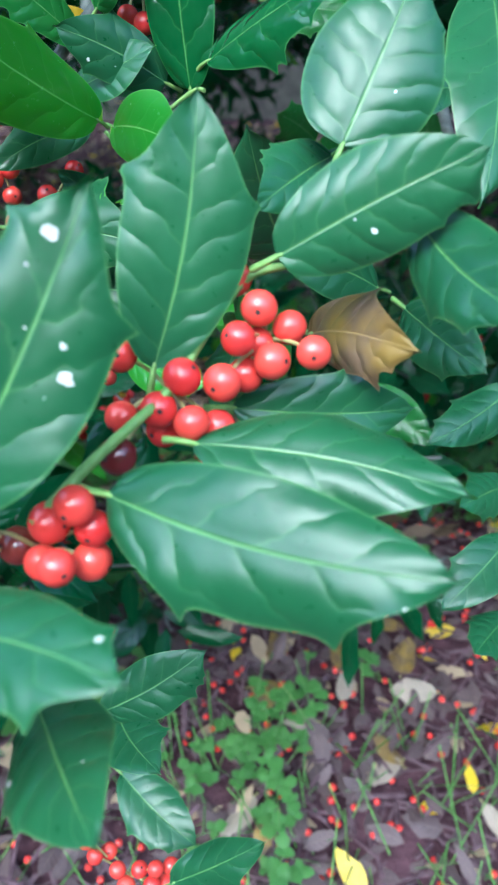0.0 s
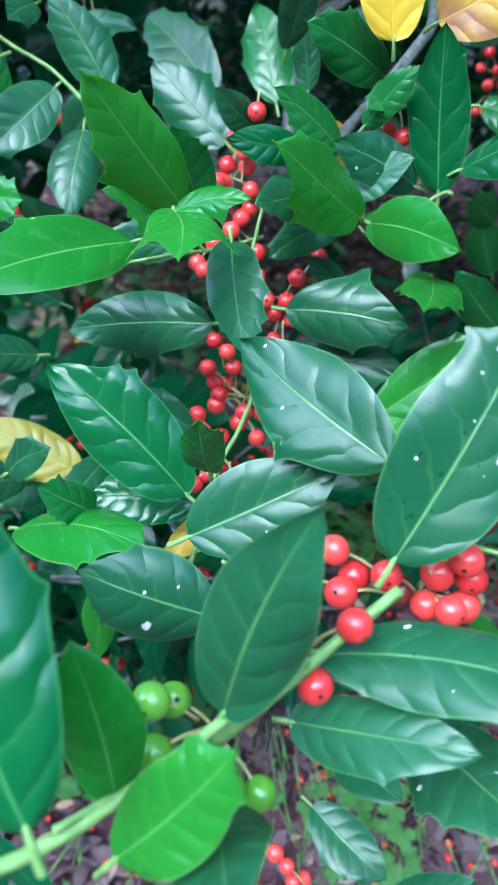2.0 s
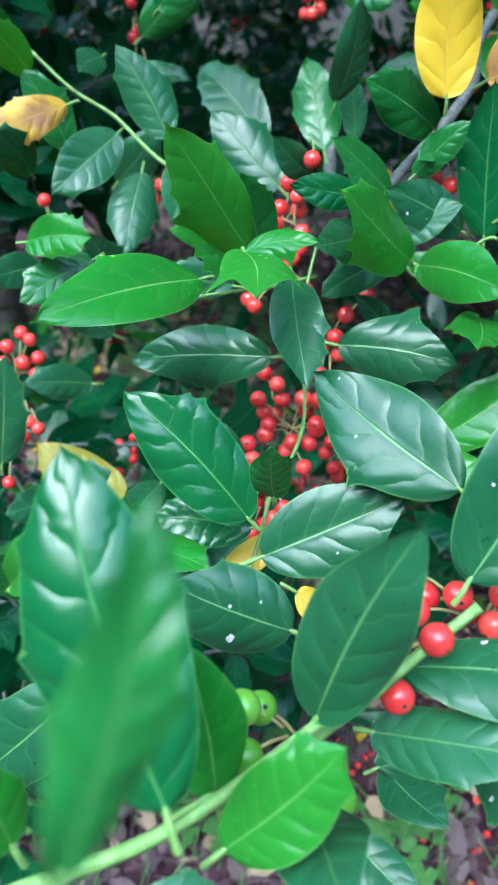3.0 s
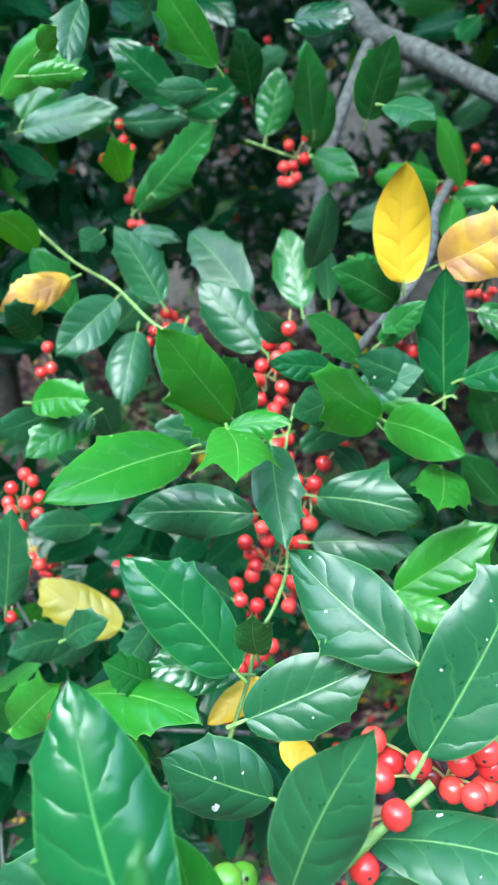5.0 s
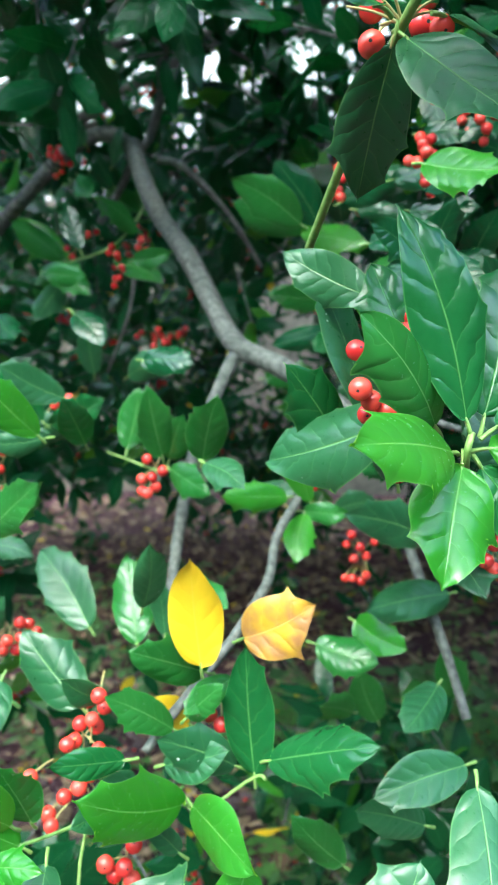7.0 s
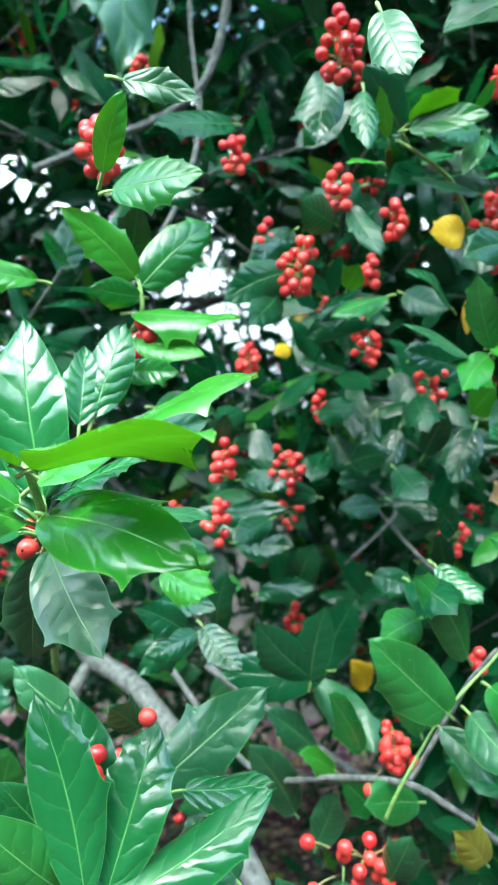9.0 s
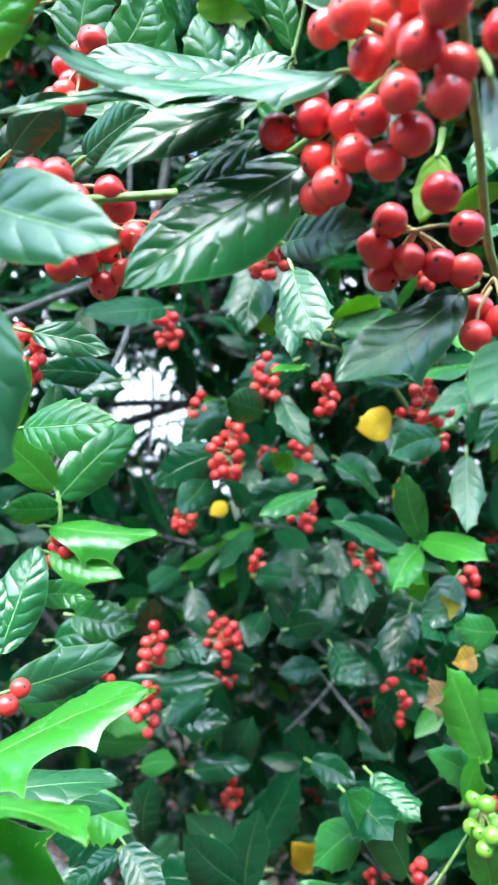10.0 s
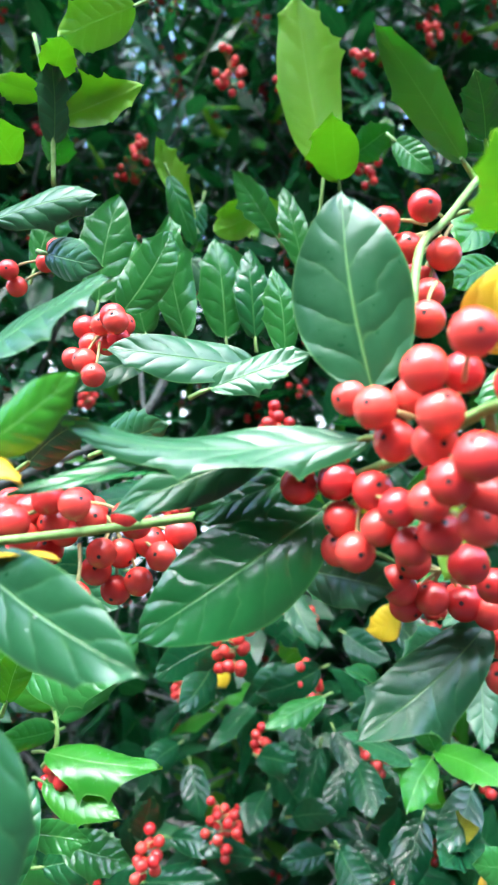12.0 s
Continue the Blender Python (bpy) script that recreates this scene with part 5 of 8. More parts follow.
leaf(b, "M", (0.3239, 0.4238, 1.1598), (0.2781, 0.3961, 1.1843), (0.50, -0.86, -0.04), 0.0224)
leaf(b, "B", (0.3160, 0.4076, 1.1061), (0.2958, 0.3744, 1.1473), (0.28, -0.81, -0.52), 0.0215)
leaf(b, "B", (0.2992, 0.3933, 1.1557), (0.3026, 0.3631, 1.1849), (-0.86, -0.41, -0.32), 0.0160)
leaf(b, "M", (0.3320, 0.3954, 1.2549), (0.2959, 0.3727, 1.2582), (0.52, -0.84, -0.13), 0.0209)
leaf(b, "F", (0.3142, 0.4467, 1.2645), (0.2874, 0.4101, 1.2523), (0.61, -0.61, 0.50), 0.0229)
leaf(b, "B", (0.2982, 0.4937, 1.2885), (0.3042, 0.4437, 1.3007), (-0.74, -0.24, -0.63), 0.0251)
leaf(b, "YG", (0.3042, 0.4569, 1.2662), (0.3160, 0.4115, 1.2738), (-0.93, -0.28, -0.24), 0.0228)
cluster(b, (0.3069, 0.3814, 1.1517), [((0.3022, 0.3801, 1.1595), "G"), ((0.3050, 0.3669, 1.1589), "G"), ((0.3073, 0.3941, 1.1476), "G"), ((0.3162, 0.3977, 1.1452), "G"), ((0.3028, 0.3773, 1.1421), "G"), ((0.3011, 0.3871, 1.1431), "G"), ((0.3063, 0.3661, 1.1431), "G"), ((0.3024, 0.3705, 1.1350), "G"), ((0.3121, 0.3740, 1.1471), "G")])

b = twig(tree, "twig", [(0.2203, 0.3557, 1.4423), (0.2416, 0.3845, 1.4490), (0.2770, 0.4341, 1.4535), (0.3228, 0.5350, 1.4567)], 0.0011, 0.0022, STEM)
leaf(b, "B", (0.2325, 0.3681, 1.4633), (0.2603, 0.3417, 1.4694), (-0.20, 0.55, 0.75), 0.0231)
leaf(b, "G", (0.1989, 0.3506, 1.4758), (0.1988, 0.3377, 1.4236), (0.05, -0.90, 0.30), 0.0172)
leaf(b, "M", (0.2913, 0.4151, 1.5004), (0.2994, 0.3876, 1.5124), (0.20, -0.85, 0.30), 0.0206)
leaf(b, "M", (0.2958, 0.4094, 1.4795), (0.2733, 0.3944, 1.4389), (0.10, -0.80, 0.50), 0.0160)
leaf(b, "G", (0.3067, 0.3957, 1.4483), (0.2785, 0.3690, 1.4600), (0.30, -0.85, 0.30), 0.0235)
leaf(b, "M", (0.3305, 0.3870, 1.4397), (0.2781, 0.3677, 1.4205), (0.10, -0.75, 0.60), 0.0191)
leaf(b, "D", (0.2901, 0.4188, 1.4384), (0.2354, 0.3955, 1.4372), (0.10, -0.75, 0.50), 0.0219)
leaf(b, "D", (0.3274, 0.3611, 1.4182), (0.2841, 0.3444, 1.3865), (0.20, -0.75, 0.50), 0.0172)
leaf(b, "B", (0.2198, 0.3840, 1.4623), (0.2104, 0.3551, 1.4822), (0.30, -0.30, -0.70), 0.0107)
leaf(b, "B", (0.2069, 0.3517, 1.4244), (0.1848, 0.3306, 1.4107), (0.10, -0.60, 0.60), 0.0132)
leaf(b, "G", (0.3118, 0.3034, 1.4481), (0.2763, 0.2867, 1.4159), (0.10, -0.80, 0.50), 0.0207)
leaf(b, "B", (0.3065, 0.3537, 1.4530), (0.3166, 0.3357, 1.4225), (-0.20, -0.70, 0.50), 0.0112)
leaf(b, "D", (0.3228, 0.3917, 1.3734), (0.3138, 0.3801, 1.3165), (-0.20, -0.90, 0.30), 0.0210)
leaf(b, "G", (0.2659, 0.4186, 1.3499), (0.2293, 0.3907, 1.3679), (0.20, -0.85, 0.40), 0.0202)
leaf(b, "D", (0.2765, 0.4166, 1.3125), (0.2256, 0.3894, 1.3284), (0.10, -0.75, 0.55), 0.0222)
leaf(b, "M", (0.2177, 0.3987, 1.3512), (0.1766, 0.3798, 1.3294), (0.20, -0.80, 0.50), 0.0179)
leaf(b, "D", (0.1957, 0.4131, 1.4261), (0.2148, 0.3985, 1.3800), (-0.10, -0.85, 0.40), 0.0190)
leaf(b, "G", (0.2779, 0.4305, 1.4784), (0.2466, 0.4110, 1.4582), (0.00, -0.80, 0.50), 0.0175)
leaf(b, "M", (0.3455, 0.4466, 1.4469), (0.3172, 0.4325, 1.4025), (0.10, -0.90, 0.20), 0.0196)

b = twig(tree, "twig", [(0.0570, 0.1580, 1.1998), (0.0530, 0.1780, 1.1950), (0.0450, 0.2130, 1.1875), (0.0335, 0.2600, 1.1780), (0.0172, 0.3177, 1.1474), (-0.0048, 0.4044, 1.0984)], 0.0016, 0.0024, STEM)
leaf(b, "B", (0.0500, 0.1900, 1.1960), (0.1346, 0.1673, 1.2339), (-0.25, -0.50, 0.80), 0.0360, 0.35, teeth=((1, 0.55), (1, 0.8), (-1, 0.7)))
leaf(b, "B", (0.0590, 0.1580, 1.1975), (0.1250, 0.1130, 1.2005), (-0.05, 0.05, 0.90), 0.0400, 0.5, teeth=((-1, 0.62), (1, 0.7)))
leaf(b, "B", (0.0530, 0.1950, 1.1850), (0.1181, 0.1536, 1.1650), (-0.10, -0.85, 0.36), 0.0340, 0.9, teeth=((-1, 0.6), (1, 0.75)))
leaf(b, "D", (0.0509, 0.2593, 1.1810), (0.1056, 0.3016, 1.1720), (-0.20, -0.80, 0.45), 0.0225, 0.3)
leaf(b, "D", (0.0503, 0.2535, 1.1871), (0.1096, 0.2714, 1.1879), (-0.10, -0.60, 0.65), 0.0220, 0.5)
leaf(b, "G", (0.0470, 0.2150, 1.1930), (0.0874, 0.2115, 1.2090), (0.00, -0.55, 0.70), 0.0220, 0.4)
leaf(b, "G", (0.0480, 0.2050, 1.1920), (0.0318, 0.2132, 1.2722), (0.05, -0.95, 0.20), 0.0315, 0.5, teeth=((0, 0),))
leaf(b, "G", (0.0447, 0.2082, 1.1845), (0.0233, 0.2161, 1.2375), (0.15, -0.90, 0.15), 0.0230, 0.4)
leaf(b, "G", (0.0418, 0.2972, 1.2448), (0.0552, 0.3121, 1.3035), (0.20, -0.90, 0.20), 0.0265, 0.4)
leaf(b, "G", (0.0356, 0.2928, 1.2393), (0.0333, 0.3046, 1.2885), (0.45, -0.80, 0.20), 0.0200, 0.4)
leaf(b, "B", (0.0538, 0.1596, 1.1992), (-0.0074, 0.1301, 1.2282), (0.25, -0.15, 0.95), 0.0280, 0.3)
leaf(b, "B", (0.0456, 0.1847, 1.1875), (-0.0137, 0.1503, 1.2245), (0.30, -0.72, 0.40), 0.0300, 0.4)
leaf(b, "B", (0.0384, 0.2131, 1.1833), (-0.0129, 0.1691, 1.1937), (0.40, -0.62, 0.55), 0.0320, 0.5, teeth=((-1, 0.5), (1, 0.6)))
leaf(b, "G", (0.0240, 0.2480, 1.1807), (-0.0265, 0.1999, 1.1828), (0.30, -0.70, 0.55), 0.0230, 0.5)
leaf(b, "D", (0.0350, 0.2560, 1.1730), (0.0717, 0.2201, 1.1279), (0.05, -0.92, 0.22), 0.0320, 0.2, teeth=((1, 0.7), (-1, 0.75)))
leaf(b, "D", (0.0310, 0.2600, 1.1730), (0.0199, 0.2851, 1.1191), (0.25, -0.90, 0.20), 0.0300, 0.4, teeth=((-1, 0.6), (-1, 0.85), (1, 0.7)))
stalk(b, Vector((0.0340, 0.2580, 1.1785)), Vector((0.0176, 0.2515, 1.1907)))
stalk(b, Vector((0.0340, 0.2580, 1.1785)), Vector((0.0240, 0.2465, 1.1935)))
stalk(b, Vector((0.0340, 0.2580, 1.1785)), Vector((0.0459, 0.2480, 1.1898)))
stalk(b, Vector((0.0340, 0.2580, 1.1785)), Vector((0.0490, 0.2534, 1.1876)))
stalk(b, Vector((0.0340, 0.2580, 1.1785)), Vector((0.0259, 0.2632, 1.1809)))
stalk(b, Vector((0.0340, 0.2580, 1.1785)), Vector((0.0447, 0.2559, 1.1822)))
stalk(b, Vector((0.0340, 0.2580, 1.1785)), Vector((0.0296, 0.2595, 1.1707)))
stalk(b, Vector((0.0340, 0.2580, 1.1785)), Vector((0.0123, 0.2570, 1.1851)))
leaf(b, "D", (0.0342, 0.3296, 1.0817), (-0.0135, 0.3470, 1.1085), (-0.36, -0.93, -0.04), 0.0254)
leaf(b, "D", (0.0500, 0.2906, 1.2278), (0.1030, 0.3125, 1.2472), (0.44, -0.88, -0.20), 0.0235)
leaf(b, "D", (0.0019, 0.2588, 1.2070), (-0.0373, 0.2456, 1.2115), (0.28, -0.92, -0.27), 0.0180)
leaf(b, "D", (0.0582, 0.3697, 1.0695), (0.0459, 0.3359, 1.0883), (0.62, -0.54, -0.57), 0.0193)
leaf(b, "B", (0.0669, 0.2033, 1.3333), (0.0793, 0.1835, 1.3583), (0.15, -0.74, -0.66), 0.0131)
leaf(b, "F", (0.0747, 0.4524, 1.1182), (0.0402, 0.4267, 1.1375), (0.55, -0.83, -0.12), 0.0233)
leaf(b, "F", (0.0829, 0.4527, 1.1183), (0.0479, 0.4330, 1.1027), (0.40, -0.89, 0.22), 0.0194)
leaf(b, "F", (0.0870, 0.4522, 1.1223), (0.1170, 0.4290, 1.0945), (-0.25, -0.86, 0.44), 0.0231)
leaf(b, "F", (0.0762, 0.4744, 1.1121), (0.0378, 0.4564, 1.0859), (0.29, -0.93, 0.22), 0.0222)
leaf(b, "B", (0.0669, 0.3921, 1.1629), (0.1050, 0.3583, 1.1500), (-0.58, -0.76, 0.29), 0.0257)
leaf(b, "F", (0.0475, 0.4913, 1.1347), (0.0965, 0.4584, 1.1334), (-0.53, -0.80, 0.28), 0.0231)
cluster(b, (0.0331, 0.2709, 1.1876), [((0.0229, 0.2657, 1.1879), "R"), ((0.0226, 0.2619, 1.1733), "R"), ((0.0432, 0.2688, 1.1829), "R"), ((0.0495, 0.2622, 1.1788), "R"), ((0.0618, 0.2686, 1.2298), "R"), ((0.0583, 0.2623, 1.2229), "R"), ((0.0447, 0.2782, 1.1877), "R")])

b = twig(tree, "twig", [(0.0630, 0.2480, 1.0232), (0.0614, 0.2491, 1.0124), (0.0740, 0.3000, 0.9780), (0.0830, 0.3450, 0.9560), (0.0965, 0.3853, 0.9400)], 0.0014, 0.0019, STEM)
leaf(b, "D", (0.0819, 0.2893, 0.8510), (0.0718, 0.2254, 0.7904), (0.20, -0.69, 0.69), 0.0337)
leaf(b, "D", (0.0387, 0.3075, 1.0217), (-0.0203, 0.3509, 0.9966), (0.10, -0.95, 0.30), 0.0400, 0.3)
leaf(b, "G", (0.0606, 0.2473, 1.0276), (0.0319, 0.2520, 1.1117), (0.10, -0.90, 0.30), 0.0300, .3)
leaf(b, "G", (0.0685, 0.2526, 1.0291), (0.0846, 0.2760, 1.0950), (0.05, -0.90, 0.30), 0.0310, .3)
leaf(b, "G", (0.0720, 0.2482, 1.0253), (0.1406, 0.2803, 1.0638), (-0.20, -0.80, 0.50), 0.0270)
leaf(b, "B", (0.0696, 0.2490, 1.0171), (0.1510, 0.2396, 1.0278), (-0.06, -0.76, 0.65), 0.0300)
leaf(b, "B", (0.0560, 0.2485, 1.0155), (0.0093, 0.1807, 1.0255), (0.30, -0.80, 0.40), 0.0300, 0.35, teeth=((-1, 0.45), (-1, 0.8), (1, 0.62)))
leaf(b, "B", (0.0599, 0.2494, 1.0098), (0.0479, 0.2235, 0.9675), (0.10, -0.95, -0.10), 0.0340)
leaf(b, "G", (0.0672, 0.2497, 1.0098), (0.0933, 0.2438, 0.9672), (0.11, -0.96, 0.25), 0.0220)
leaf(b, "M", (0.0505, 0.2572, 1.0250), (0.0149, 0.2248, 1.0689), (0.22, -0.96, 0.16), 0.0260, 0.9)
leaf(b, "D", (0.0679, 0.3488, 1.0398), (0.1364, 0.3624, 1.0961), (0.10, -0.90, 0.30), 0.0370)
leaf(b, "D", (0.0502, 0.3570, 0.9868), (0.0032, 0.3464, 1.0985), (0.75, -0.60, 0.26), 0.0425)
leaf(b, "G", (0.0221, 0.3563, 1.0022), (-0.0114, 0.3282, 1.0510), (0.51, -0.85, -0.14), 0.0309)
leaf(b, "D", (0.0933, 0.4188, 0.9407), (0.1073, 0.3738, 0.9136), (-0.18, -0.55, 0.82), 0.0270)
leaf(b, "M", (0.2076, 0.5257, 1.0203), (0.1762, 0.4901, 1.0719), (0.10, -0.85, 0.40), 0.0271)
leaf(b, "D", (0.1539, 0.5424, 0.9689), (0.1178, 0.5050, 1.0299), (-0.10, -0.85, 0.40), 0.0320)
leaf(b, "D", (0.1744, 0.5773, 1.0072), (0.1292, 0.5430, 1.0477), (0.10, -0.85, 0.40), 0.0295)
leaf(b, "B", (0.1852, 0.5273, 1.0052), (0.1559, 0.4972, 1.0257), (-0.10, -0.85, 0.40), 0.0201)
leaf(b, "M", (0.2194, 0.5666, 0.9622), (0.1891, 0.5339, 0.9975), (0.10, -0.85, 0.40), 0.0267)
leaf(b, "D", (0.1716, 0.5586, 0.9380), (0.1883, 0.5247, 0.9917), (-0.10, -0.85, 0.40), 0.0272)
leaf(b, "M", (0.2637, 0.5784, 1.0229), (0.2379, 0.5438, 1.0702), (0.10, -0.85, 0.40), 0.0286)
leaf(b, "G", (0.0547, 0.3078, 1.0383), (0.0296, 0.3169, 1.0974), (0.10, -0.90, 0.30), 0.0310)
leaf(b, "G", (0.0920, 0.3175, 1.0508), (0.1397, 0.3027, 1.0598), (-0.10, -0.65, 0.65), 0.0230)
leaf(b, "D", (0.1179, 0.3592, 0.9914), (0.0881, 0.3623, 1.0254), (0.20, -0.90, 0.30), 0.0340)
cluster(b, (0.0387, 0.2992, 1.0336), [((0.0227, 0.2812, 1.0390), "R"), ((0.0282, 0.2879, 1.0336), "R"), ((0.0279, 0.2973, 1.0267), "R"), ((0.0339, 0.3051, 1.0265), "R"), ((0.0360, 0.2917, 1.0287), "R"), ((0.0410, 0.2887, 1.0190), "R"), ((0.0493, 0.2949, 1.0200), "R"), ((0.0510, 0.2860, 1.0114), "R"), ((0.0220, 0.2966, 1.0561), "R"), ((0.0494, 0.3042, 1.0712), "R"), ((0.0491, 0.2989, 1.0629), "R"), ((0.0542, 0.3038, 1.0560), "R"), ((0.0432, 0.2909, 1.0634), "R"), ((0.0395, 0.2811, 1.0025), "R"), ((0.0543, 0.2916, 1.0015), "R")])
cluster(b, (0.1141, 0.3943, 0.9439), [((0.1137, 0.3871, 0.9439), "R"), ((0.1243, 0.3919, 0.9401), "R"), ((0.1085, 0.3856, 0.9338), "R"), ((0.1139, 0.3908, 0.9270), "R"), ((0.1212, 0.3969, 0.9224), "R"), ((0.0896, 0.3857, 0.9397), "R"), ((0.0932, 0.3936, 0.9335), "R"), ((0.1270, 0.3833, 0.9444), "R")])
cluster(b, (0.0623, 0.3674, 1.0232), [((0.0515, 0.3500, 1.0584), "R"), ((0.0572, 0.3620, 1.0553), "R"), ((0.0641, 0.3568, 1.0643), "R"), ((0.0539, 0.3629, 1.0452), "R"), ((0.0630, 0.3498, 1.0570), "R"), ((0.0658, 0.3532, 1.0794), "R"), ((0.0597, 0.3532, 1.0356), "R"), ((0.0609, 0.3631, 1.0208), "R"), ((0.0623, 0.3579, 1.0107), "R"), ((0.0578, 0.3541, 1.0483), "R")])

b = twig(tree, "twig", [(0.0561, 0.3312, 1.3407), (0.0595, 0.3335, 1.3207), (0.0503, 0.3445, 1.3086)], 0.0012, 0.0014, STEM)
leaf(b, "B", (0.0561, 0.3315, 1.3380), (0.0138, 0.3046, 1.3729), (0.20, -0.88, -0.44), 0.0232)
leaf(b, "M", (0.0584, 0.3321, 1.3334), (0.1000, 0.3501, 1.3838), (0.48, -0.87, -0.09), 0.0283)
leaf(b, "B", (0.0099, 0.2890, 1.3203), (-0.0251, 0.2662, 1.3201), (0.55, -0.84, -0.00), 0.0159)
leaf(b, "M", (0.0578, 0.3327, 1.3274), (0.0350, 0.3018, 1.3212), (0.73, -0.44, -0.52), 0.0188)
leaf(b, "D", (0.0438, 0.3689, 1.3702), (0.0554, 0.3323, 1.3897), (-0.07, -0.49, -0.87), 0.0229)
leaf(b, "D", (0.1839, 0.4191, 1.4167), (0.1566, 0.3728, 1.4092), (0.74, -0.34, -0.58), 0.0276)
leaf(b, "F", (0.0807, 0.3961, 1.4338), (0.0228, 0.3763, 1.4328), (0.29, -0.84, -0.46), 0.0233)
leaf(b, "D", (0.0329, 0.4094, 1.3788), (0.0337, 0.3977, 1.4306), (0.22, -0.95, -0.22), 0.0277)
leaf(b, "B", (0.1964, 0.4585, 1.3812), (0.2021, 0.4205, 1.3854), (-0.44, -0.16, -0.89), 0.0190)
leaf(b, "B", (0.0545, 0.3308, 1.3161), (0.1200, 0.3201, 1.3079), (-0.15, -0.75, 0.60), 0.0280, 0.2, teeth=((1, 0.4), (1, 0.65), (-1, 0.6)))
leaf(b, "B", (0.0543, 0.3341, 1.3013), (0.1010, 0.3165, 1.2843), (-0.10, -0.85, 0.35), 0.0215)
leaf(b, "M", (0.0487, 0.3263, 1.2773), (0.0863, 0.3156, 1.2745), (-0.28, -0.94, -0.19), 0.0157)
leaf(b, "M", (0.0593, 0.2481, 1.3497), (0.1095, 0.2264, 1.3453), (-0.40, -0.91, -0.07), 0.0246)
leaf(b, "F", (0.0212, 0.4060, 1.4359), (0.0877, 0.3868, 1.4224), (-0.27, -0.96, 0.03), 0.0268)
leaf(b, "M", (0.0607, 0.3763, 1.2681), (0.1038, 0.3572, 1.2601), (-0.39, -0.92, 0.06), 0.0233)
leaf(b, "G", (0.0456, 0.3941, 1.2539), (0.0999, 0.3791, 1.2602), (-0.26, -0.96, -0.01), 0.0253)
bunch(b, (0.1581, 0.4365, 1.3885), 0.0189, 20)
bunch(b, (0.1864, 0.4140, 1.4394), 0.0157, 11)
bunch(b, (0.0337, 0.3162, 1.4176), 0.0167, 20)
bunch(b, (0.0616, 0.3304, 1.3048), 0.0059, 4)
bunch(b, (0.0452, 0.3261, 1.3253), 0.0016, 1)
bunch(b, (0.0491, 0.3591, 1.3036), 0.0048, 4)
bunch(b, (0.0968, 0.4959, 1.2474), 0.0139, 12)

b = twig(tree, "twig", [(0.2511, 0.0670, 1.5058), (0.2348, 0.0710, 1.4851), (0.2194, 0.0698, 1.4631), (0.2091, 0.0653, 1.4484), (0.2044, 0.0648, 1.4246)], 0.0012, 0.0014, STEM)
leaf(b, "Y", (0.2193, 0.0669, 1.4226), (0.2375, 0.0202, 1.4018), (-0.86, -0.11, -0.51), 0.0249)
leaf(b, "M", (0.2274, 0.0691, 1.4858), (0.1947, 0.0414, 1.5127), (0.55, 0.60, -0.20), 0.0135)
leaf(b, "D", (0.2454, 0.0899, 1.5179), (0.2345, 0.0657, 1.5247), (-0.12, -0.22, -0.97), 0.0133)
leaf(b, "B", (0.2426, 0.0916, 1.4637), (0.2236, 0.0841, 1.4486), (0.48, -0.86, -0.17), 0.0124)
leaf(b, "D", (0.2305, 0.0790, 1.4752), (0.2513, 0.0591, 1.4676), (-0.71, -0.58, -0.40), 0.0113)
leaf(b, "B", (0.2518, 0.1110, 1.5058), (0.2351, 0.1076, 1.4807), (0.30, -0.95, -0.07), 0.0151)
leaf(b, "B", (0.2687, 0.1028, 1.5267), (0.2569, 0.1018, 1.5003), (0.05, -1.00, 0.01), 0.0121)
cluster(b, (0.2236, 0.0769, 1.4672), [((0.2112, 0.0635, 1.4626), "R"), ((0.1995, 0.0668, 1.4588), "R"), ((0.2066, 0.0706, 1.4527), "R"), ((0.2183, 0.0724, 1.4523), "R"), ((0.2099, 0.0879, 1.4555), "R"), ((0.2131, 0.0816, 1.4483), "R"), ((0.2036, 0.0785, 1.4591), "R"), ((0.2083, 0.0650, 1.4239), "R"), ((0.2134, 0.0757, 1.4402), "R")])

b = twig(tree, "twig", [(0.2380, 0.0328, 1.3948), (0.2258, 0.0366, 1.3856), (0.2154, 0.0491, 1.3884), (0.1969, 0.0732, 1.3846), (0.1780, 0.0940, 1.3834)], 0.0019, 0.0014, STEM)
leaf(b, "D", (0.1914, 0.0625, 1.4000), (0.1842, 0.0493, 1.4553), (-0.22, -0.94, -0.25), 0.0320, 0.35, teeth=((1, 0.0),))
leaf(b, "D", (0.1912, 0.0693, 1.3898), (0.1144, 0.0559, 1.3860), (0.15, -0.80, 0.30), 0.0165, -0.9, teeth=((-1, 0.25), (-1, 0.62)))
leaf(b, "G", (0.1646, 0.0833, 1.3957), (0.1008, 0.0649, 1.3714), (0.10, -0.93, 0.36), 0.0115, 0.3, teeth=((1, 0.0),))
leaf(b, "D", (0.1695, 0.0849, 1.3939), (0.1212, 0.0891, 1.3743), (-0.03, -0.99, -0.13), 0.0160, 0.4, teeth=((-1, 0.85),))
leaf(b, "G", (0.1762, 0.0829, 1.3855), (0.1440, 0.0992, 1.3757), (-0.47, -0.88, 0.06), 0.0142)
leaf(b, "G", (0.1822, 0.0916, 1.3782), (0.1291, 0.0976, 1.3409), (0.05, -0.97, 0.00), 0.0315, 0.5, teeth=((1, 0.0),))
leaf(b, "D", (0.1767, 0.1119, 1.3653), (0.1988, 0.0860, 1.3536), (-0.78, -0.62, -0.11), 0.0171)
leaf(b, "B", (0.2381, 0.0311, 1.4283), (0.2046, 0.0005, 1.4244), (0.31, -0.22, -0.92), 0.0218)
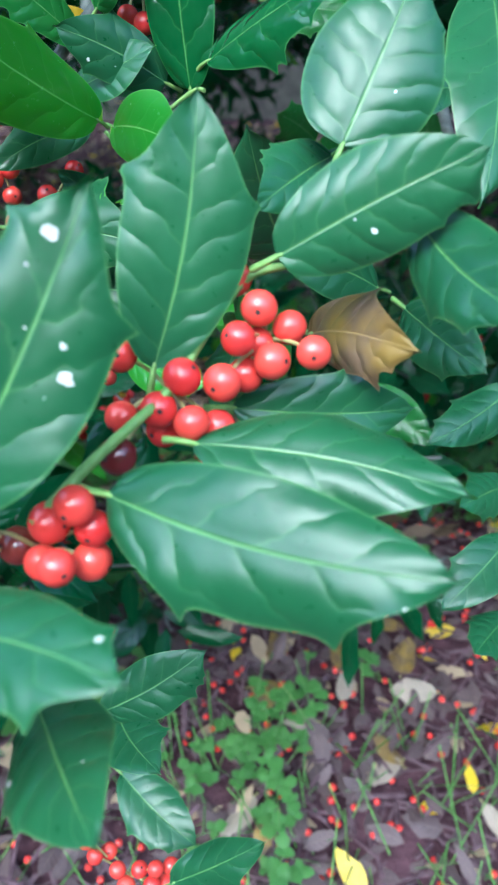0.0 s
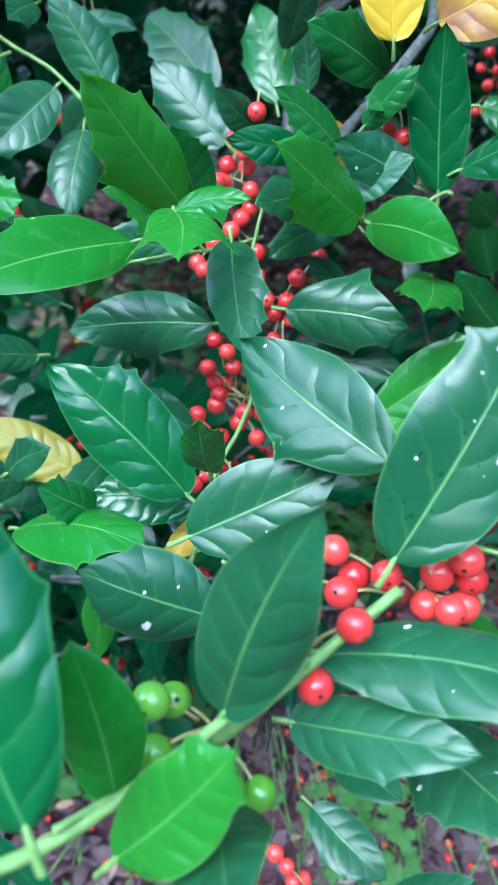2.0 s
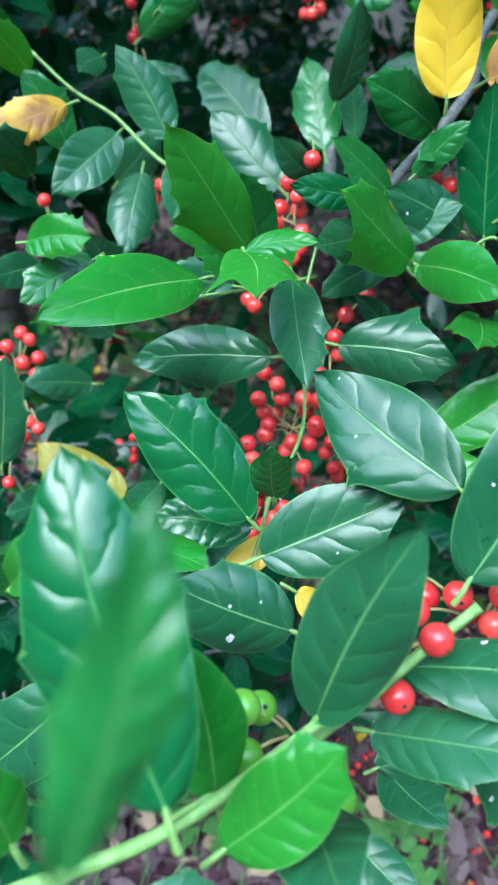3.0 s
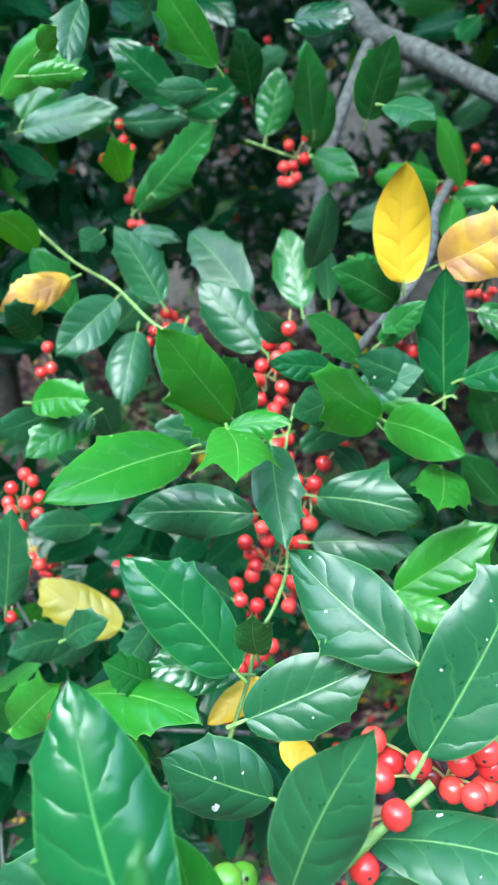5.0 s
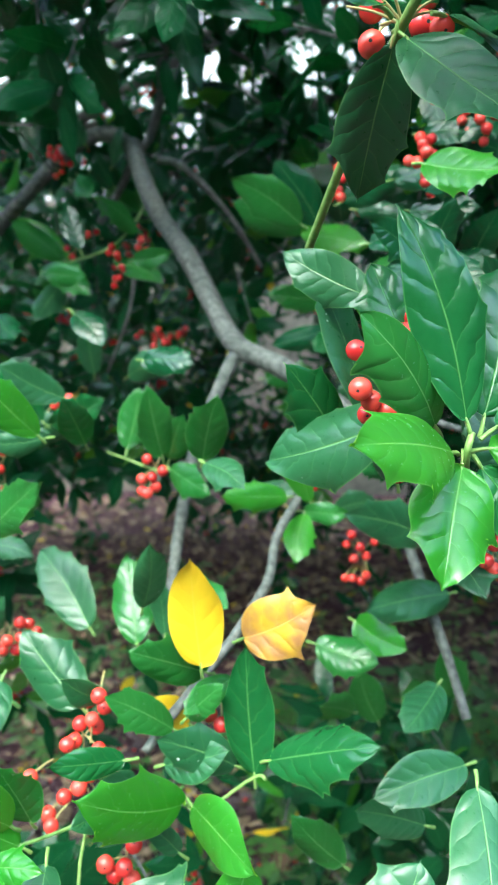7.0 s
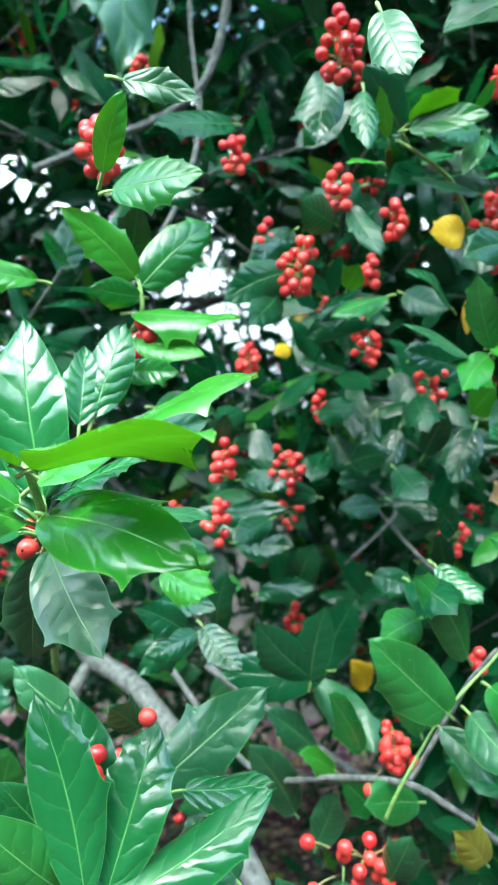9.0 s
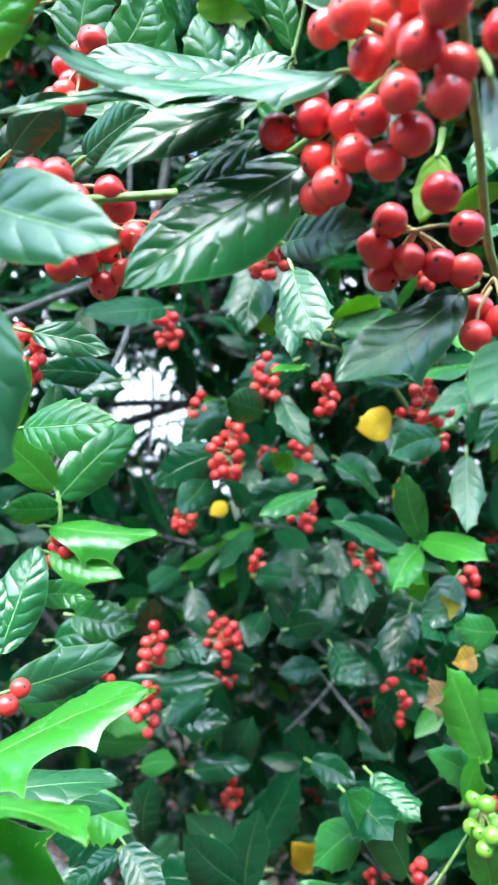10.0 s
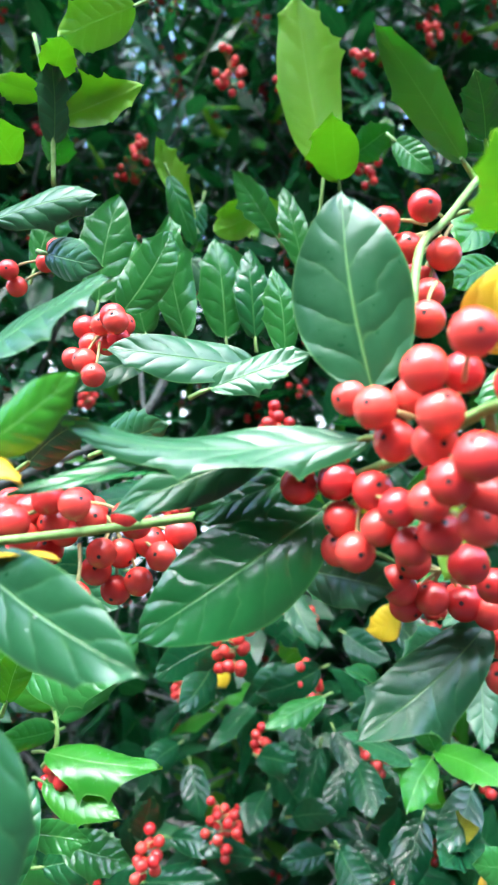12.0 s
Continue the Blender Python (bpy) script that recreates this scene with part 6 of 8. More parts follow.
cluster(b, (0.2088, 0.0573, 1.3854), [((0.2025, 0.0184, 1.3895), "R"), ((0.1970, 0.0350, 1.3905), "R"), ((0.2070, 0.0395, 1.3925), "R"), ((0.2003, 0.0379, 1.3817), "R"), ((0.2036, 0.0275, 1.3668), "R"), ((0.2007, 0.0370, 1.3651), "R"), ((0.2014, 0.0478, 1.3788), "R"), ((0.1895, 0.0524, 1.3899), "R"), ((0.1859, 0.0652, 1.3992), "R"), ((0.1995, 0.0556, 1.3948), "R"), ((0.1955, 0.0602, 1.3847), "R")])
cluster(b, (0.1889, 0.0737, 1.3750), [((0.1827, 0.0778, 1.3893), "R"), ((0.1737, 0.0816, 1.3808), "R"), ((0.1830, 0.0753, 1.3799), "R"), ((0.1915, 0.0717, 1.3758), "R"), ((0.1948, 0.0601, 1.3674), "R"), ((0.1995, 0.0504, 1.3655), "R"), ((0.1846, 0.0807, 1.3711), "R"), ((0.1875, 0.0793, 1.3619), "R"), ((0.1848, 0.0893, 1.3655), "R"), ((0.1925, 0.0716, 1.3661), "R"), ((0.1991, 0.0671, 1.3601), "R"), ((0.2037, 0.0584, 1.3607), "R"), ((0.2077, 0.0435, 1.3582), "R")])
cluster(b, (0.2231, 0.0411, 1.3827), [((0.2256, 0.0268, 1.3910), "R"), ((0.2183, 0.0346, 1.3664), "R"), ((0.2278, 0.0435, 1.3672), "R"), ((0.2330, 0.0458, 1.3755), "R"), ((0.2178, 0.0360, 1.3879), "R")])

b = twig(tree, "twig", [(0.2154, 0.0491, 1.3884), (0.2261, 0.0744, 1.3732), (0.2388, 0.1044, 1.3512), (0.2592, 0.1156, 1.3491)], 0.0014, 0.0012, STEM)
leaf(b, "D", (0.2321, 0.1161, 1.3500), (0.1888, 0.1079, 1.3168), (-0.05, -0.95, 0.15), 0.0214)
leaf(b, "B", (0.2191, 0.0868, 1.3776), (0.2124, 0.0878, 1.3569), (0.20, 0.50, -0.60), 0.0105)
leaf(b, "M", (0.2986, 0.2154, 1.5005), (0.2800, 0.2212, 1.4647), (0.10, -0.90, 0.20), 0.0177)
leaf(b, "B", (0.2989, 0.2252, 1.4676), (0.2687, 0.2244, 1.4548), (0.10, 0.50, 0.70), 0.0126)
leaf(b, "M", (0.3088, 0.2477, 1.4612), (0.2815, 0.2464, 1.4501), (0.10, -0.80, 0.50), 0.0133)
leaf(b, "D", (0.2184, 0.0449, 1.3644), (0.2273, 0.0466, 1.3157), (0.21, -0.98, 0.00), 0.0188)
leaf(b, "D", (0.2418, 0.0830, 1.3202), (0.2134, 0.0649, 1.2945), (0.17, -0.89, 0.43), 0.0205)
cluster(b, (0.2155, 0.1011, 1.3628), [((0.2157, 0.0771, 1.3583), "R"), ((0.2031, 0.1048, 1.3603), "R"), ((0.2080, 0.1139, 1.3553), "R"), ((0.2135, 0.1056, 1.3556), "R"), ((0.2246, 0.1117, 1.3573), "R"), ((0.2301, 0.1053, 1.3517), "R"), ((0.2260, 0.0893, 1.3557), "R"), ((0.2094, 0.0411, 1.3636), "R")])
cluster(b, (0.2414, 0.1123, 1.3534), [((0.2371, 0.1183, 1.3453), "R"), ((0.2339, 0.1134, 1.3345), "R"), ((0.2426, 0.1131, 1.3390), "R"), ((0.2478, 0.1133, 1.3291), "R"), ((0.2048, 0.1061, 1.3583), "R"), ((0.2139, 0.1103, 1.3570), "R"), ((0.2074, 0.0991, 1.3647), "R"), ((0.2230, 0.1064, 1.3542), "R")])

b = twig(tree, "twig", [(0.1442, 0.1084, 1.3804), (0.1269, 0.1049, 1.3765), (0.1080, 0.1014, 1.3726), (0.0825, 0.0934, 1.3667)], 0.0016, 0.0013, STEM)
leaf(b, "D", (0.0920, 0.0780, 1.3573), (0.1385, 0.0537, 1.3282), (0.20, -0.95, -0.50), 0.0225)
leaf(b, "D", (0.0828, 0.0808, 1.4203), (0.1226, 0.0591, 1.4314), (0.10, -0.85, 0.30), 0.0240)
leaf(b, "B", (0.0946, 0.0590, 1.3800), (0.1227, 0.0371, 1.3897), (-0.42, -0.76, -0.50), 0.0140)
leaf(b, "Y", (0.0878, 0.0592, 1.3800), (0.1082, 0.0527, 1.3689), (0.20, -0.80, 0.50), 0.0100)
leaf(b, "Y", (0.0903, 0.0742, 1.3585), (0.1149, 0.0691, 1.3564), (0.10, -0.50, 0.80), 0.0080)
leaf(b, "D", (0.1630, 0.1342, 1.4480), (0.1079, 0.1241, 1.4482), (0.18, -0.98, 0.00), 0.0213)
leaf(b, "D", (0.1465, 0.1290, 1.4353), (0.1841, 0.1227, 1.4476), (-0.16, -0.99, -0.02), 0.0152)
leaf(b, "D", (0.0715, 0.0978, 1.4839), (0.1103, 0.0853, 1.4847), (-0.29, -0.93, -0.24), 0.0155)
leaf(b, "D", (0.0904, 0.1126, 1.3991), (0.1120, 0.0970, 1.4078), (-0.23, -0.70, -0.68), 0.0136)
leaf(b, "D", (0.1099, 0.1296, 1.4106), (0.1352, 0.1064, 1.4107), (-0.55, -0.60, -0.58), 0.0164)
leaf(b, "D", (0.0722, 0.2086, 1.3814), (0.1077, 0.2106, 1.3717), (-0.01, -0.97, -0.26), 0.0143)
leaf(b, "D", (0.1067, 0.0571, 1.3193), (0.1074, 0.0626, 1.2711), (0.57, -0.82, -0.09), 0.0184)
leaf(b, "D", (0.1889, 0.2089, 1.4122), (0.1987, 0.1970, 1.3701), (-0.42, -0.90, 0.15), 0.0209)
leaf(b, "D", (0.0888, 0.1056, 1.4761), (0.1134, 0.0894, 1.4580), (-0.69, -0.60, -0.40), 0.0146)
cluster(b, (0.1162, 0.1280, 1.3835), [((0.0933, 0.1128, 1.3831), "R"), ((0.0995, 0.1266, 1.3868), "R"), ((0.1093, 0.1278, 1.3883), "R"), ((0.0956, 0.1293, 1.3751), "R"), ((0.0819, 0.1254, 1.3824), "R"), ((0.1066, 0.1180, 1.3878), "R"), ((0.1120, 0.1283, 1.3685), "R"), ((0.1177, 0.1351, 1.3636), "R"), ((0.1149, 0.1195, 1.3717), "R"), ((0.1194, 0.1304, 1.3747), "R"), ((0.1257, 0.1294, 1.3652), "R"), ((0.1332, 0.1224, 1.3717), "R"), ((0.1389, 0.1252, 1.3801), "R"), ((0.1286, 0.1288, 1.3782), "R"), ((0.0852, 0.1176, 1.3874), "R"), ((0.1256, 0.1141, 1.3802), "R")])
cluster(b, (0.1089, 0.1140, 1.3869), [((0.0914, 0.1018, 1.3758), "R"), ((0.0928, 0.1168, 1.3851), "R"), ((0.1004, 0.1129, 1.3794), "R"), ((0.1095, 0.0995, 1.3808), "R"), ((0.1127, 0.1096, 1.3797), "R"), ((0.1006, 0.1038, 1.3839), "R"), ((0.0844, 0.1123, 1.3811), "R"), ((0.1017, 0.1231, 1.3795), "R"), ((0.1102, 0.1089, 1.3555), "R"), ((0.1239, 0.1056, 1.3793), "R"), ((0.0921, 0.1118, 1.3743), "R")])

b = twig(tree, "twig", [(0.2087, 0.2262, 1.6442), (0.2041, 0.2445, 1.6034), (0.1910, 0.2644, 1.5595)], 0.0012, 0.0010, STEM)
leaf(b, "F", (0.2305, 0.3858, 1.4669), (0.2005, 0.3573, 1.5023), (-0.04, -0.76, -0.65), 0.0290)
leaf(b, "F", (0.1786, 0.4223, 1.5440), (0.1698, 0.4072, 1.4709), (0.05, -0.98, 0.20), 0.0339)
leaf(b, "D", (0.3071, 0.4017, 1.3897), (0.2648, 0.3755, 1.3690), (0.56, -0.82, -0.10), 0.0269)
leaf(b, "M", (0.2312, 0.3668, 1.4577), (0.2806, 0.3458, 1.4529), (-0.40, -0.91, -0.08), 0.0205)
leaf(b, "Y", (0.2795, 0.4186, 1.4108), (0.2449, 0.3864, 1.3925), (0.72, -0.68, -0.17), 0.0247)
leaf(b, "B", (0.2087, 0.2269, 1.6427), (0.1898, 0.1808, 1.7377), (-0.27, 0.89, 0.38), 0.0408)
leaf(b, "B", (0.2174, 0.2302, 1.6349), (0.2067, 0.1771, 1.6306), (-0.03, -0.07, 1.00), 0.0282)
leaf(b, "M", (0.1818, 0.2697, 1.6241), (0.1519, 0.2446, 1.6565), (0.16, -0.85, -0.51), 0.0193)
leaf(b, "B", (0.1190, 0.2622, 1.6440), (0.1030, 0.2370, 1.6760), (-0.40, 0.81, 0.43), 0.0166)
leaf(b, "B", (0.1885, 0.3022, 1.6773), (0.1402, 0.2889, 1.6590), (-0.41, 0.70, 0.58), 0.0233)
leaf(b, "M", (0.2289, 0.2475, 1.6713), (0.2504, 0.2124, 1.6630), (-0.62, -0.20, -0.76), 0.0206)
leaf(b, "M", (0.2469, 0.2044, 1.6406), (0.2672, 0.2041, 1.6150), (-0.53, -0.74, -0.41), 0.0157)
leaf(b, "F", (0.2705, 0.4283, 1.4112), (0.2948, 0.4027, 1.3703), (-0.55, -0.81, 0.18), 0.0288)
leaf(b, "B", (0.2681, 0.3969, 1.4897), (0.2298, 0.3685, 1.4627), (0.68, -0.68, -0.25), 0.0231)
leaf(b, "D", (0.2885, 0.3999, 1.4777), (0.2451, 0.3705, 1.4551), (0.53, -0.84, 0.08), 0.0217)
leaf(b, "M", (0.1673, 0.2944, 1.5824), (0.1412, 0.2789, 1.6274), (-0.13, -0.91, -0.39), 0.0214)
leaf(b, "B", (0.1264, 0.2749, 1.6396), (0.1070, 0.2418, 1.6721), (-0.65, 0.69, 0.32), 0.0191)
leaf(b, "B", (0.1705, 0.2710, 1.6463), (0.1409, 0.2592, 1.6183), (-0.61, 0.71, 0.35), 0.0209)
leaf(b, "M", (0.1668, 0.2686, 1.6532), (0.1531, 0.2554, 1.6605), (0.15, -0.59, -0.79), 0.0099)
leaf(b, "D", (0.1216, 0.3263, 1.6495), (0.1484, 0.3381, 1.6149), (-0.13, -0.91, -0.40), 0.0198)
leaf(b, "G", (0.1311, 0.2945, 1.6757), (0.1235, 0.3055, 1.6462), (0.18, -0.91, -0.38), 0.0152)
leaf(b, "D", (0.1060, 0.2789, 1.5406), (0.0603, 0.2707, 1.5074), (0.28, -0.95, -0.15), 0.0217)
bunch(b, (0.3029, 0.4183, 1.4103), 0.0227, 28)
bunch(b, (0.1864, 0.3735, 1.5256), 0.0199, 25)
bunch(b, (0.3134, 0.4227, 1.5305), 0.0087, 8)

b = twig(tree, "twig", [(0.0627, 0.1801, 1.5781), (0.0607, 0.1650, 1.6120), (0.0516, 0.1489, 1.6486)], 0.0012, 0.0010, STEM)
leaf(b, "M", (0.0829, 0.2167, 1.5327), (0.0914, 0.2040, 1.5968), (0.30, -0.93, -0.22), 0.0275)
leaf(b, "M", (0.1282, 0.2437, 1.5291), (0.1168, 0.2234, 1.5998), (-0.15, -0.95, 0.02), 0.0229)
leaf(b, "M", (0.1502, 0.2603, 1.5399), (0.1424, 0.2440, 1.6015), (0.10, -0.95, 0.12), 0.0260)
leaf(b, "G", (0.1675, 0.2598, 1.5400), (0.1630, 0.2462, 1.5953), (-0.15, -0.95, -0.05), 0.0200)
leaf(b, "M", (0.1826, 0.2302, 1.5074), (0.1754, 0.2176, 1.5606), (0.10, -0.95, 0.02), 0.0187)
leaf(b, "M", (0.1041, 0.2518, 1.5367), (0.0960, 0.2378, 1.5931), (-0.15, -0.95, 0.12), 0.0273)
leaf(b, "M", (0.0420, 0.2303, 1.5635), (0.0554, 0.2193, 1.6121), (0.10, -0.95, -0.05), 0.0191)
leaf(b, "G", (0.1369, 0.2140, 1.4970), (0.0804, 0.2200, 1.5110), (-0.15, -0.95, 0.02), 0.0189)
leaf(b, "M", (0.1117, 0.2523, 1.6582), (0.1282, 0.2792, 1.6214), (0.10, -0.95, 0.12), 0.0168)
leaf(b, "M", (0.1982, 0.2591, 1.5892), (0.1842, 0.2458, 1.6444), (-0.15, -0.95, -0.05), 0.0175)
leaf(b, "M", (0.0961, 0.2178, 1.5285), (0.1209, 0.2100, 1.5776), (0.36, -0.88, -0.32), 0.0255)
leaf(b, "D", (0.0624, 0.1714, 1.5977), (0.0631, 0.1462, 1.6289), (0.24, -0.75, -0.61), 0.0164)
leaf(b, "B", (0.0605, 0.1580, 1.6277), (0.0734, 0.1281, 1.6209), (0.13, -0.17, 0.98), 0.0160)
leaf(b, "B", (0.0577, 0.1616, 1.6199), (0.0390, 0.1440, 1.6097), (-0.68, 0.35, 0.64), 0.0135)
leaf(b, "B", (0.0665, 0.1660, 1.6095), (0.1105, 0.1434, 1.6075), (0.40, 0.73, 0.56), 0.0188)
leaf(b, "B", (0.1029, 0.1418, 1.6619), (0.0684, 0.1356, 1.6270), (-0.62, 0.59, 0.51), 0.0243)
leaf(b, "B", (0.0439, 0.1759, 1.5884), (0.0420, 0.1351, 1.5737), (-0.61, -0.24, 0.76), 0.0209)
leaf(b, "M", (0.0529, 0.1990, 1.6121), (0.0697, 0.1675, 1.6034), (-0.30, 0.10, -0.95), 0.0173)
leaf(b, "M", (0.0842, 0.2380, 1.6145), (0.0755, 0.2301, 1.5779), (0.55, -0.83, 0.05), 0.0186)
cluster(b, (0.1000, 0.1551, 1.4752), [((0.0902, 0.1653, 1.4845), "R"), ((0.1008, 0.1498, 1.4759), "R"), ((0.1094, 0.1350, 1.4676), "R"), ((0.1092, 0.1547, 1.4793), "R"), ((0.0937, 0.1641, 1.4752), "R"), ((0.1020, 0.1592, 1.4723), "R"), ((0.1082, 0.1500, 1.4694), "R"), ((0.0861, 0.1686, 1.4707), "R"), ((0.0942, 0.1556, 1.4618), "R"), ((0.0991, 0.1520, 1.4533), "R"), ((0.1067, 0.1418, 1.4747), "R")])
cluster(b, (0.0815, 0.1826, 1.5413), [((0.0473, 0.1800, 1.5256), "R"), ((0.0491, 0.1896, 1.5229), "R"), ((0.0700, 0.1753, 1.5351), "R"), ((0.0639, 0.1824, 1.5322), "R")])

b = twig(tree, "branch", [(0.0367, 0.6263, 1.0707), (0.0835, 0.5949, 1.0217), (0.1302, 0.5383, 0.9975), (0.1863, 0.4969, 1.0086), (0.2282, 0.4445, 1.0201), (0.2551, 0.4319, 1.0088), (0.2839, 0.4312, 0.9896), (0.3267, 0.4280, 0.9582)], .0028, .0022, BARK)
leaf(b, "M", (0.0026, 0.6827, 1.1838), (-0.0654, 0.6473, 1.2206), (0.25, -0.89, -0.39), 0.0378)
leaf(b, "F", (0.0186, 0.6838, 1.1853), (-0.0248, 0.6718, 1.2429), (-0.05, -0.97, -0.24), 0.0358)
leaf(b, "M", (0.2407, 0.4708, 1.0002), (0.1974, 0.4384, 1.0073), (0.61, -0.78, 0.15), 0.0290)
leaf(b, "D", (0.1837, 0.4403, 0.9605), (0.1781, 0.4258, 0.8967), (-0.18, -0.96, 0.23), 0.0284)
leaf(b, "F", (0.0930, 0.5057, 1.1110), (0.1039, 0.4679, 1.1618), (-0.48, -0.75, -0.45), 0.0244)
leaf(b, "F", (0.1666, 0.5163, 1.0738), (0.1797, 0.4956, 1.1365), (-0.14, -0.95, -0.28), 0.0281)
leaf(b, "F", (0.1667, 0.5155, 1.0783), (0.1230, 0.4742, 1.1249), (0.44, -0.84, -0.33), 0.0318)
leaf(b, "YG", (0.2699, 0.4107, 0.9836), (0.2414, 0.3726, 1.0156), (0.53, -0.74, -0.41), 0.0230)
leaf(b, "F", (0.0400, 0.6579, 1.1998), (0.0965, 0.6450, 1.2225), (-0.12, -0.96, -0.25), 0.0290)
cluster(b, (0.1990, 0.4484, 0.9717), [((0.2022, 0.4448, 0.9841), "R"), ((0.1847, 0.4340, 0.9827), "R"), ((0.2156, 0.4454, 0.9767), "R"), ((0.2185, 0.4374, 0.9819), "R"), ((0.2018, 0.4406, 0.9740), "R"), ((0.1942, 0.4357, 0.9678), "R"), ((0.2088, 0.4339, 0.9723), "R"), ((0.2076, 0.4454, 0.9623), "R"), ((0.2210, 0.4449, 0.9677), "R"), ((0.2131, 0.4370, 0.9613), "R"), ((0.1937, 0.4429, 0.9563), "R"), ((0.1601, 0.4333, 0.9859), "R"), ((0.1846, 0.4439, 0.9745), "R"), ((0.1638, 0.4351, 0.9561), "R")])
bunch(b, (0.0899, 0.5278, 1.1992), 0.0160, 11)

b = twig(tree, "branch", [(0.2301, 0.4443, 1.0213), (0.2475, 0.4402, 1.0498), (0.2679, 0.4238, 1.0894), (0.2844, 0.4100, 1.1129)], .002, .0016, BARK)
leaf(b, "M", (0.2442, 0.4578, 1.1284), (0.2081, 0.4185, 1.1156), (0.62, -0.69, 0.37), 0.0292)
leaf(b, "M", (0.2738, 0.4457, 1.1026), (0.2293, 0.4018, 1.1608), (0.55, -0.81, -0.19), 0.0325)
leaf(b, "F", (0.2326, 0.4338, 1.1557), (0.2548, 0.3889, 1.1353), (-0.56, -0.56, 0.62), 0.0287)
leaf(b, "G", (0.2511, 0.4301, 1.1660), (0.2765, 0.4067, 1.1417), (-0.39, -0.83, 0.39), 0.0207)
leaf(b, "D", (0.2467, 0.4171, 1.0620), (0.2771, 0.4027, 1.0321), (-0.23, -0.95, 0.23), 0.0209)
leaf(b, "F", (0.2845, 0.4914, 1.1159), (0.2563, 0.4578, 1.1590), (0.23, -0.83, -0.50), 0.0234)
bunch(b, (0.2864, 0.4675, 1.0988), 0.0079, 8)

b = twig(tree, "branch", [(0.0945, 0.5694, 1.7819), (0.0837, 0.5809, 1.7122), (0.0646, 0.5798, 1.6531), (0.0267, 0.5742, 1.6151), (-0.0312, 0.5573, 1.5774), (-0.0910, 0.5405, 1.5385)], .005, .0035, BARK)
bunch(b, (0.0036, 0.5588, 1.6561), 0.0100, 10)
bunch(b, (0.2973, 0.4699, 2.0547), 0.0159, 10)
bunch(b, (0.3056, 0.5216, 1.9381), 0.0191, 12)
bunch(b, (0.4066, 0.5252, 2.1780), 0.0157, 10)

b = twig(tree, "branch", [(0.0611, 0.5806, 1.6474), (0.0632, 0.5693, 1.5921), (0.0533, 0.5584, 1.5311), (0.0283, 0.5385, 1.4580), (0.0013, 0.5270, 1.3963)], .003, .0025, BARK)
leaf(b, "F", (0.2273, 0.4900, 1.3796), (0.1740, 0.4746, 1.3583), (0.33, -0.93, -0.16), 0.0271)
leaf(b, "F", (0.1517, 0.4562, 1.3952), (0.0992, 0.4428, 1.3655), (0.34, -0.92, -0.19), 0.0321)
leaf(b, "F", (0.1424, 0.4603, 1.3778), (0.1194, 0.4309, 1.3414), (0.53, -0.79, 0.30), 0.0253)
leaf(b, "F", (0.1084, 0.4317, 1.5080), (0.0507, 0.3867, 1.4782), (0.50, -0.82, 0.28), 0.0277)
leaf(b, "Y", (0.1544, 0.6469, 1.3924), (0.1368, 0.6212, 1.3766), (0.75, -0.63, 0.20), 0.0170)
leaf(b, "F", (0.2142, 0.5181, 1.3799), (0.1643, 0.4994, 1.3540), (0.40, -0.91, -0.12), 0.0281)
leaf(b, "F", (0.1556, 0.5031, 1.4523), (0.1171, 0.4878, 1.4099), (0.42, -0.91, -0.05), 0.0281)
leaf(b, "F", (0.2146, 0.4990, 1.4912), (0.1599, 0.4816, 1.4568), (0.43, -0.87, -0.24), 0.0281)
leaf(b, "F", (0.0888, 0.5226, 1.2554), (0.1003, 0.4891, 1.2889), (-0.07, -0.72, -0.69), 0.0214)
bunch(b, (0.1094, 0.6504, 1.3804), 0.0145, 15)
bunch(b, (0.2408, 0.4938, 1.4553), 0.0133, 11)
bunch(b, (0.2206, 0.5033, 1.4150), 0.0105, 8)
bunch(b, (0.1043, 0.4835, 1.5129), 0.0143, 15)
bunch(b, (0.1303, 0.4982, 1.4454), 0.0105, 6)
bunch(b, (0.2103, 0.4938, 1.3728), 0.0122, 11)

b = twig(tree, "branch", [(0.0466, 0.5943, 1.8074), (0.0507, 0.5887, 1.7197), (0.0599, 0.5806, 1.6473)], .003, .002, BARK)
bunch(b, (0.1438, 0.4803, 2.0391), 0.0254, 15)
bunch(b, (0.2124, 0.5555, 2.1201), 0.0157, 9)
bunch(b, (0.0436, 0.5188, 1.9581), 0.0159, 9)

b = twig(tree, "branch", [(0.2099, 0.6799, 1.1671), (0.2512, 0.6752, 1.2050), (0.2664, 0.6930, 1.2270), (0.2477, 0.7292, 1.2553)], .0012, .0025, BARK)
leaf(b, "Y", (0.2330, 0.7012, 1.0402), (0.2133, 0.6635, 1.0737), (0.36, -0.72, -0.60), 0.0275)
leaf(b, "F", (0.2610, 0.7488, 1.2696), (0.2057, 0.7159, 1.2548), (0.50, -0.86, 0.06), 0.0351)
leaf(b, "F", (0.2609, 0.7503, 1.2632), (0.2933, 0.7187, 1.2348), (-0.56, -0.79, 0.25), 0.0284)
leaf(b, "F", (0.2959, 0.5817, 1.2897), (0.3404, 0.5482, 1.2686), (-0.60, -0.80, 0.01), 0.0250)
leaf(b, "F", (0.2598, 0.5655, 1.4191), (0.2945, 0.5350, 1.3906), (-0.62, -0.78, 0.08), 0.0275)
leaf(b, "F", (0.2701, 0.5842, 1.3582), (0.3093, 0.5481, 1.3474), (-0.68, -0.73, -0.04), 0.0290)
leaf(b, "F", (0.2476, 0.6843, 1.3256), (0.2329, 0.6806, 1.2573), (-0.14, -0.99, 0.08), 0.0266)
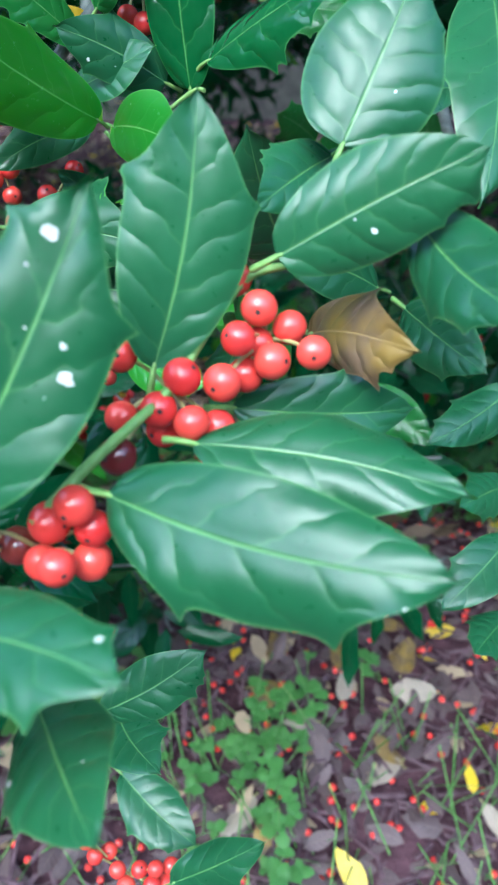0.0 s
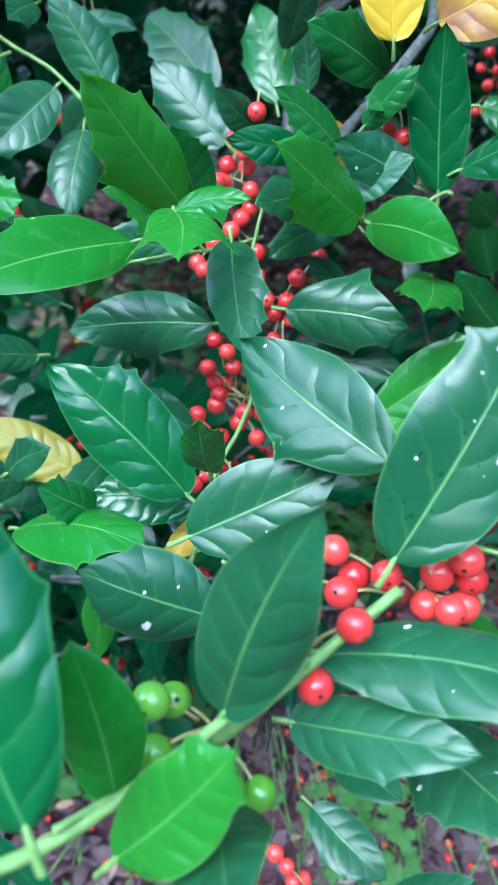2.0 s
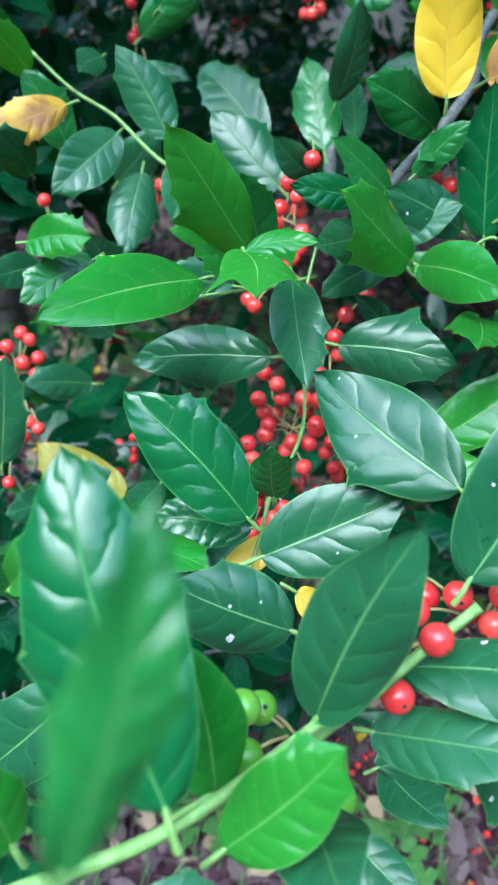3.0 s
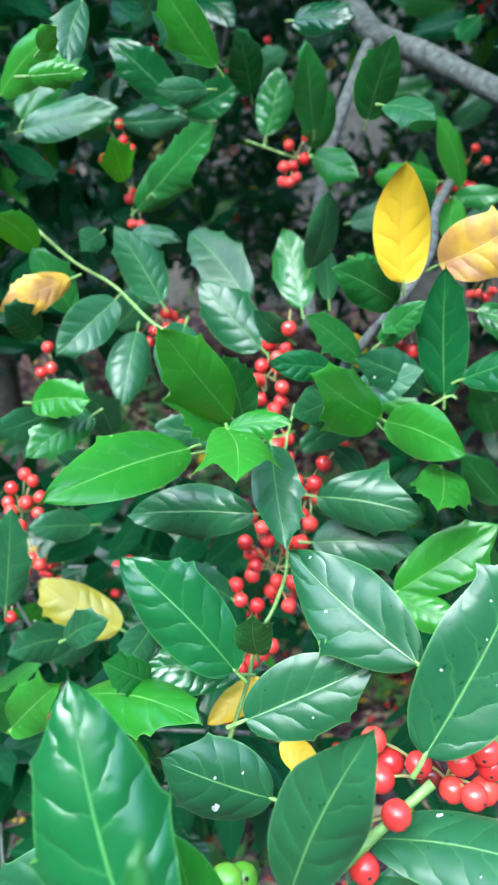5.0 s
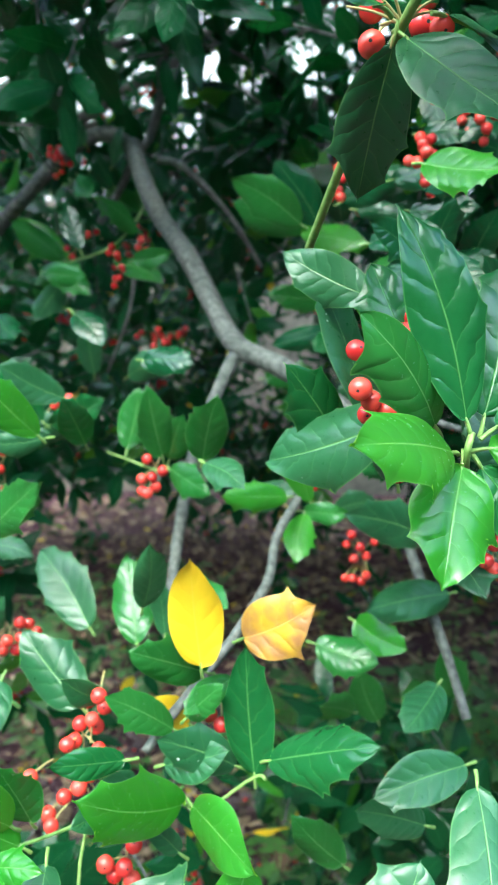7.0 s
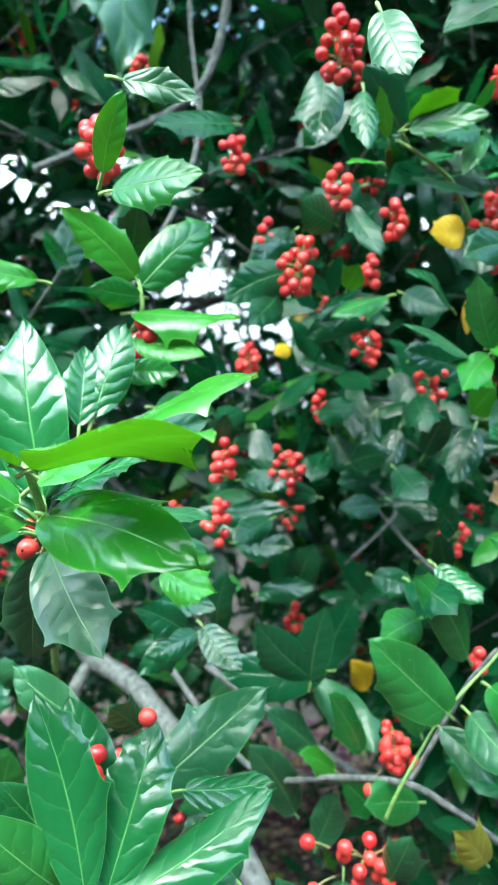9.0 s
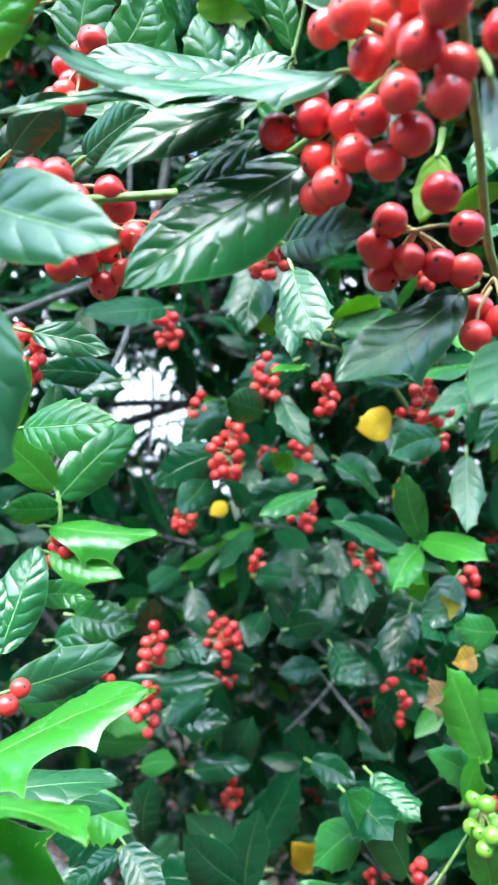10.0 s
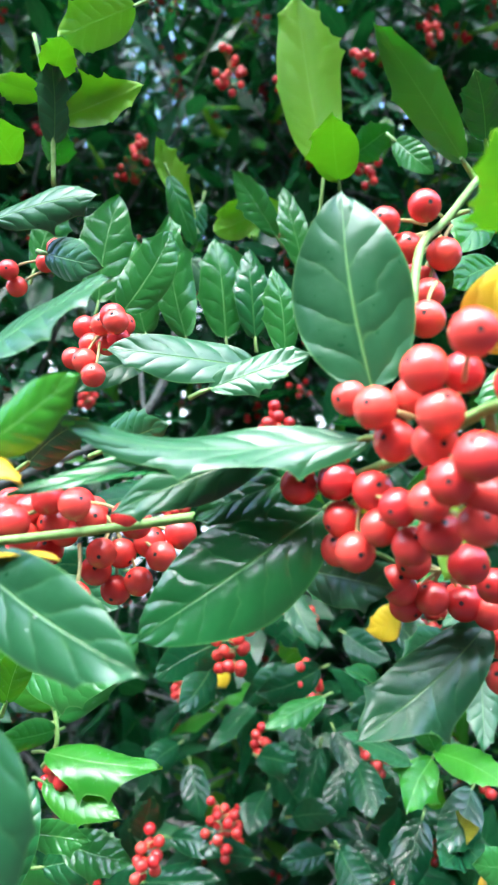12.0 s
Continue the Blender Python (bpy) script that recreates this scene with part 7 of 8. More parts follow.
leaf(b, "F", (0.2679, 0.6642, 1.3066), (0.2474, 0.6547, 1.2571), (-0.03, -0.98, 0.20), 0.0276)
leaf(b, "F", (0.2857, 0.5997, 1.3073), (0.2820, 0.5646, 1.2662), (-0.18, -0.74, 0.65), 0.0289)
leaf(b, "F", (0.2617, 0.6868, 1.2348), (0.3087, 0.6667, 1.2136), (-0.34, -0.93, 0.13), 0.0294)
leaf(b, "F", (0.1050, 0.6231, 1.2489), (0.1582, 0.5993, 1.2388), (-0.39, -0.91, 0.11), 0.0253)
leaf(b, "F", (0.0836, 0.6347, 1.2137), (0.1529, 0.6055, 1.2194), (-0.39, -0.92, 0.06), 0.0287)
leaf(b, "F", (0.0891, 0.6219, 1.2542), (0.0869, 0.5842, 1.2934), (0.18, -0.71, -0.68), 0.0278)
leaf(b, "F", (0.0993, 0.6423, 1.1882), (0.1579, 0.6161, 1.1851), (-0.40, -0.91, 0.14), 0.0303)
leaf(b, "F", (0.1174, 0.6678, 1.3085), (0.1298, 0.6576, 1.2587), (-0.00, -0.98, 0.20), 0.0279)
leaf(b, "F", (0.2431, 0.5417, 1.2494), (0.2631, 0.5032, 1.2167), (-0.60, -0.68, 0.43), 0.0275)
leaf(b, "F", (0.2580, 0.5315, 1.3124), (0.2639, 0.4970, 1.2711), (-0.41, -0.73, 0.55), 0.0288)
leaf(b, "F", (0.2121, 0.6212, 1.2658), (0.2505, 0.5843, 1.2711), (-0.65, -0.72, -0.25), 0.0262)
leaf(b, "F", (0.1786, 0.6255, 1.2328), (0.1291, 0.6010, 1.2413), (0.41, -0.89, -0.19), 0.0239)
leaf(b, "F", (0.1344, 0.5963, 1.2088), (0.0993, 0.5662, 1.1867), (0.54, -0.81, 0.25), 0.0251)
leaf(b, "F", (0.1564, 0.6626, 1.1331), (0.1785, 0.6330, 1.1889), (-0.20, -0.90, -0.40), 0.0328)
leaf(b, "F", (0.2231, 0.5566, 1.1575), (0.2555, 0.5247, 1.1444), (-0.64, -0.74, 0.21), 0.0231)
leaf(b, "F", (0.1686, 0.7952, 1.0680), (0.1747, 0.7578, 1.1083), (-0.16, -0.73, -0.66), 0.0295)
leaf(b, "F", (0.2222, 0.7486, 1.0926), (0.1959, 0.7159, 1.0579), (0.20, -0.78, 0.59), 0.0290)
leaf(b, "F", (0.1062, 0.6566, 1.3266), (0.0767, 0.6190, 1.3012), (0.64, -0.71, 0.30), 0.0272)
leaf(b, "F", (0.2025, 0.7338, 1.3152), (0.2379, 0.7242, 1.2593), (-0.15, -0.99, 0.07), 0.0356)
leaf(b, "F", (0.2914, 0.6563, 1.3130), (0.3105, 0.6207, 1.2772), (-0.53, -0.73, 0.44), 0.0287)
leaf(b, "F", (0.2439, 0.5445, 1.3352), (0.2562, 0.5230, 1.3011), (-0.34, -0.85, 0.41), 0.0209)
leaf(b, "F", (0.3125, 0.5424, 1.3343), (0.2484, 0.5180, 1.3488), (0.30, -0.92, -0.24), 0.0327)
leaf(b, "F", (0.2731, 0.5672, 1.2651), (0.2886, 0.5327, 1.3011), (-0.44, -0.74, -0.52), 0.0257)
bunch(b, (0.2747, 0.5441, 1.3226), 0.0207, 20)
bunch(b, (0.2257, 0.5756, 1.3743), 0.0168, 12)
bunch(b, (0.1556, 0.7596, 1.2429), 0.0243, 18)
bunch(b, (0.1858, 0.6500, 1.3287), 0.0126, 10)
bunch(b, (0.1589, 0.6919, 1.1116), 0.0125, 9)
bunch(b, (0.3612, 0.5264, 1.2999), 0.0095, 8)
bunch(b, (0.1484, 0.6032, 1.2569), 0.0214, 18)

# ---- foliage behind: sprigs of many leaves, too many to count ----


def leaf_template(seed, rows=6, cols=2):
    """Vertices, faces and uv of a coarse unit leaf along +y."""
    bm = leaf_bmesh(1.0, 0.47, random.Random(seed), rows, cols, 0.35, 0, 0)
    rng = random.Random(seed)
    bmesh.ops.delete(bm, geom=[f for f in bm.faces if f.material_index == 1], context="FACES")
    for v in bm.verts:
        if rows > 4 and rng.random() < 0.25 and abs(v.co.x) > 0.17:
            v.co.x *= 1.25
    uvl = bm.loops.layers.uv.active
    bm.verts.index_update()
    co = np.array([v.co[:] for v in bm.verts])
    fa = np.array([[v.index for v in f.verts] for f in bm.faces])
    uv = np.array([[lp[uvl].uv[:] for lp in f.loops] for f in bm.faces]).reshape(-1, 2)
    bm.free()
    return co, fa, uv


class Heap:
    """Gathers many copies of small shapes into one mesh."""

    def __init__(self):
        self.co, self.fa, self.uv, self.mi, self.n = [], [], [], [], 0

    def add(self, shape, m, mat=0):
        co, fa, uv = shape
        m = np.array(m)
        self.co.append(co @ m[:3, :3].T + m[:3, 3])
        self.fa.append(fa + self.n)
        self.uv.append(uv)
        self.mi.append(np.full(len(fa), mat))
        self.n += len(co)

    def done(self, name, mats, parent=None, smooth=True):
        co, fa, uv = np.concatenate(self.co), np.concatenate(self.fa), np.concatenate(self.uv)
        me = bpy.data.meshes.new(name)
        me.from_pydata(co.tolist(), [], fa.tolist())
        me.uv_layers.new(name="UVMap").data.foreach_set("uv", uv.astype(np.float32).ravel())
        me.polygons.foreach_set("material_index", np.concatenate(self.mi).astype(np.int32))
        me.polygons.foreach_set("use_smooth", np.full(len(fa), smooth))
        for m in mats:
            me.materials.append(m)
        me.update()
        ob = new(name, me)
        if parent is not None:
            ob.parent = parent
            ob.matrix_parent_inverse = Matrix.Translation(-parent.location)
        return tagged(ob, kind="stuff")


LEAVES = [leaf_template(k) for k in range(6)]
COARSE = [leaf_template(k, 4, 1) for k in range(6)]


def ball_shape(sub=1):
    bm = bmesh.new()
    bmesh.ops.create_icosphere(bm, subdivisions=sub, radius=1.0)
    bm.verts.index_update()
    co = np.array([v.co[:] for v in bm.verts])
    fa = np.array([[v.index for v in f.verts] for f in bm.faces])
    bm.free()
    return co, fa, np.full((len(fa) * 3, 2), 0.5)


def rod_shape(sides=5):
    """A unit rod along +y."""
    co = [(math.cos(2 * math.pi * k / sides), y, math.sin(2 * math.pi * k / sides)) for y in (0, 1) for k in range(sides)]
    fa = [(k, (k + 1) % sides, sides + (k + 1) % sides, sides + k) for k in range(sides)]
    return np.array(co), np.array(fa), np.full((len(fa) * 4, 2), 0.5)


BALL, ROD = ball_shape(), rod_shape()


def aim(at, along, face, sx, sy=None, sz=None):
    y = along.normalized()
    x = y.cross(face)
    x = x.normalized() if x.length > 1e-4 else y.orthogonal().normalized()
    z = x.cross(y)
    sy, sz = sy or sx, sz or sx
    return Matrix(((x.x * sx, y.x * sy, z.x * sz, at.x), (x.y * sx, y.y * sy, z.y * sz, at.y), (x.z * sx, y.z * sy, z.z * sz, at.z), (0, 0, 0, 1)))


def sprig(rng, at, way, leaves, twigs, berries, fruit, shapes, length=0.16, count=10):
    """A twig with leaves all round it, a rosette at its end, and often a bunch of berries."""
    way = way.normalized()
    twigs.add(ROD, aim(at, way, Vector((0.3, 0.2, 1)), 0.0016, length))
    for k in range(count):
        s = (0.25 + 0.75 * k / (count - 1)) * length
        a = k * 2.4 + rng.uniform(-0.4, 0.4)
        side = way.orthogonal().normalized()
        side = Matrix.Rotation(a, 3, way) @ side
        lean = rng.uniform(0.1, 0.7) + (0.5 if k > count - 4 else 0)
        d = (side + way * lean + Vector((0, 0, -0.12))).normalized()
        size = rng.uniform(0.055, 0.09)
        face = (way * 0.9 - side * 0.2 + Vector((0, -0.15, 0.8))).normalized()
        p = at + way * s + d * 0.006
        kind = 0
        r = rng.random()
        if r < 0.05:
            kind = 1
        elif r < 0.054:
            kind = 2
        leaves.add(shapes[rng.randrange(6)], aim(p, d, face, size * rng.uniform(0.6, 0.86), size, size), kind)
    if rng.random() < fruit:
        core = at + way * length * rng.uniform(0.3, 0.7) + Vector((0, 0, -0.008))
        for _ in range(rng.randrange(6, 16)):
            d = Vector([rng.gauss(0, 1) for _ in range(3)]).normalized() * rng.uniform(0.008, 0.022)
            berries.add(BALL, Matrix.Translation(core + d) @ Matrix.Diagonal((0.0048, 0.0048, 0.0048, 1)))


# gaps through the crown to the house behind: from, to, radius at the far end
GAP_LINES = [((0.07, 0.78, 1.52), (-0.41, 5.2, 2.84), 0.33), ((0.13, 0.79, 1.46), (0.08, 5.2, 2.93), 0.17),
             ((0.22, 0.8, 1.41), (0.61, 5.27, 2.68), 0.16), ((0.01, 0.72, 1.79), (-0.65, 4.82, 5.0), 0.3),
             ((-0.16, 0.75, 1.61), (-1.7, 4.97, 3.87), 0.3), ((0.31, 0.81, 1.53), (1.45, 5.29, 3.67), 0.25),
             ((-0.06, 0.94, 1.4), (-0.17, 5.9, 3.29), 0.15), ((-0.04, 0.88, 1.02), (-0.07, 5.54, 0.96), 0.34),
             ((-0.03, 0.8, 1.1), (0.08, 5.54, 1.5), 0.24), ((0.06, 0.77, 1.46), (-0.46, 5.07, 2.57), 0.16)]
GAPS = [(Vector(a), Vector(b), r) for a, b, r in GAP_LINES]


# points of the grey branches that stay clear of sprigs on the camera's side
BRANCH_ROOM = [(-0.38, 1.13, 1.38), (-0.24, 1.07, 1.33), (-0.45, 1.16, 1.31), (-0.16, 0.92, 1.18)]


def open_place(p):
    """Where the plan keeps the shrub's inside and the camera's side free of sprigs."""
    x, y, z = p
    if 1.68 + 1.48 * max(y, 0.2) > z > 0.7 and y < 0.66 + 0.05 * math.sin(9 * x):
        return False
    if y > 2.2 and noise.noise(Vector((x * 2.6, y * 0.3, z * 2.6))) > 0.3 and z > 0.9:
        return False
    if 1.15 < y < 5.2 and -1.3 < x < 0.8 and 0.32 < z < 0.98 - 0.13 * y + 0.08 * math.sin(7 * x):
        return False
    for a, b, r in GAPS:
        s = (y - a.y) / (b.y - a.y)
        q = a.lerp(b, s)
        if (x - q.x) ** 2 + (z - q.z) ** 2 < (r * (0.35 + 0.65 * s) * (1.0 + 0.9 * noise.noise(p * 7))) ** 2:
            return False
    for cx, cy, cz in BRANCH_ROOM:
        s = y / cy
        if s < 1.08 and (x - cx * s) ** 2 + (z - 1.02 - (cz - 1.02) * s) ** 2 < (0.2 * s) ** 2:
            return False
    if z < 1.3 and y < 1.15 and -0.45 < x < 0.3 and z > 0.6:
        return False
    if z < 1.2 and y < 1.9 and -0.32 < x < 0.22 and z > 0.55:
        return False
    return True


def foliage(seed, owner, boxes):
    rng = random.Random(seed)
    leaves, twigs, berries = Heap(), Heap(), Heap()
    for (x0, x1), (y0, y1), (z0, z1), n, fruit, shapes in boxes:
        for _ in range(n):
            p = Vector((rng.uniform(x0, x1), rng.uniform(y0, y1), rng.uniform(z0, z1)))
            if not open_place(p):
                continue
            way = Vector((rng.gauss(0, 0.7), rng.gauss(-0.5, 0.6), rng.gauss(0.15, 0.5)))
            sprig(rng, p, way, leaves, twigs, berries, fruit, shapes)
    tagged(leaves.done("foliage", [FOLIAGE, BRIGHT, YELLOW], owner), "dark glossy green leaves massed on twigs")
    tagged(twigs.done("foliage_twig", [BARK], owner), "thin grey twigs inside the foliage")
    tagged(berries.done("far_berry", [RED], owner), "bunches of small red berries")


foliage(3, tree, [
    ((-0.7, 1.0), (0.62, 1.3), (0.75, 2.6), 1900, 0.3, LEAVES),
    ((-1.2, 1.4), (1.3, 2.3), (0.55, 3.6), 1500, 0.3, LEAVES),
    ((-1.9, 2.1), (2.3, 3.9), (0.3, 4.6), 3000, 0.22, COARSE),
    ((-2.4, 2.6), (1.9, 4.3), (3.4, 6.4), 2200, 0.12, COARSE),
    ((-3.2, 3.4), (1.2, 4.2), (0.3, 4.4), 1500, 0.1, COARSE),
    ((-1.9, 1.9), (2.6, 4.3), (0.5, 1.9), 2100, 0.15, COARSE),
    # last three boxes: overhead leaves added to shade the crown, mostly out of view
    ((-1.2, 1.6), (0.95, 2.4), (2.6, 3.6), 700, 0.2, COARSE),
    ((-1.3, 1.5), (0.45, 1.2), (2.35, 3.4), 900, 0.15, COARSE),
    ((-1.4, 1.6), (-0.25, 0.66), (2.05, 2.9), 500, 0.15, COARSE),
])
foliage(4, bush, [
    ((-0.6, -0.16), (0.38, 0.8), (0.36, 0.66), 34, 0.5, LEAVES),
    ((0.16, 0.6), (0.5, 1.0), (0.2, 0.5), 20, 0.3, LEAVES),
    ((-0.5, -0.1), (0.45, 0.95), (0.2, 0.52), 30, 0.4, LEAVES),
    ((-0.06, 0.45), (0.95, 1.35), (0.15, 0.45), 30, 0.3, LEAVES),
    ((-1.2, -0.5), (0.5, 1.3), (0.3, 0.9), 120, 0.4, LEAVES),
    ((0.5, 1.2), (0.6, 1.4), (0.3, 0.9), 100, 0.4, LEAVES),
    ((-1.3, 0.8), (1.5, 4.6), (0.05, 0.3), 70, 0.1, COARSE),
])

# ---- bare twigs across the bright gap ----
twig(tree, "bare_twig", [(-0.0228, 0.7687, 1.6300), (0.0427, 0.7737, 1.6081), (0.1045, 0.7854, 1.5638)], 0.0010, 0.0017, BARK)
twig(tree, "bare_twig", [(0.0283, 0.8017, 1.6201), (0.0172, 0.8234, 1.5479), (0.0022, 0.8498, 1.4599)], 0.0012, 0.0020, BARK)
twig(tree, "bare_twig", [(0.0752, 0.8397, 1.5940), (0.0701, 0.8575, 1.5343), (0.0633, 0.8802, 1.4583)], 0.0014, 0.0023, BARK)
twig(tree, "bare_twig", [(0.0348, 0.8709, 1.5975), (0.0704, 0.8907, 1.5278), (0.0956, 0.9066, 1.4721)], 0.0010, 0.0017, BARK)
twig(tree, "bare_twig", [(-0.0165, 0.9217, 1.5358), (0.0348, 0.9136, 1.5589), (0.1027, 0.9067, 1.5769)], 0.0012, 0.0020, BARK)
twig(tree, "bare_twig", [(-0.0346, 0.9262, 1.6275), (0.0142, 0.9446, 1.5616), (0.0647, 0.9586, 1.5105)], 0.0014, 0.0023, BARK)
twig(tree, "bare_twig", [(-0.0148, 0.9867, 1.5273), (0.0446, 0.9871, 1.5215), (0.1015, 0.9810, 1.5375)], 0.0010, 0.0017, BARK)
twig(tree, "bare_twig", [(0.0874, 0.9699, 1.6816), (0.0795, 0.9981, 1.5871), (0.1041, 1.0206, 1.5093)], 0.0012, 0.0020, BARK)
twig(tree, "bare_twig", [(0.0231, 0.9885, 1.7294), (0.0299, 1.0120, 1.6498), (0.0219, 1.0383, 1.5616)], 0.0014, 0.0023, BARK)

# ---- trunk and limbs ----
TRUNK = plain_material("brown_grey_bark", (0.05, 0.045, 0.04), (0.14, 0.125, 0.11), 60, 0.9, 0.8, 0.006)
bm = bmesh.new()
tube(bm, [(-1.35, 2.4, -0.05), (-1.33, 2.38, 0.4), (-1.28, 2.36, 1.0), (-1.2, 2.36, 1.8), (-1.1, 2.4, 2.6), (-1.0, 2.5, 3.6)], 0.13, 0.08, 18, 0, 0.05)
part("trunk", bm, TRUNK, tree)
limb_rng = random.Random(17)
for k in range(14):
    z0 = limb_rng.uniform(1.0, 2.8)
    p0 = Vector((-1.22, 2.37, z0))
    p2 = Vector((limb_rng.uniform(-0.6, 1.4), limb_rng.uniform(1.2, 3.2), z0 + limb_rng.uniform(0.1, 1.0)))
    if p2.z < 1.5 and p2.x > -0.6:
        continue
    bm = bmesh.new()
    tube(bm, [p0, p0.lerp(p2, 0.35) + Vector((0, 0, 0.14)), p0.lerp(p2, 0.7) + Vector((0.05, 0, 0.1)), p2], 0.024, 0.005, 8, 0, 0.06)
    part("limb", bm, TRUNK, tree)

# ---- ground ----
SOIL = plain_material("mulch_soil", (0.03, 0.013, 0.018), (0.095, 0.047, 0.057), 38, 0.95, 0.9, 0.012, 0.15)
bm = bmesh.new()
steps = [-30, -12, -5, -2] + [-1.2 + 0.06 * k for k in range(60)] + [2.6, 4, 7, 12, 30, 80]
gv = {}
for i, x in enumerate(steps):
    for j, y in enumerate(steps):
        yy = y + 0.8
        bump = 0.02 * noise.noise(Vector((x * 3, yy * 3, 0))) + 0.012 * noise.noise(Vector((x * 13, yy * 13, 4)))
        gv[i, j] = bm.verts.new((x, yy, bump if abs(x) < 5 and abs(yy) < 5 else 0))
for i in range(len(steps) - 1):
    for j in range(len(steps) - 1):
        bm.faces.new((gv[i, j], gv[i + 1, j], gv[i + 1, j + 1], gv[i, j + 1])).smooth = True
me = bpy.data.meshes.new("ground")
bm.to_mesh(me)
bm.free()
me.materials.append(SOIL)
ground = tagged(new("ground", me), "dark reddish-brown mulch strewn with litter", "ground", kind="structure")

LITTER = leaf_material("litter_leaf", (0.04, 0.022, 0.026), (0.14, 0.095, 0.096), (0.22, 0.16, 0.12), 0.7, 0.05, (0.3, 0.2, 0.1), island=True)
PALE_LITTER = leaf_material("pale_litter_leaf", (0.24, 0.165, 0.1), (0.4, 0.3, 0.19), (0.4, 0.3, 0.2), 0.7, 0.05, (0.3, 0.2, 0.1), island=True)
CROWN_LITTER = leaf_material("brown_litter_leaf", (0.075, 0.045, 0.024), (0.2, 0.125, 0.065), (0.26, 0.18, 0.1), 0.65, 0.05, (0.3, 0.2, 0.1), island=True)
PALE_FALLEN = leaf_material("pale_fallen_leaf", (0.22, 0.17, 0.13), (0.36, 0.29, 0.23), (0.42, 0.34, 0.22), 0.65, 0.05, (0.3, 0.2, 0.1))
WEED = leaf_material("weed_leaf", (0.045, 0.14, 0.03), (0.12, 0.27, 0.06), (0.2, 0.4, 0.1), 0.5, 0.3, (0.2, 0.5, 0.05), island=True)
rng = random.Random(21)
litter, fallen, chips = Heap(), Heap(), Heap()
for k in range(7600):
    x, y = (rng.gauss(0.0, 1.1), rng.uniform(0.05, 5.2)) if k < 4600 else (rng.gauss(0.0, 0.45), rng.uniform(0.25, 2.2))
    p = Vector((x, y, rng.uniform(0.004, 0.03)))
    a = rng.uniform(0, 6.3)
    d = Vector((math.cos(a), math.sin(a), rng.gauss(0, 0.25)))
    n = Vector((rng.gauss(0, 0.35), rng.gauss(0, 0.35), 1))
    size = rng.uniform(0.02, 0.055)
    litter.add(LEAVES[rng.randrange(6)], aim(p, d, n, size * rng.uniform(0.6, 1.1), size, size * rng.uniform(0.3, 1.6)), 0 if rng.random() < (0.84 if y < 0.9 else 0.5) else (1 if rng.random() < 0.9 else 2))
for _ in range(1300):
    fallen.add(BALL, Matrix.Translation((rng.gauss(0.15, 0.45), rng.uniform(0.2, 2.2), rng.uniform(0.008, 0.028))) @ Matrix.Diagonal((0.0047, 0.0047, 0.0045, 1)))
for _ in range(8000):
    a = rng.uniform(0, 6.3)
    p = Vector((rng.gauss(0.1, 0.6), 0.05 + 2.1 * rng.random() ** 1.4, rng.uniform(0.0, 0.025)))
    chips.add(ROD, aim(p, Vector((math.cos(a), math.sin(a), rng.gauss(0, 0.3))), Vector((0, 0, 1)), rng.uniform(0.001, 0.0035), rng.uniform(0.015, 0.07), rng.uniform(0.001, 0.0025)))
for _ in range(7000):
    p = Vector((rng.uniform(-1.7, 1.3), rng.uniform(0.95, 5.3), rng.uniform(0.004, 0.03)))
    a = rng.uniform(0, 6.3)
    size = rng.uniform(0.035, 0.075)
    litter.add(COARSE[rng.randrange(6)], aim(p, Vector((math.cos(a), math.sin(a), rng.gauss(0, 0.3))), Vector((rng.gauss(0, 0.4), rng.gauss(0, 0.4), 1)), size * rng.uniform(0.6, 1.1), size, size * rng.uniform(0.4, 1.6)), 3 if rng.random() < 0.72 else (1 if rng.random() < 0.93 else 2))
tagged(litter.done("leaf_litter", [LITTER, PALE_LITTER, YELLOW, CROWN_LITTER]), "brown and tan dead leaves lying on mulch", "leaf litter")
tagged(fallen.done("fallen_berries", [RED]), "fallen red holly berries scattered on the ground", "berries")
CHIP = plain_material("bark_chip", (0.045, 0.022, 0.028), (0.14, 0.085, 0.1), 60, 0.9, 0.5)
tagged(chips.done("bark_mulch", [CHIP], smooth=False), "reddish-brown bark chips and broken twigs", "mulch")


def weeds(seed, n, spot):
    rng = random.Random(seed)
    heap = Heap()
    for _ in range(n):
        x, y = spot(rng)
        h = rng.uniform(0.02, 0.09)
        root = Vector((x, y, 0.0))
        for _ in range(rng.randrange(2, 5)):
            top = root + Vector((rng.gauss(0, 0.02), rng.gauss(0, 0.02), h * rng.uniform(0.7, 1.2)))
            heap.add(ROD, aim(root, top - root, Vector((0, 1, 0.1)), 0.0006, (top - root).length, 0.0006))
            a0 = rng.uniform(0, 6)
            for k in range(3):
                a = a0 + k * 2.1
                d = Vector((math.cos(a), math.sin(a), 0.1))
                size = rng.uniform(0.009, 0.022)
                heap.add(LEAVES[rng.randrange(6)], aim(top, d, Vector((0, 0, 1)), size * 1.8, size, size))
    return heap


tagged(weeds(8, 900, lambda r: (r.gauss(0.02, 0.05), r.gauss(0.52, 0.07)) if r.random() < 0.015 else ((r.uniform(-0.7, -0.15), r.uniform(0.5, 1.3)) if r.random() < 0.25 else ((r.uniform(-0.1, 0.6), r.uniform(1.0, 2.1)) if r.random() < 0.6 else (r.uniform(-1.6, 1.6), r.uniform(0.9, 3.2))))).done("weeds", [WEED]), "low clover-like green weeds growing in mulch", "weeds")
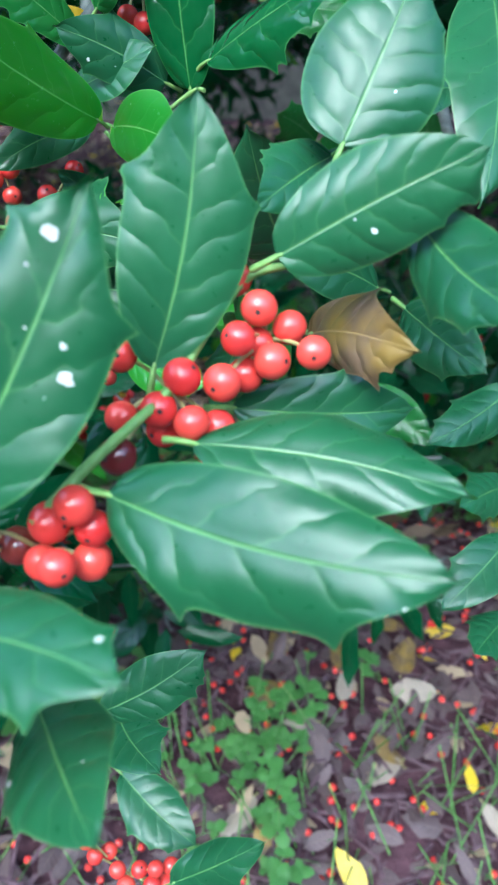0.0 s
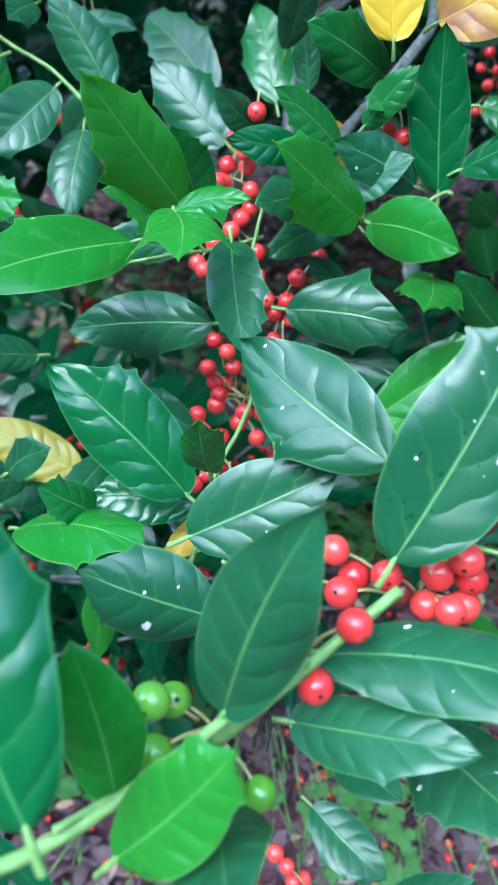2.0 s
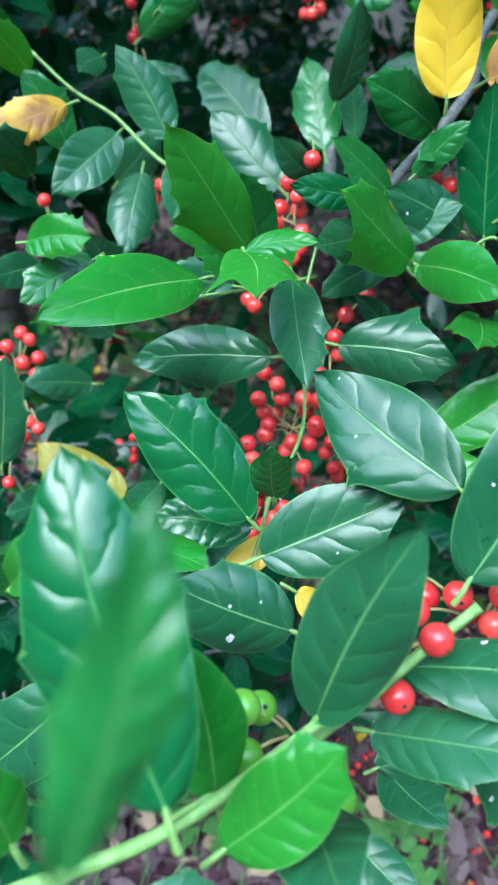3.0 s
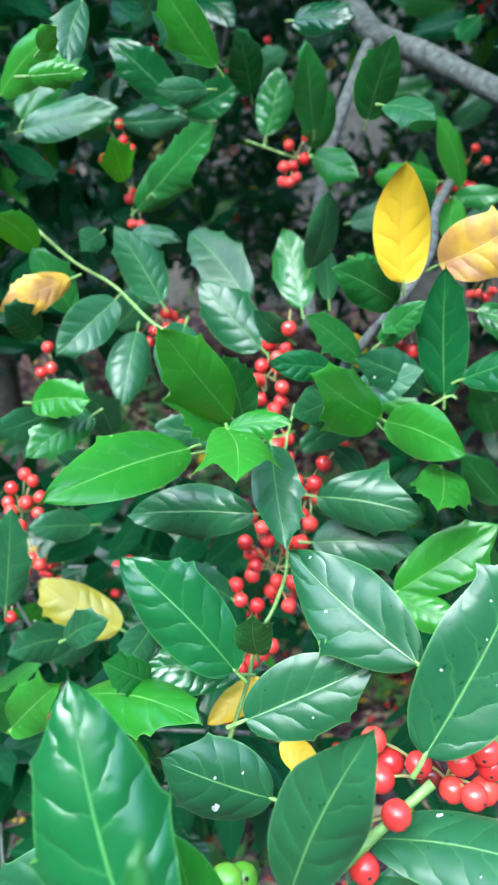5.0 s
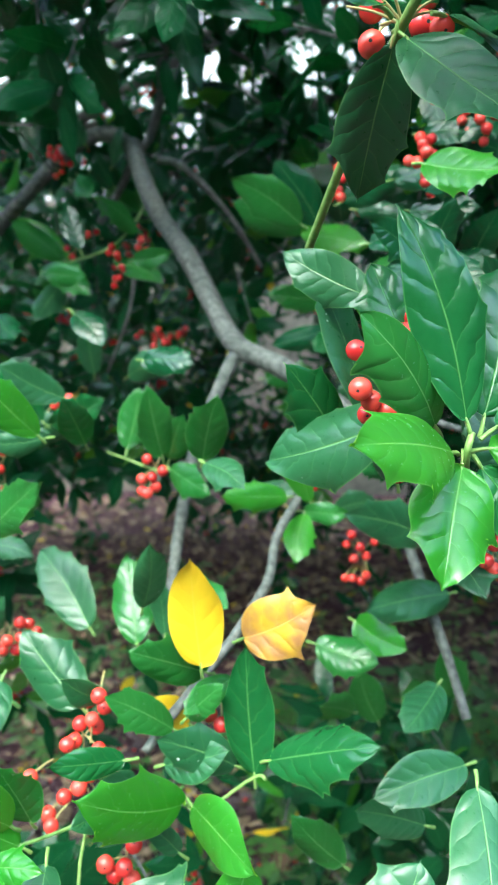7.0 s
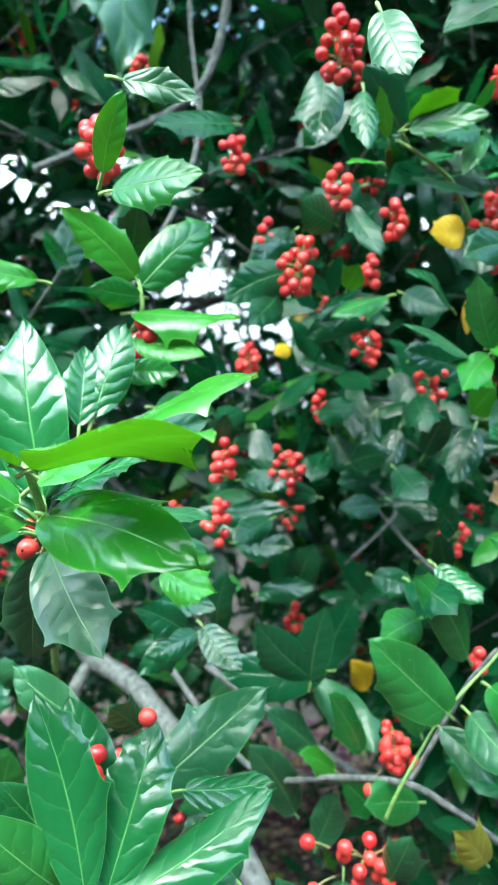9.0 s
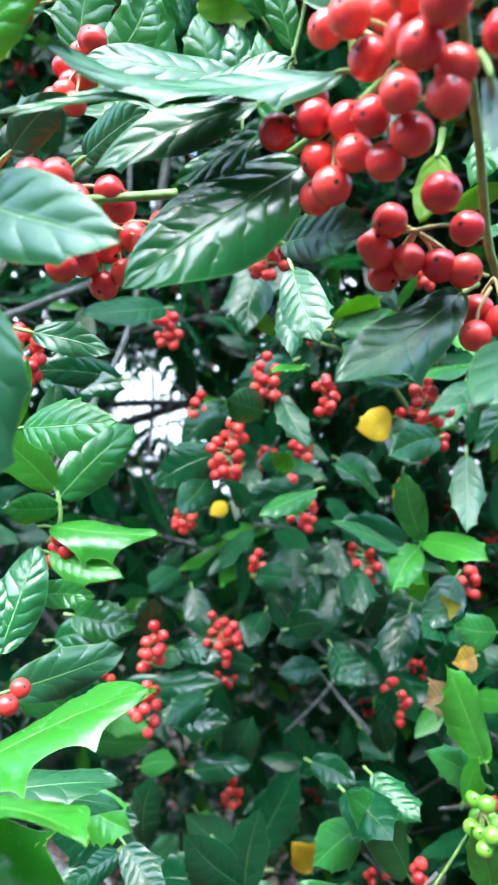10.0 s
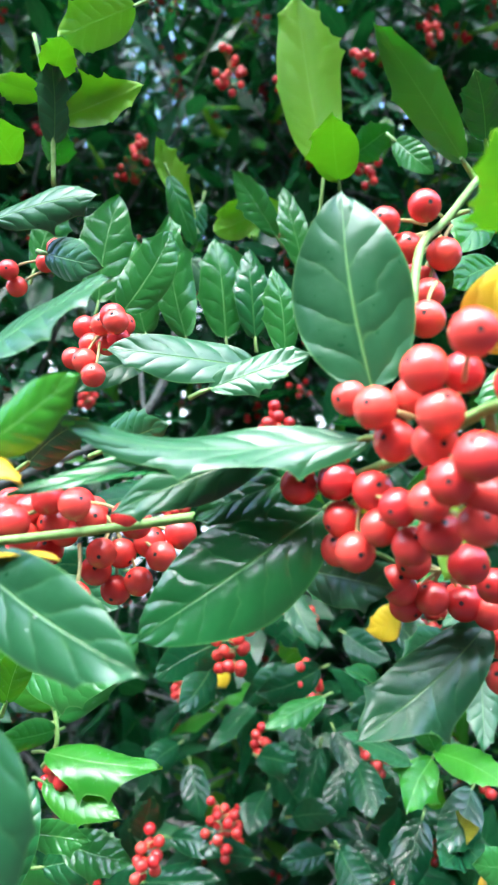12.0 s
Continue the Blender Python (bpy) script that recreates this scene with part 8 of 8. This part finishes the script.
BROAD_WEED = leaf_material("broad_weed_leaf", (0.035, 0.1, 0.03), (0.085, 0.19, 0.06), (0.16, 0.3, 0.1), 0.5, 0.25, (0.16, 0.4, 0.05), island=True)
undergrowth = Heap()
weed_rng = random.Random(77)
for k in range(190):
    x, y = (weed_rng.uniform(0.0, 0.8), weed_rng.uniform(1.1, 2.2)) if k < 130 else (weed_rng.uniform(-1.0, -0.3), weed_rng.uniform(1.6, 3.4))
    root = Vector((x, y, 0.0))
    if k % 2:
        for j in range(weed_rng.randrange(4, 8)):
            a = weed_rng.uniform(0, 6.3)
            top = root + Vector((math.cos(a), math.sin(a), 0)) * weed_rng.uniform(0.01, 0.06) + Vector((0, 0, weed_rng.uniform(0.04, 0.14)))
            undergrowth.add(ROD, aim(root, top - root, Vector((0, 1, 0.1)), 0.0012, (top - root).length, 0.0012))
            size = weed_rng.uniform(0.035, 0.075)
            undergrowth.add(LEAVES[weed_rng.randrange(6)], aim(top, Vector((math.cos(a), math.sin(a), weed_rng.gauss(-0.1, 0.3))), Vector((weed_rng.gauss(0, 0.3), weed_rng.gauss(-0.2, 0.3), 1)), size * 1.25, size, size))
    else:
        for j in range(weed_rng.randrange(2, 5)):
            a = weed_rng.uniform(0, 6.3)
            way = Vector((math.cos(a), math.sin(a), weed_rng.uniform(0.5, 1.1))).normalized()
            long = weed_rng.uniform(0.08, 0.17)
            undergrowth.add(ROD, aim(root, way, Vector((0, 1, 0.1)), 0.0012, long, 0.0012))
            for i in range(9):
                at = root + way * long * (0.25 + 0.75 * i / 8)
                leaflet = 0.03 * (1.1 - i / 9)
                for s in (-1, 1):
                    out = (way.cross(Vector((0, 0, 1))).normalized() * s + way * 0.5).normalized()
                    undergrowth.add(LEAVES[(i + j) % 6], aim(at, out, Vector((0, -0.2, 1)), leaflet * 0.8, leaflet, leaflet))
tagged(undergrowth.done("undergrowth", [BROAD_WEED]), "broad-leaved and ferny green weeds growing through leaf litter", "weeds")
GRASS = plain_material("grass_blade", (0.06, 0.17, 0.03), (0.16, 0.3, 0.07), 40, 0.5, 0.1)
grass = Heap()
for _ in range(900):
    p = Vector((rng.gauss(0.12, 0.3), rng.uniform(0.1, 0.6), 0)) if rng.random() < 0.6 else Vector((rng.uniform(-2, 2), rng.uniform(0.3, 3), 0))
    d = Vector((rng.gauss(0, 0.5), rng.gauss(0, 0.5), 1))
    grass.add(ROD, aim(p, d, Vector((0, 1, 0)), 0.0011, rng.uniform(0.03, 0.14), 0.0004))
tagged(grass.done("grass", [GRASS]), "thin tufts of green grass blades", "grass")

# ---- single things on the ground ----
litter_rng = random.Random(31)
for k in range(26):
    at = Vector((litter_rng.uniform(0.0, 0.55), litter_rng.uniform(0.42, 1.0), 0.03))
    a = litter_rng.uniform(0, 6.3)
    size = litter_rng.uniform(0.045, 0.075)
    pale = k % 3 == 0
    bm = leaf_bmesh(size, size * litter_rng.uniform(0.38, 0.55), litter_rng, 14, 3, litter_rng.uniform(-0.5, 0.9), 2, 0.005)
    me = bpy.data.meshes.new("fallen_leaf")
    bm.to_mesh(me)
    bm.free()
    for m in (PALE_FALLEN if pale else BROWN, PALE_FALLEN if pale else BROWN, STALK):
        me.materials.append(m)
    ob = new("fallen_leaf", me)
    ob.matrix_basis = Matrix.Translation(at) @ Euler((litter_rng.gauss(0, 0.2), litter_rng.gauss(0, 0.2), a)).to_matrix().to_4x4()
    tagged(ob, "pale tan dead leaf lying on dark mulch" if pale else "brown curled dead leaf lying on dark mulch", "leaf", "fallen leaves")
for k in range(60):
    ob = new("fallen_berry", SMALL_BERRY)
    ob.matrix_basis = Matrix.LocRotScale(Vector((litter_rng.uniform(0.02, 0.6), litter_rng.uniform(0.4, 1.0), litter_rng.uniform(0.02, 0.035))), Euler((litter_rng.uniform(0, 3), litter_rng.uniform(0, 3), 0)), Vector((BERRY_RADIUS * 0.95,) * 3))
    tagged(ob, "shiny red holly berry dropped on the mulch", "berry", "fallen berries")

# ---- beyond the shrub: a house with white boards ----
SIDING = plain_material("white_siding", (0.72, 0.72, 0.73), (0.84, 0.83, 0.82), 6, 0.5, 0.1)
STUCCO = plain_material("grey_stucco", (0.12, 0.11, 0.09), (0.21, 0.19, 0.155), 14, 0.9, 0.5, 0.004)
GAP = plain_material("dark_batten_gap", (0.015, 0.015, 0.015), (0.03, 0.03, 0.03), 20, 0.9, 0.2)


def box_bm(sx, sy, sz, bevel=0.004):
    bm = bmesh.new()
    bmesh.ops.create_cube(bm, size=1)
    for v in bm.verts:
        v.co = Vector((v.co.x * sx, v.co.y * sy, v.co.z * sz))
    bmesh.ops.bevel(bm, geom=bm.edges[:], offset=bevel, segments=1, affect="EDGES")
    return bm


house = tagged(new("house"), "white house with vertical boards above a grey stucco base", "house")
house.location = (0, 5.6, 0)
part("base_wall", box_bm(14, 0.3, 2.3), STUCCO, house).matrix_basis = Matrix.Translation((0, 5.75, 1.15))
part("wall", box_bm(14, 0.2, 3.2), GAP, house).matrix_basis = Matrix.Translation((0, 5.75, 3.9))
board = part("board", box_bm(0.145, 0.03, 3.2), SIDING, house)
for k in range(82):
    ob = board if k == 0 else part("board", board.data, None, house)
    ob.matrix_basis = Matrix.Translation((-6.7 + 0.165 * k, 5.633, 3.9))
ROOF = plain_material("roof_shingle", (0.1, 0.1, 0.1), (0.2, 0.2, 0.2), 14, 0.9, 0.5)
part("roof", box_bm(14.6, 3.0, 0.15), ROOF, house).matrix_basis = Matrix.Translation((0, 6.7, 6.2)) @ pose(0, 0, 0, 28)

# ---- plain unseen hedges added behind and beside the camera to block low sky ----
ADDED_HEDGE = plain_material("added_hedge_green", (0.012, 0.03, 0.012), (0.04, 0.08, 0.03), 9, 0.8, 0.9, 0.05, 0.2)
for name, size, at in (("wall_south", (14, 0.5, 3.6), (0, -3.9, 1.8)), ("wall_west", (0.5, 9.3, 4.4), (-6.5, 0.7, 2.2)), ("wall_east", (0.5, 9.3, 4.4), (6.5, 0.7, 2.2))):
    bm = box_bm(*size)
    me = bpy.data.meshes.new(name)
    bm.to_mesh(me)
    bm.free()
    me.materials.append(ADDED_HEDGE)
    ob = tagged(new(name, me), "unseen plain dark green hedge added to close the garden and block low sky", "hedge", kind="structure")
    ob.location = at
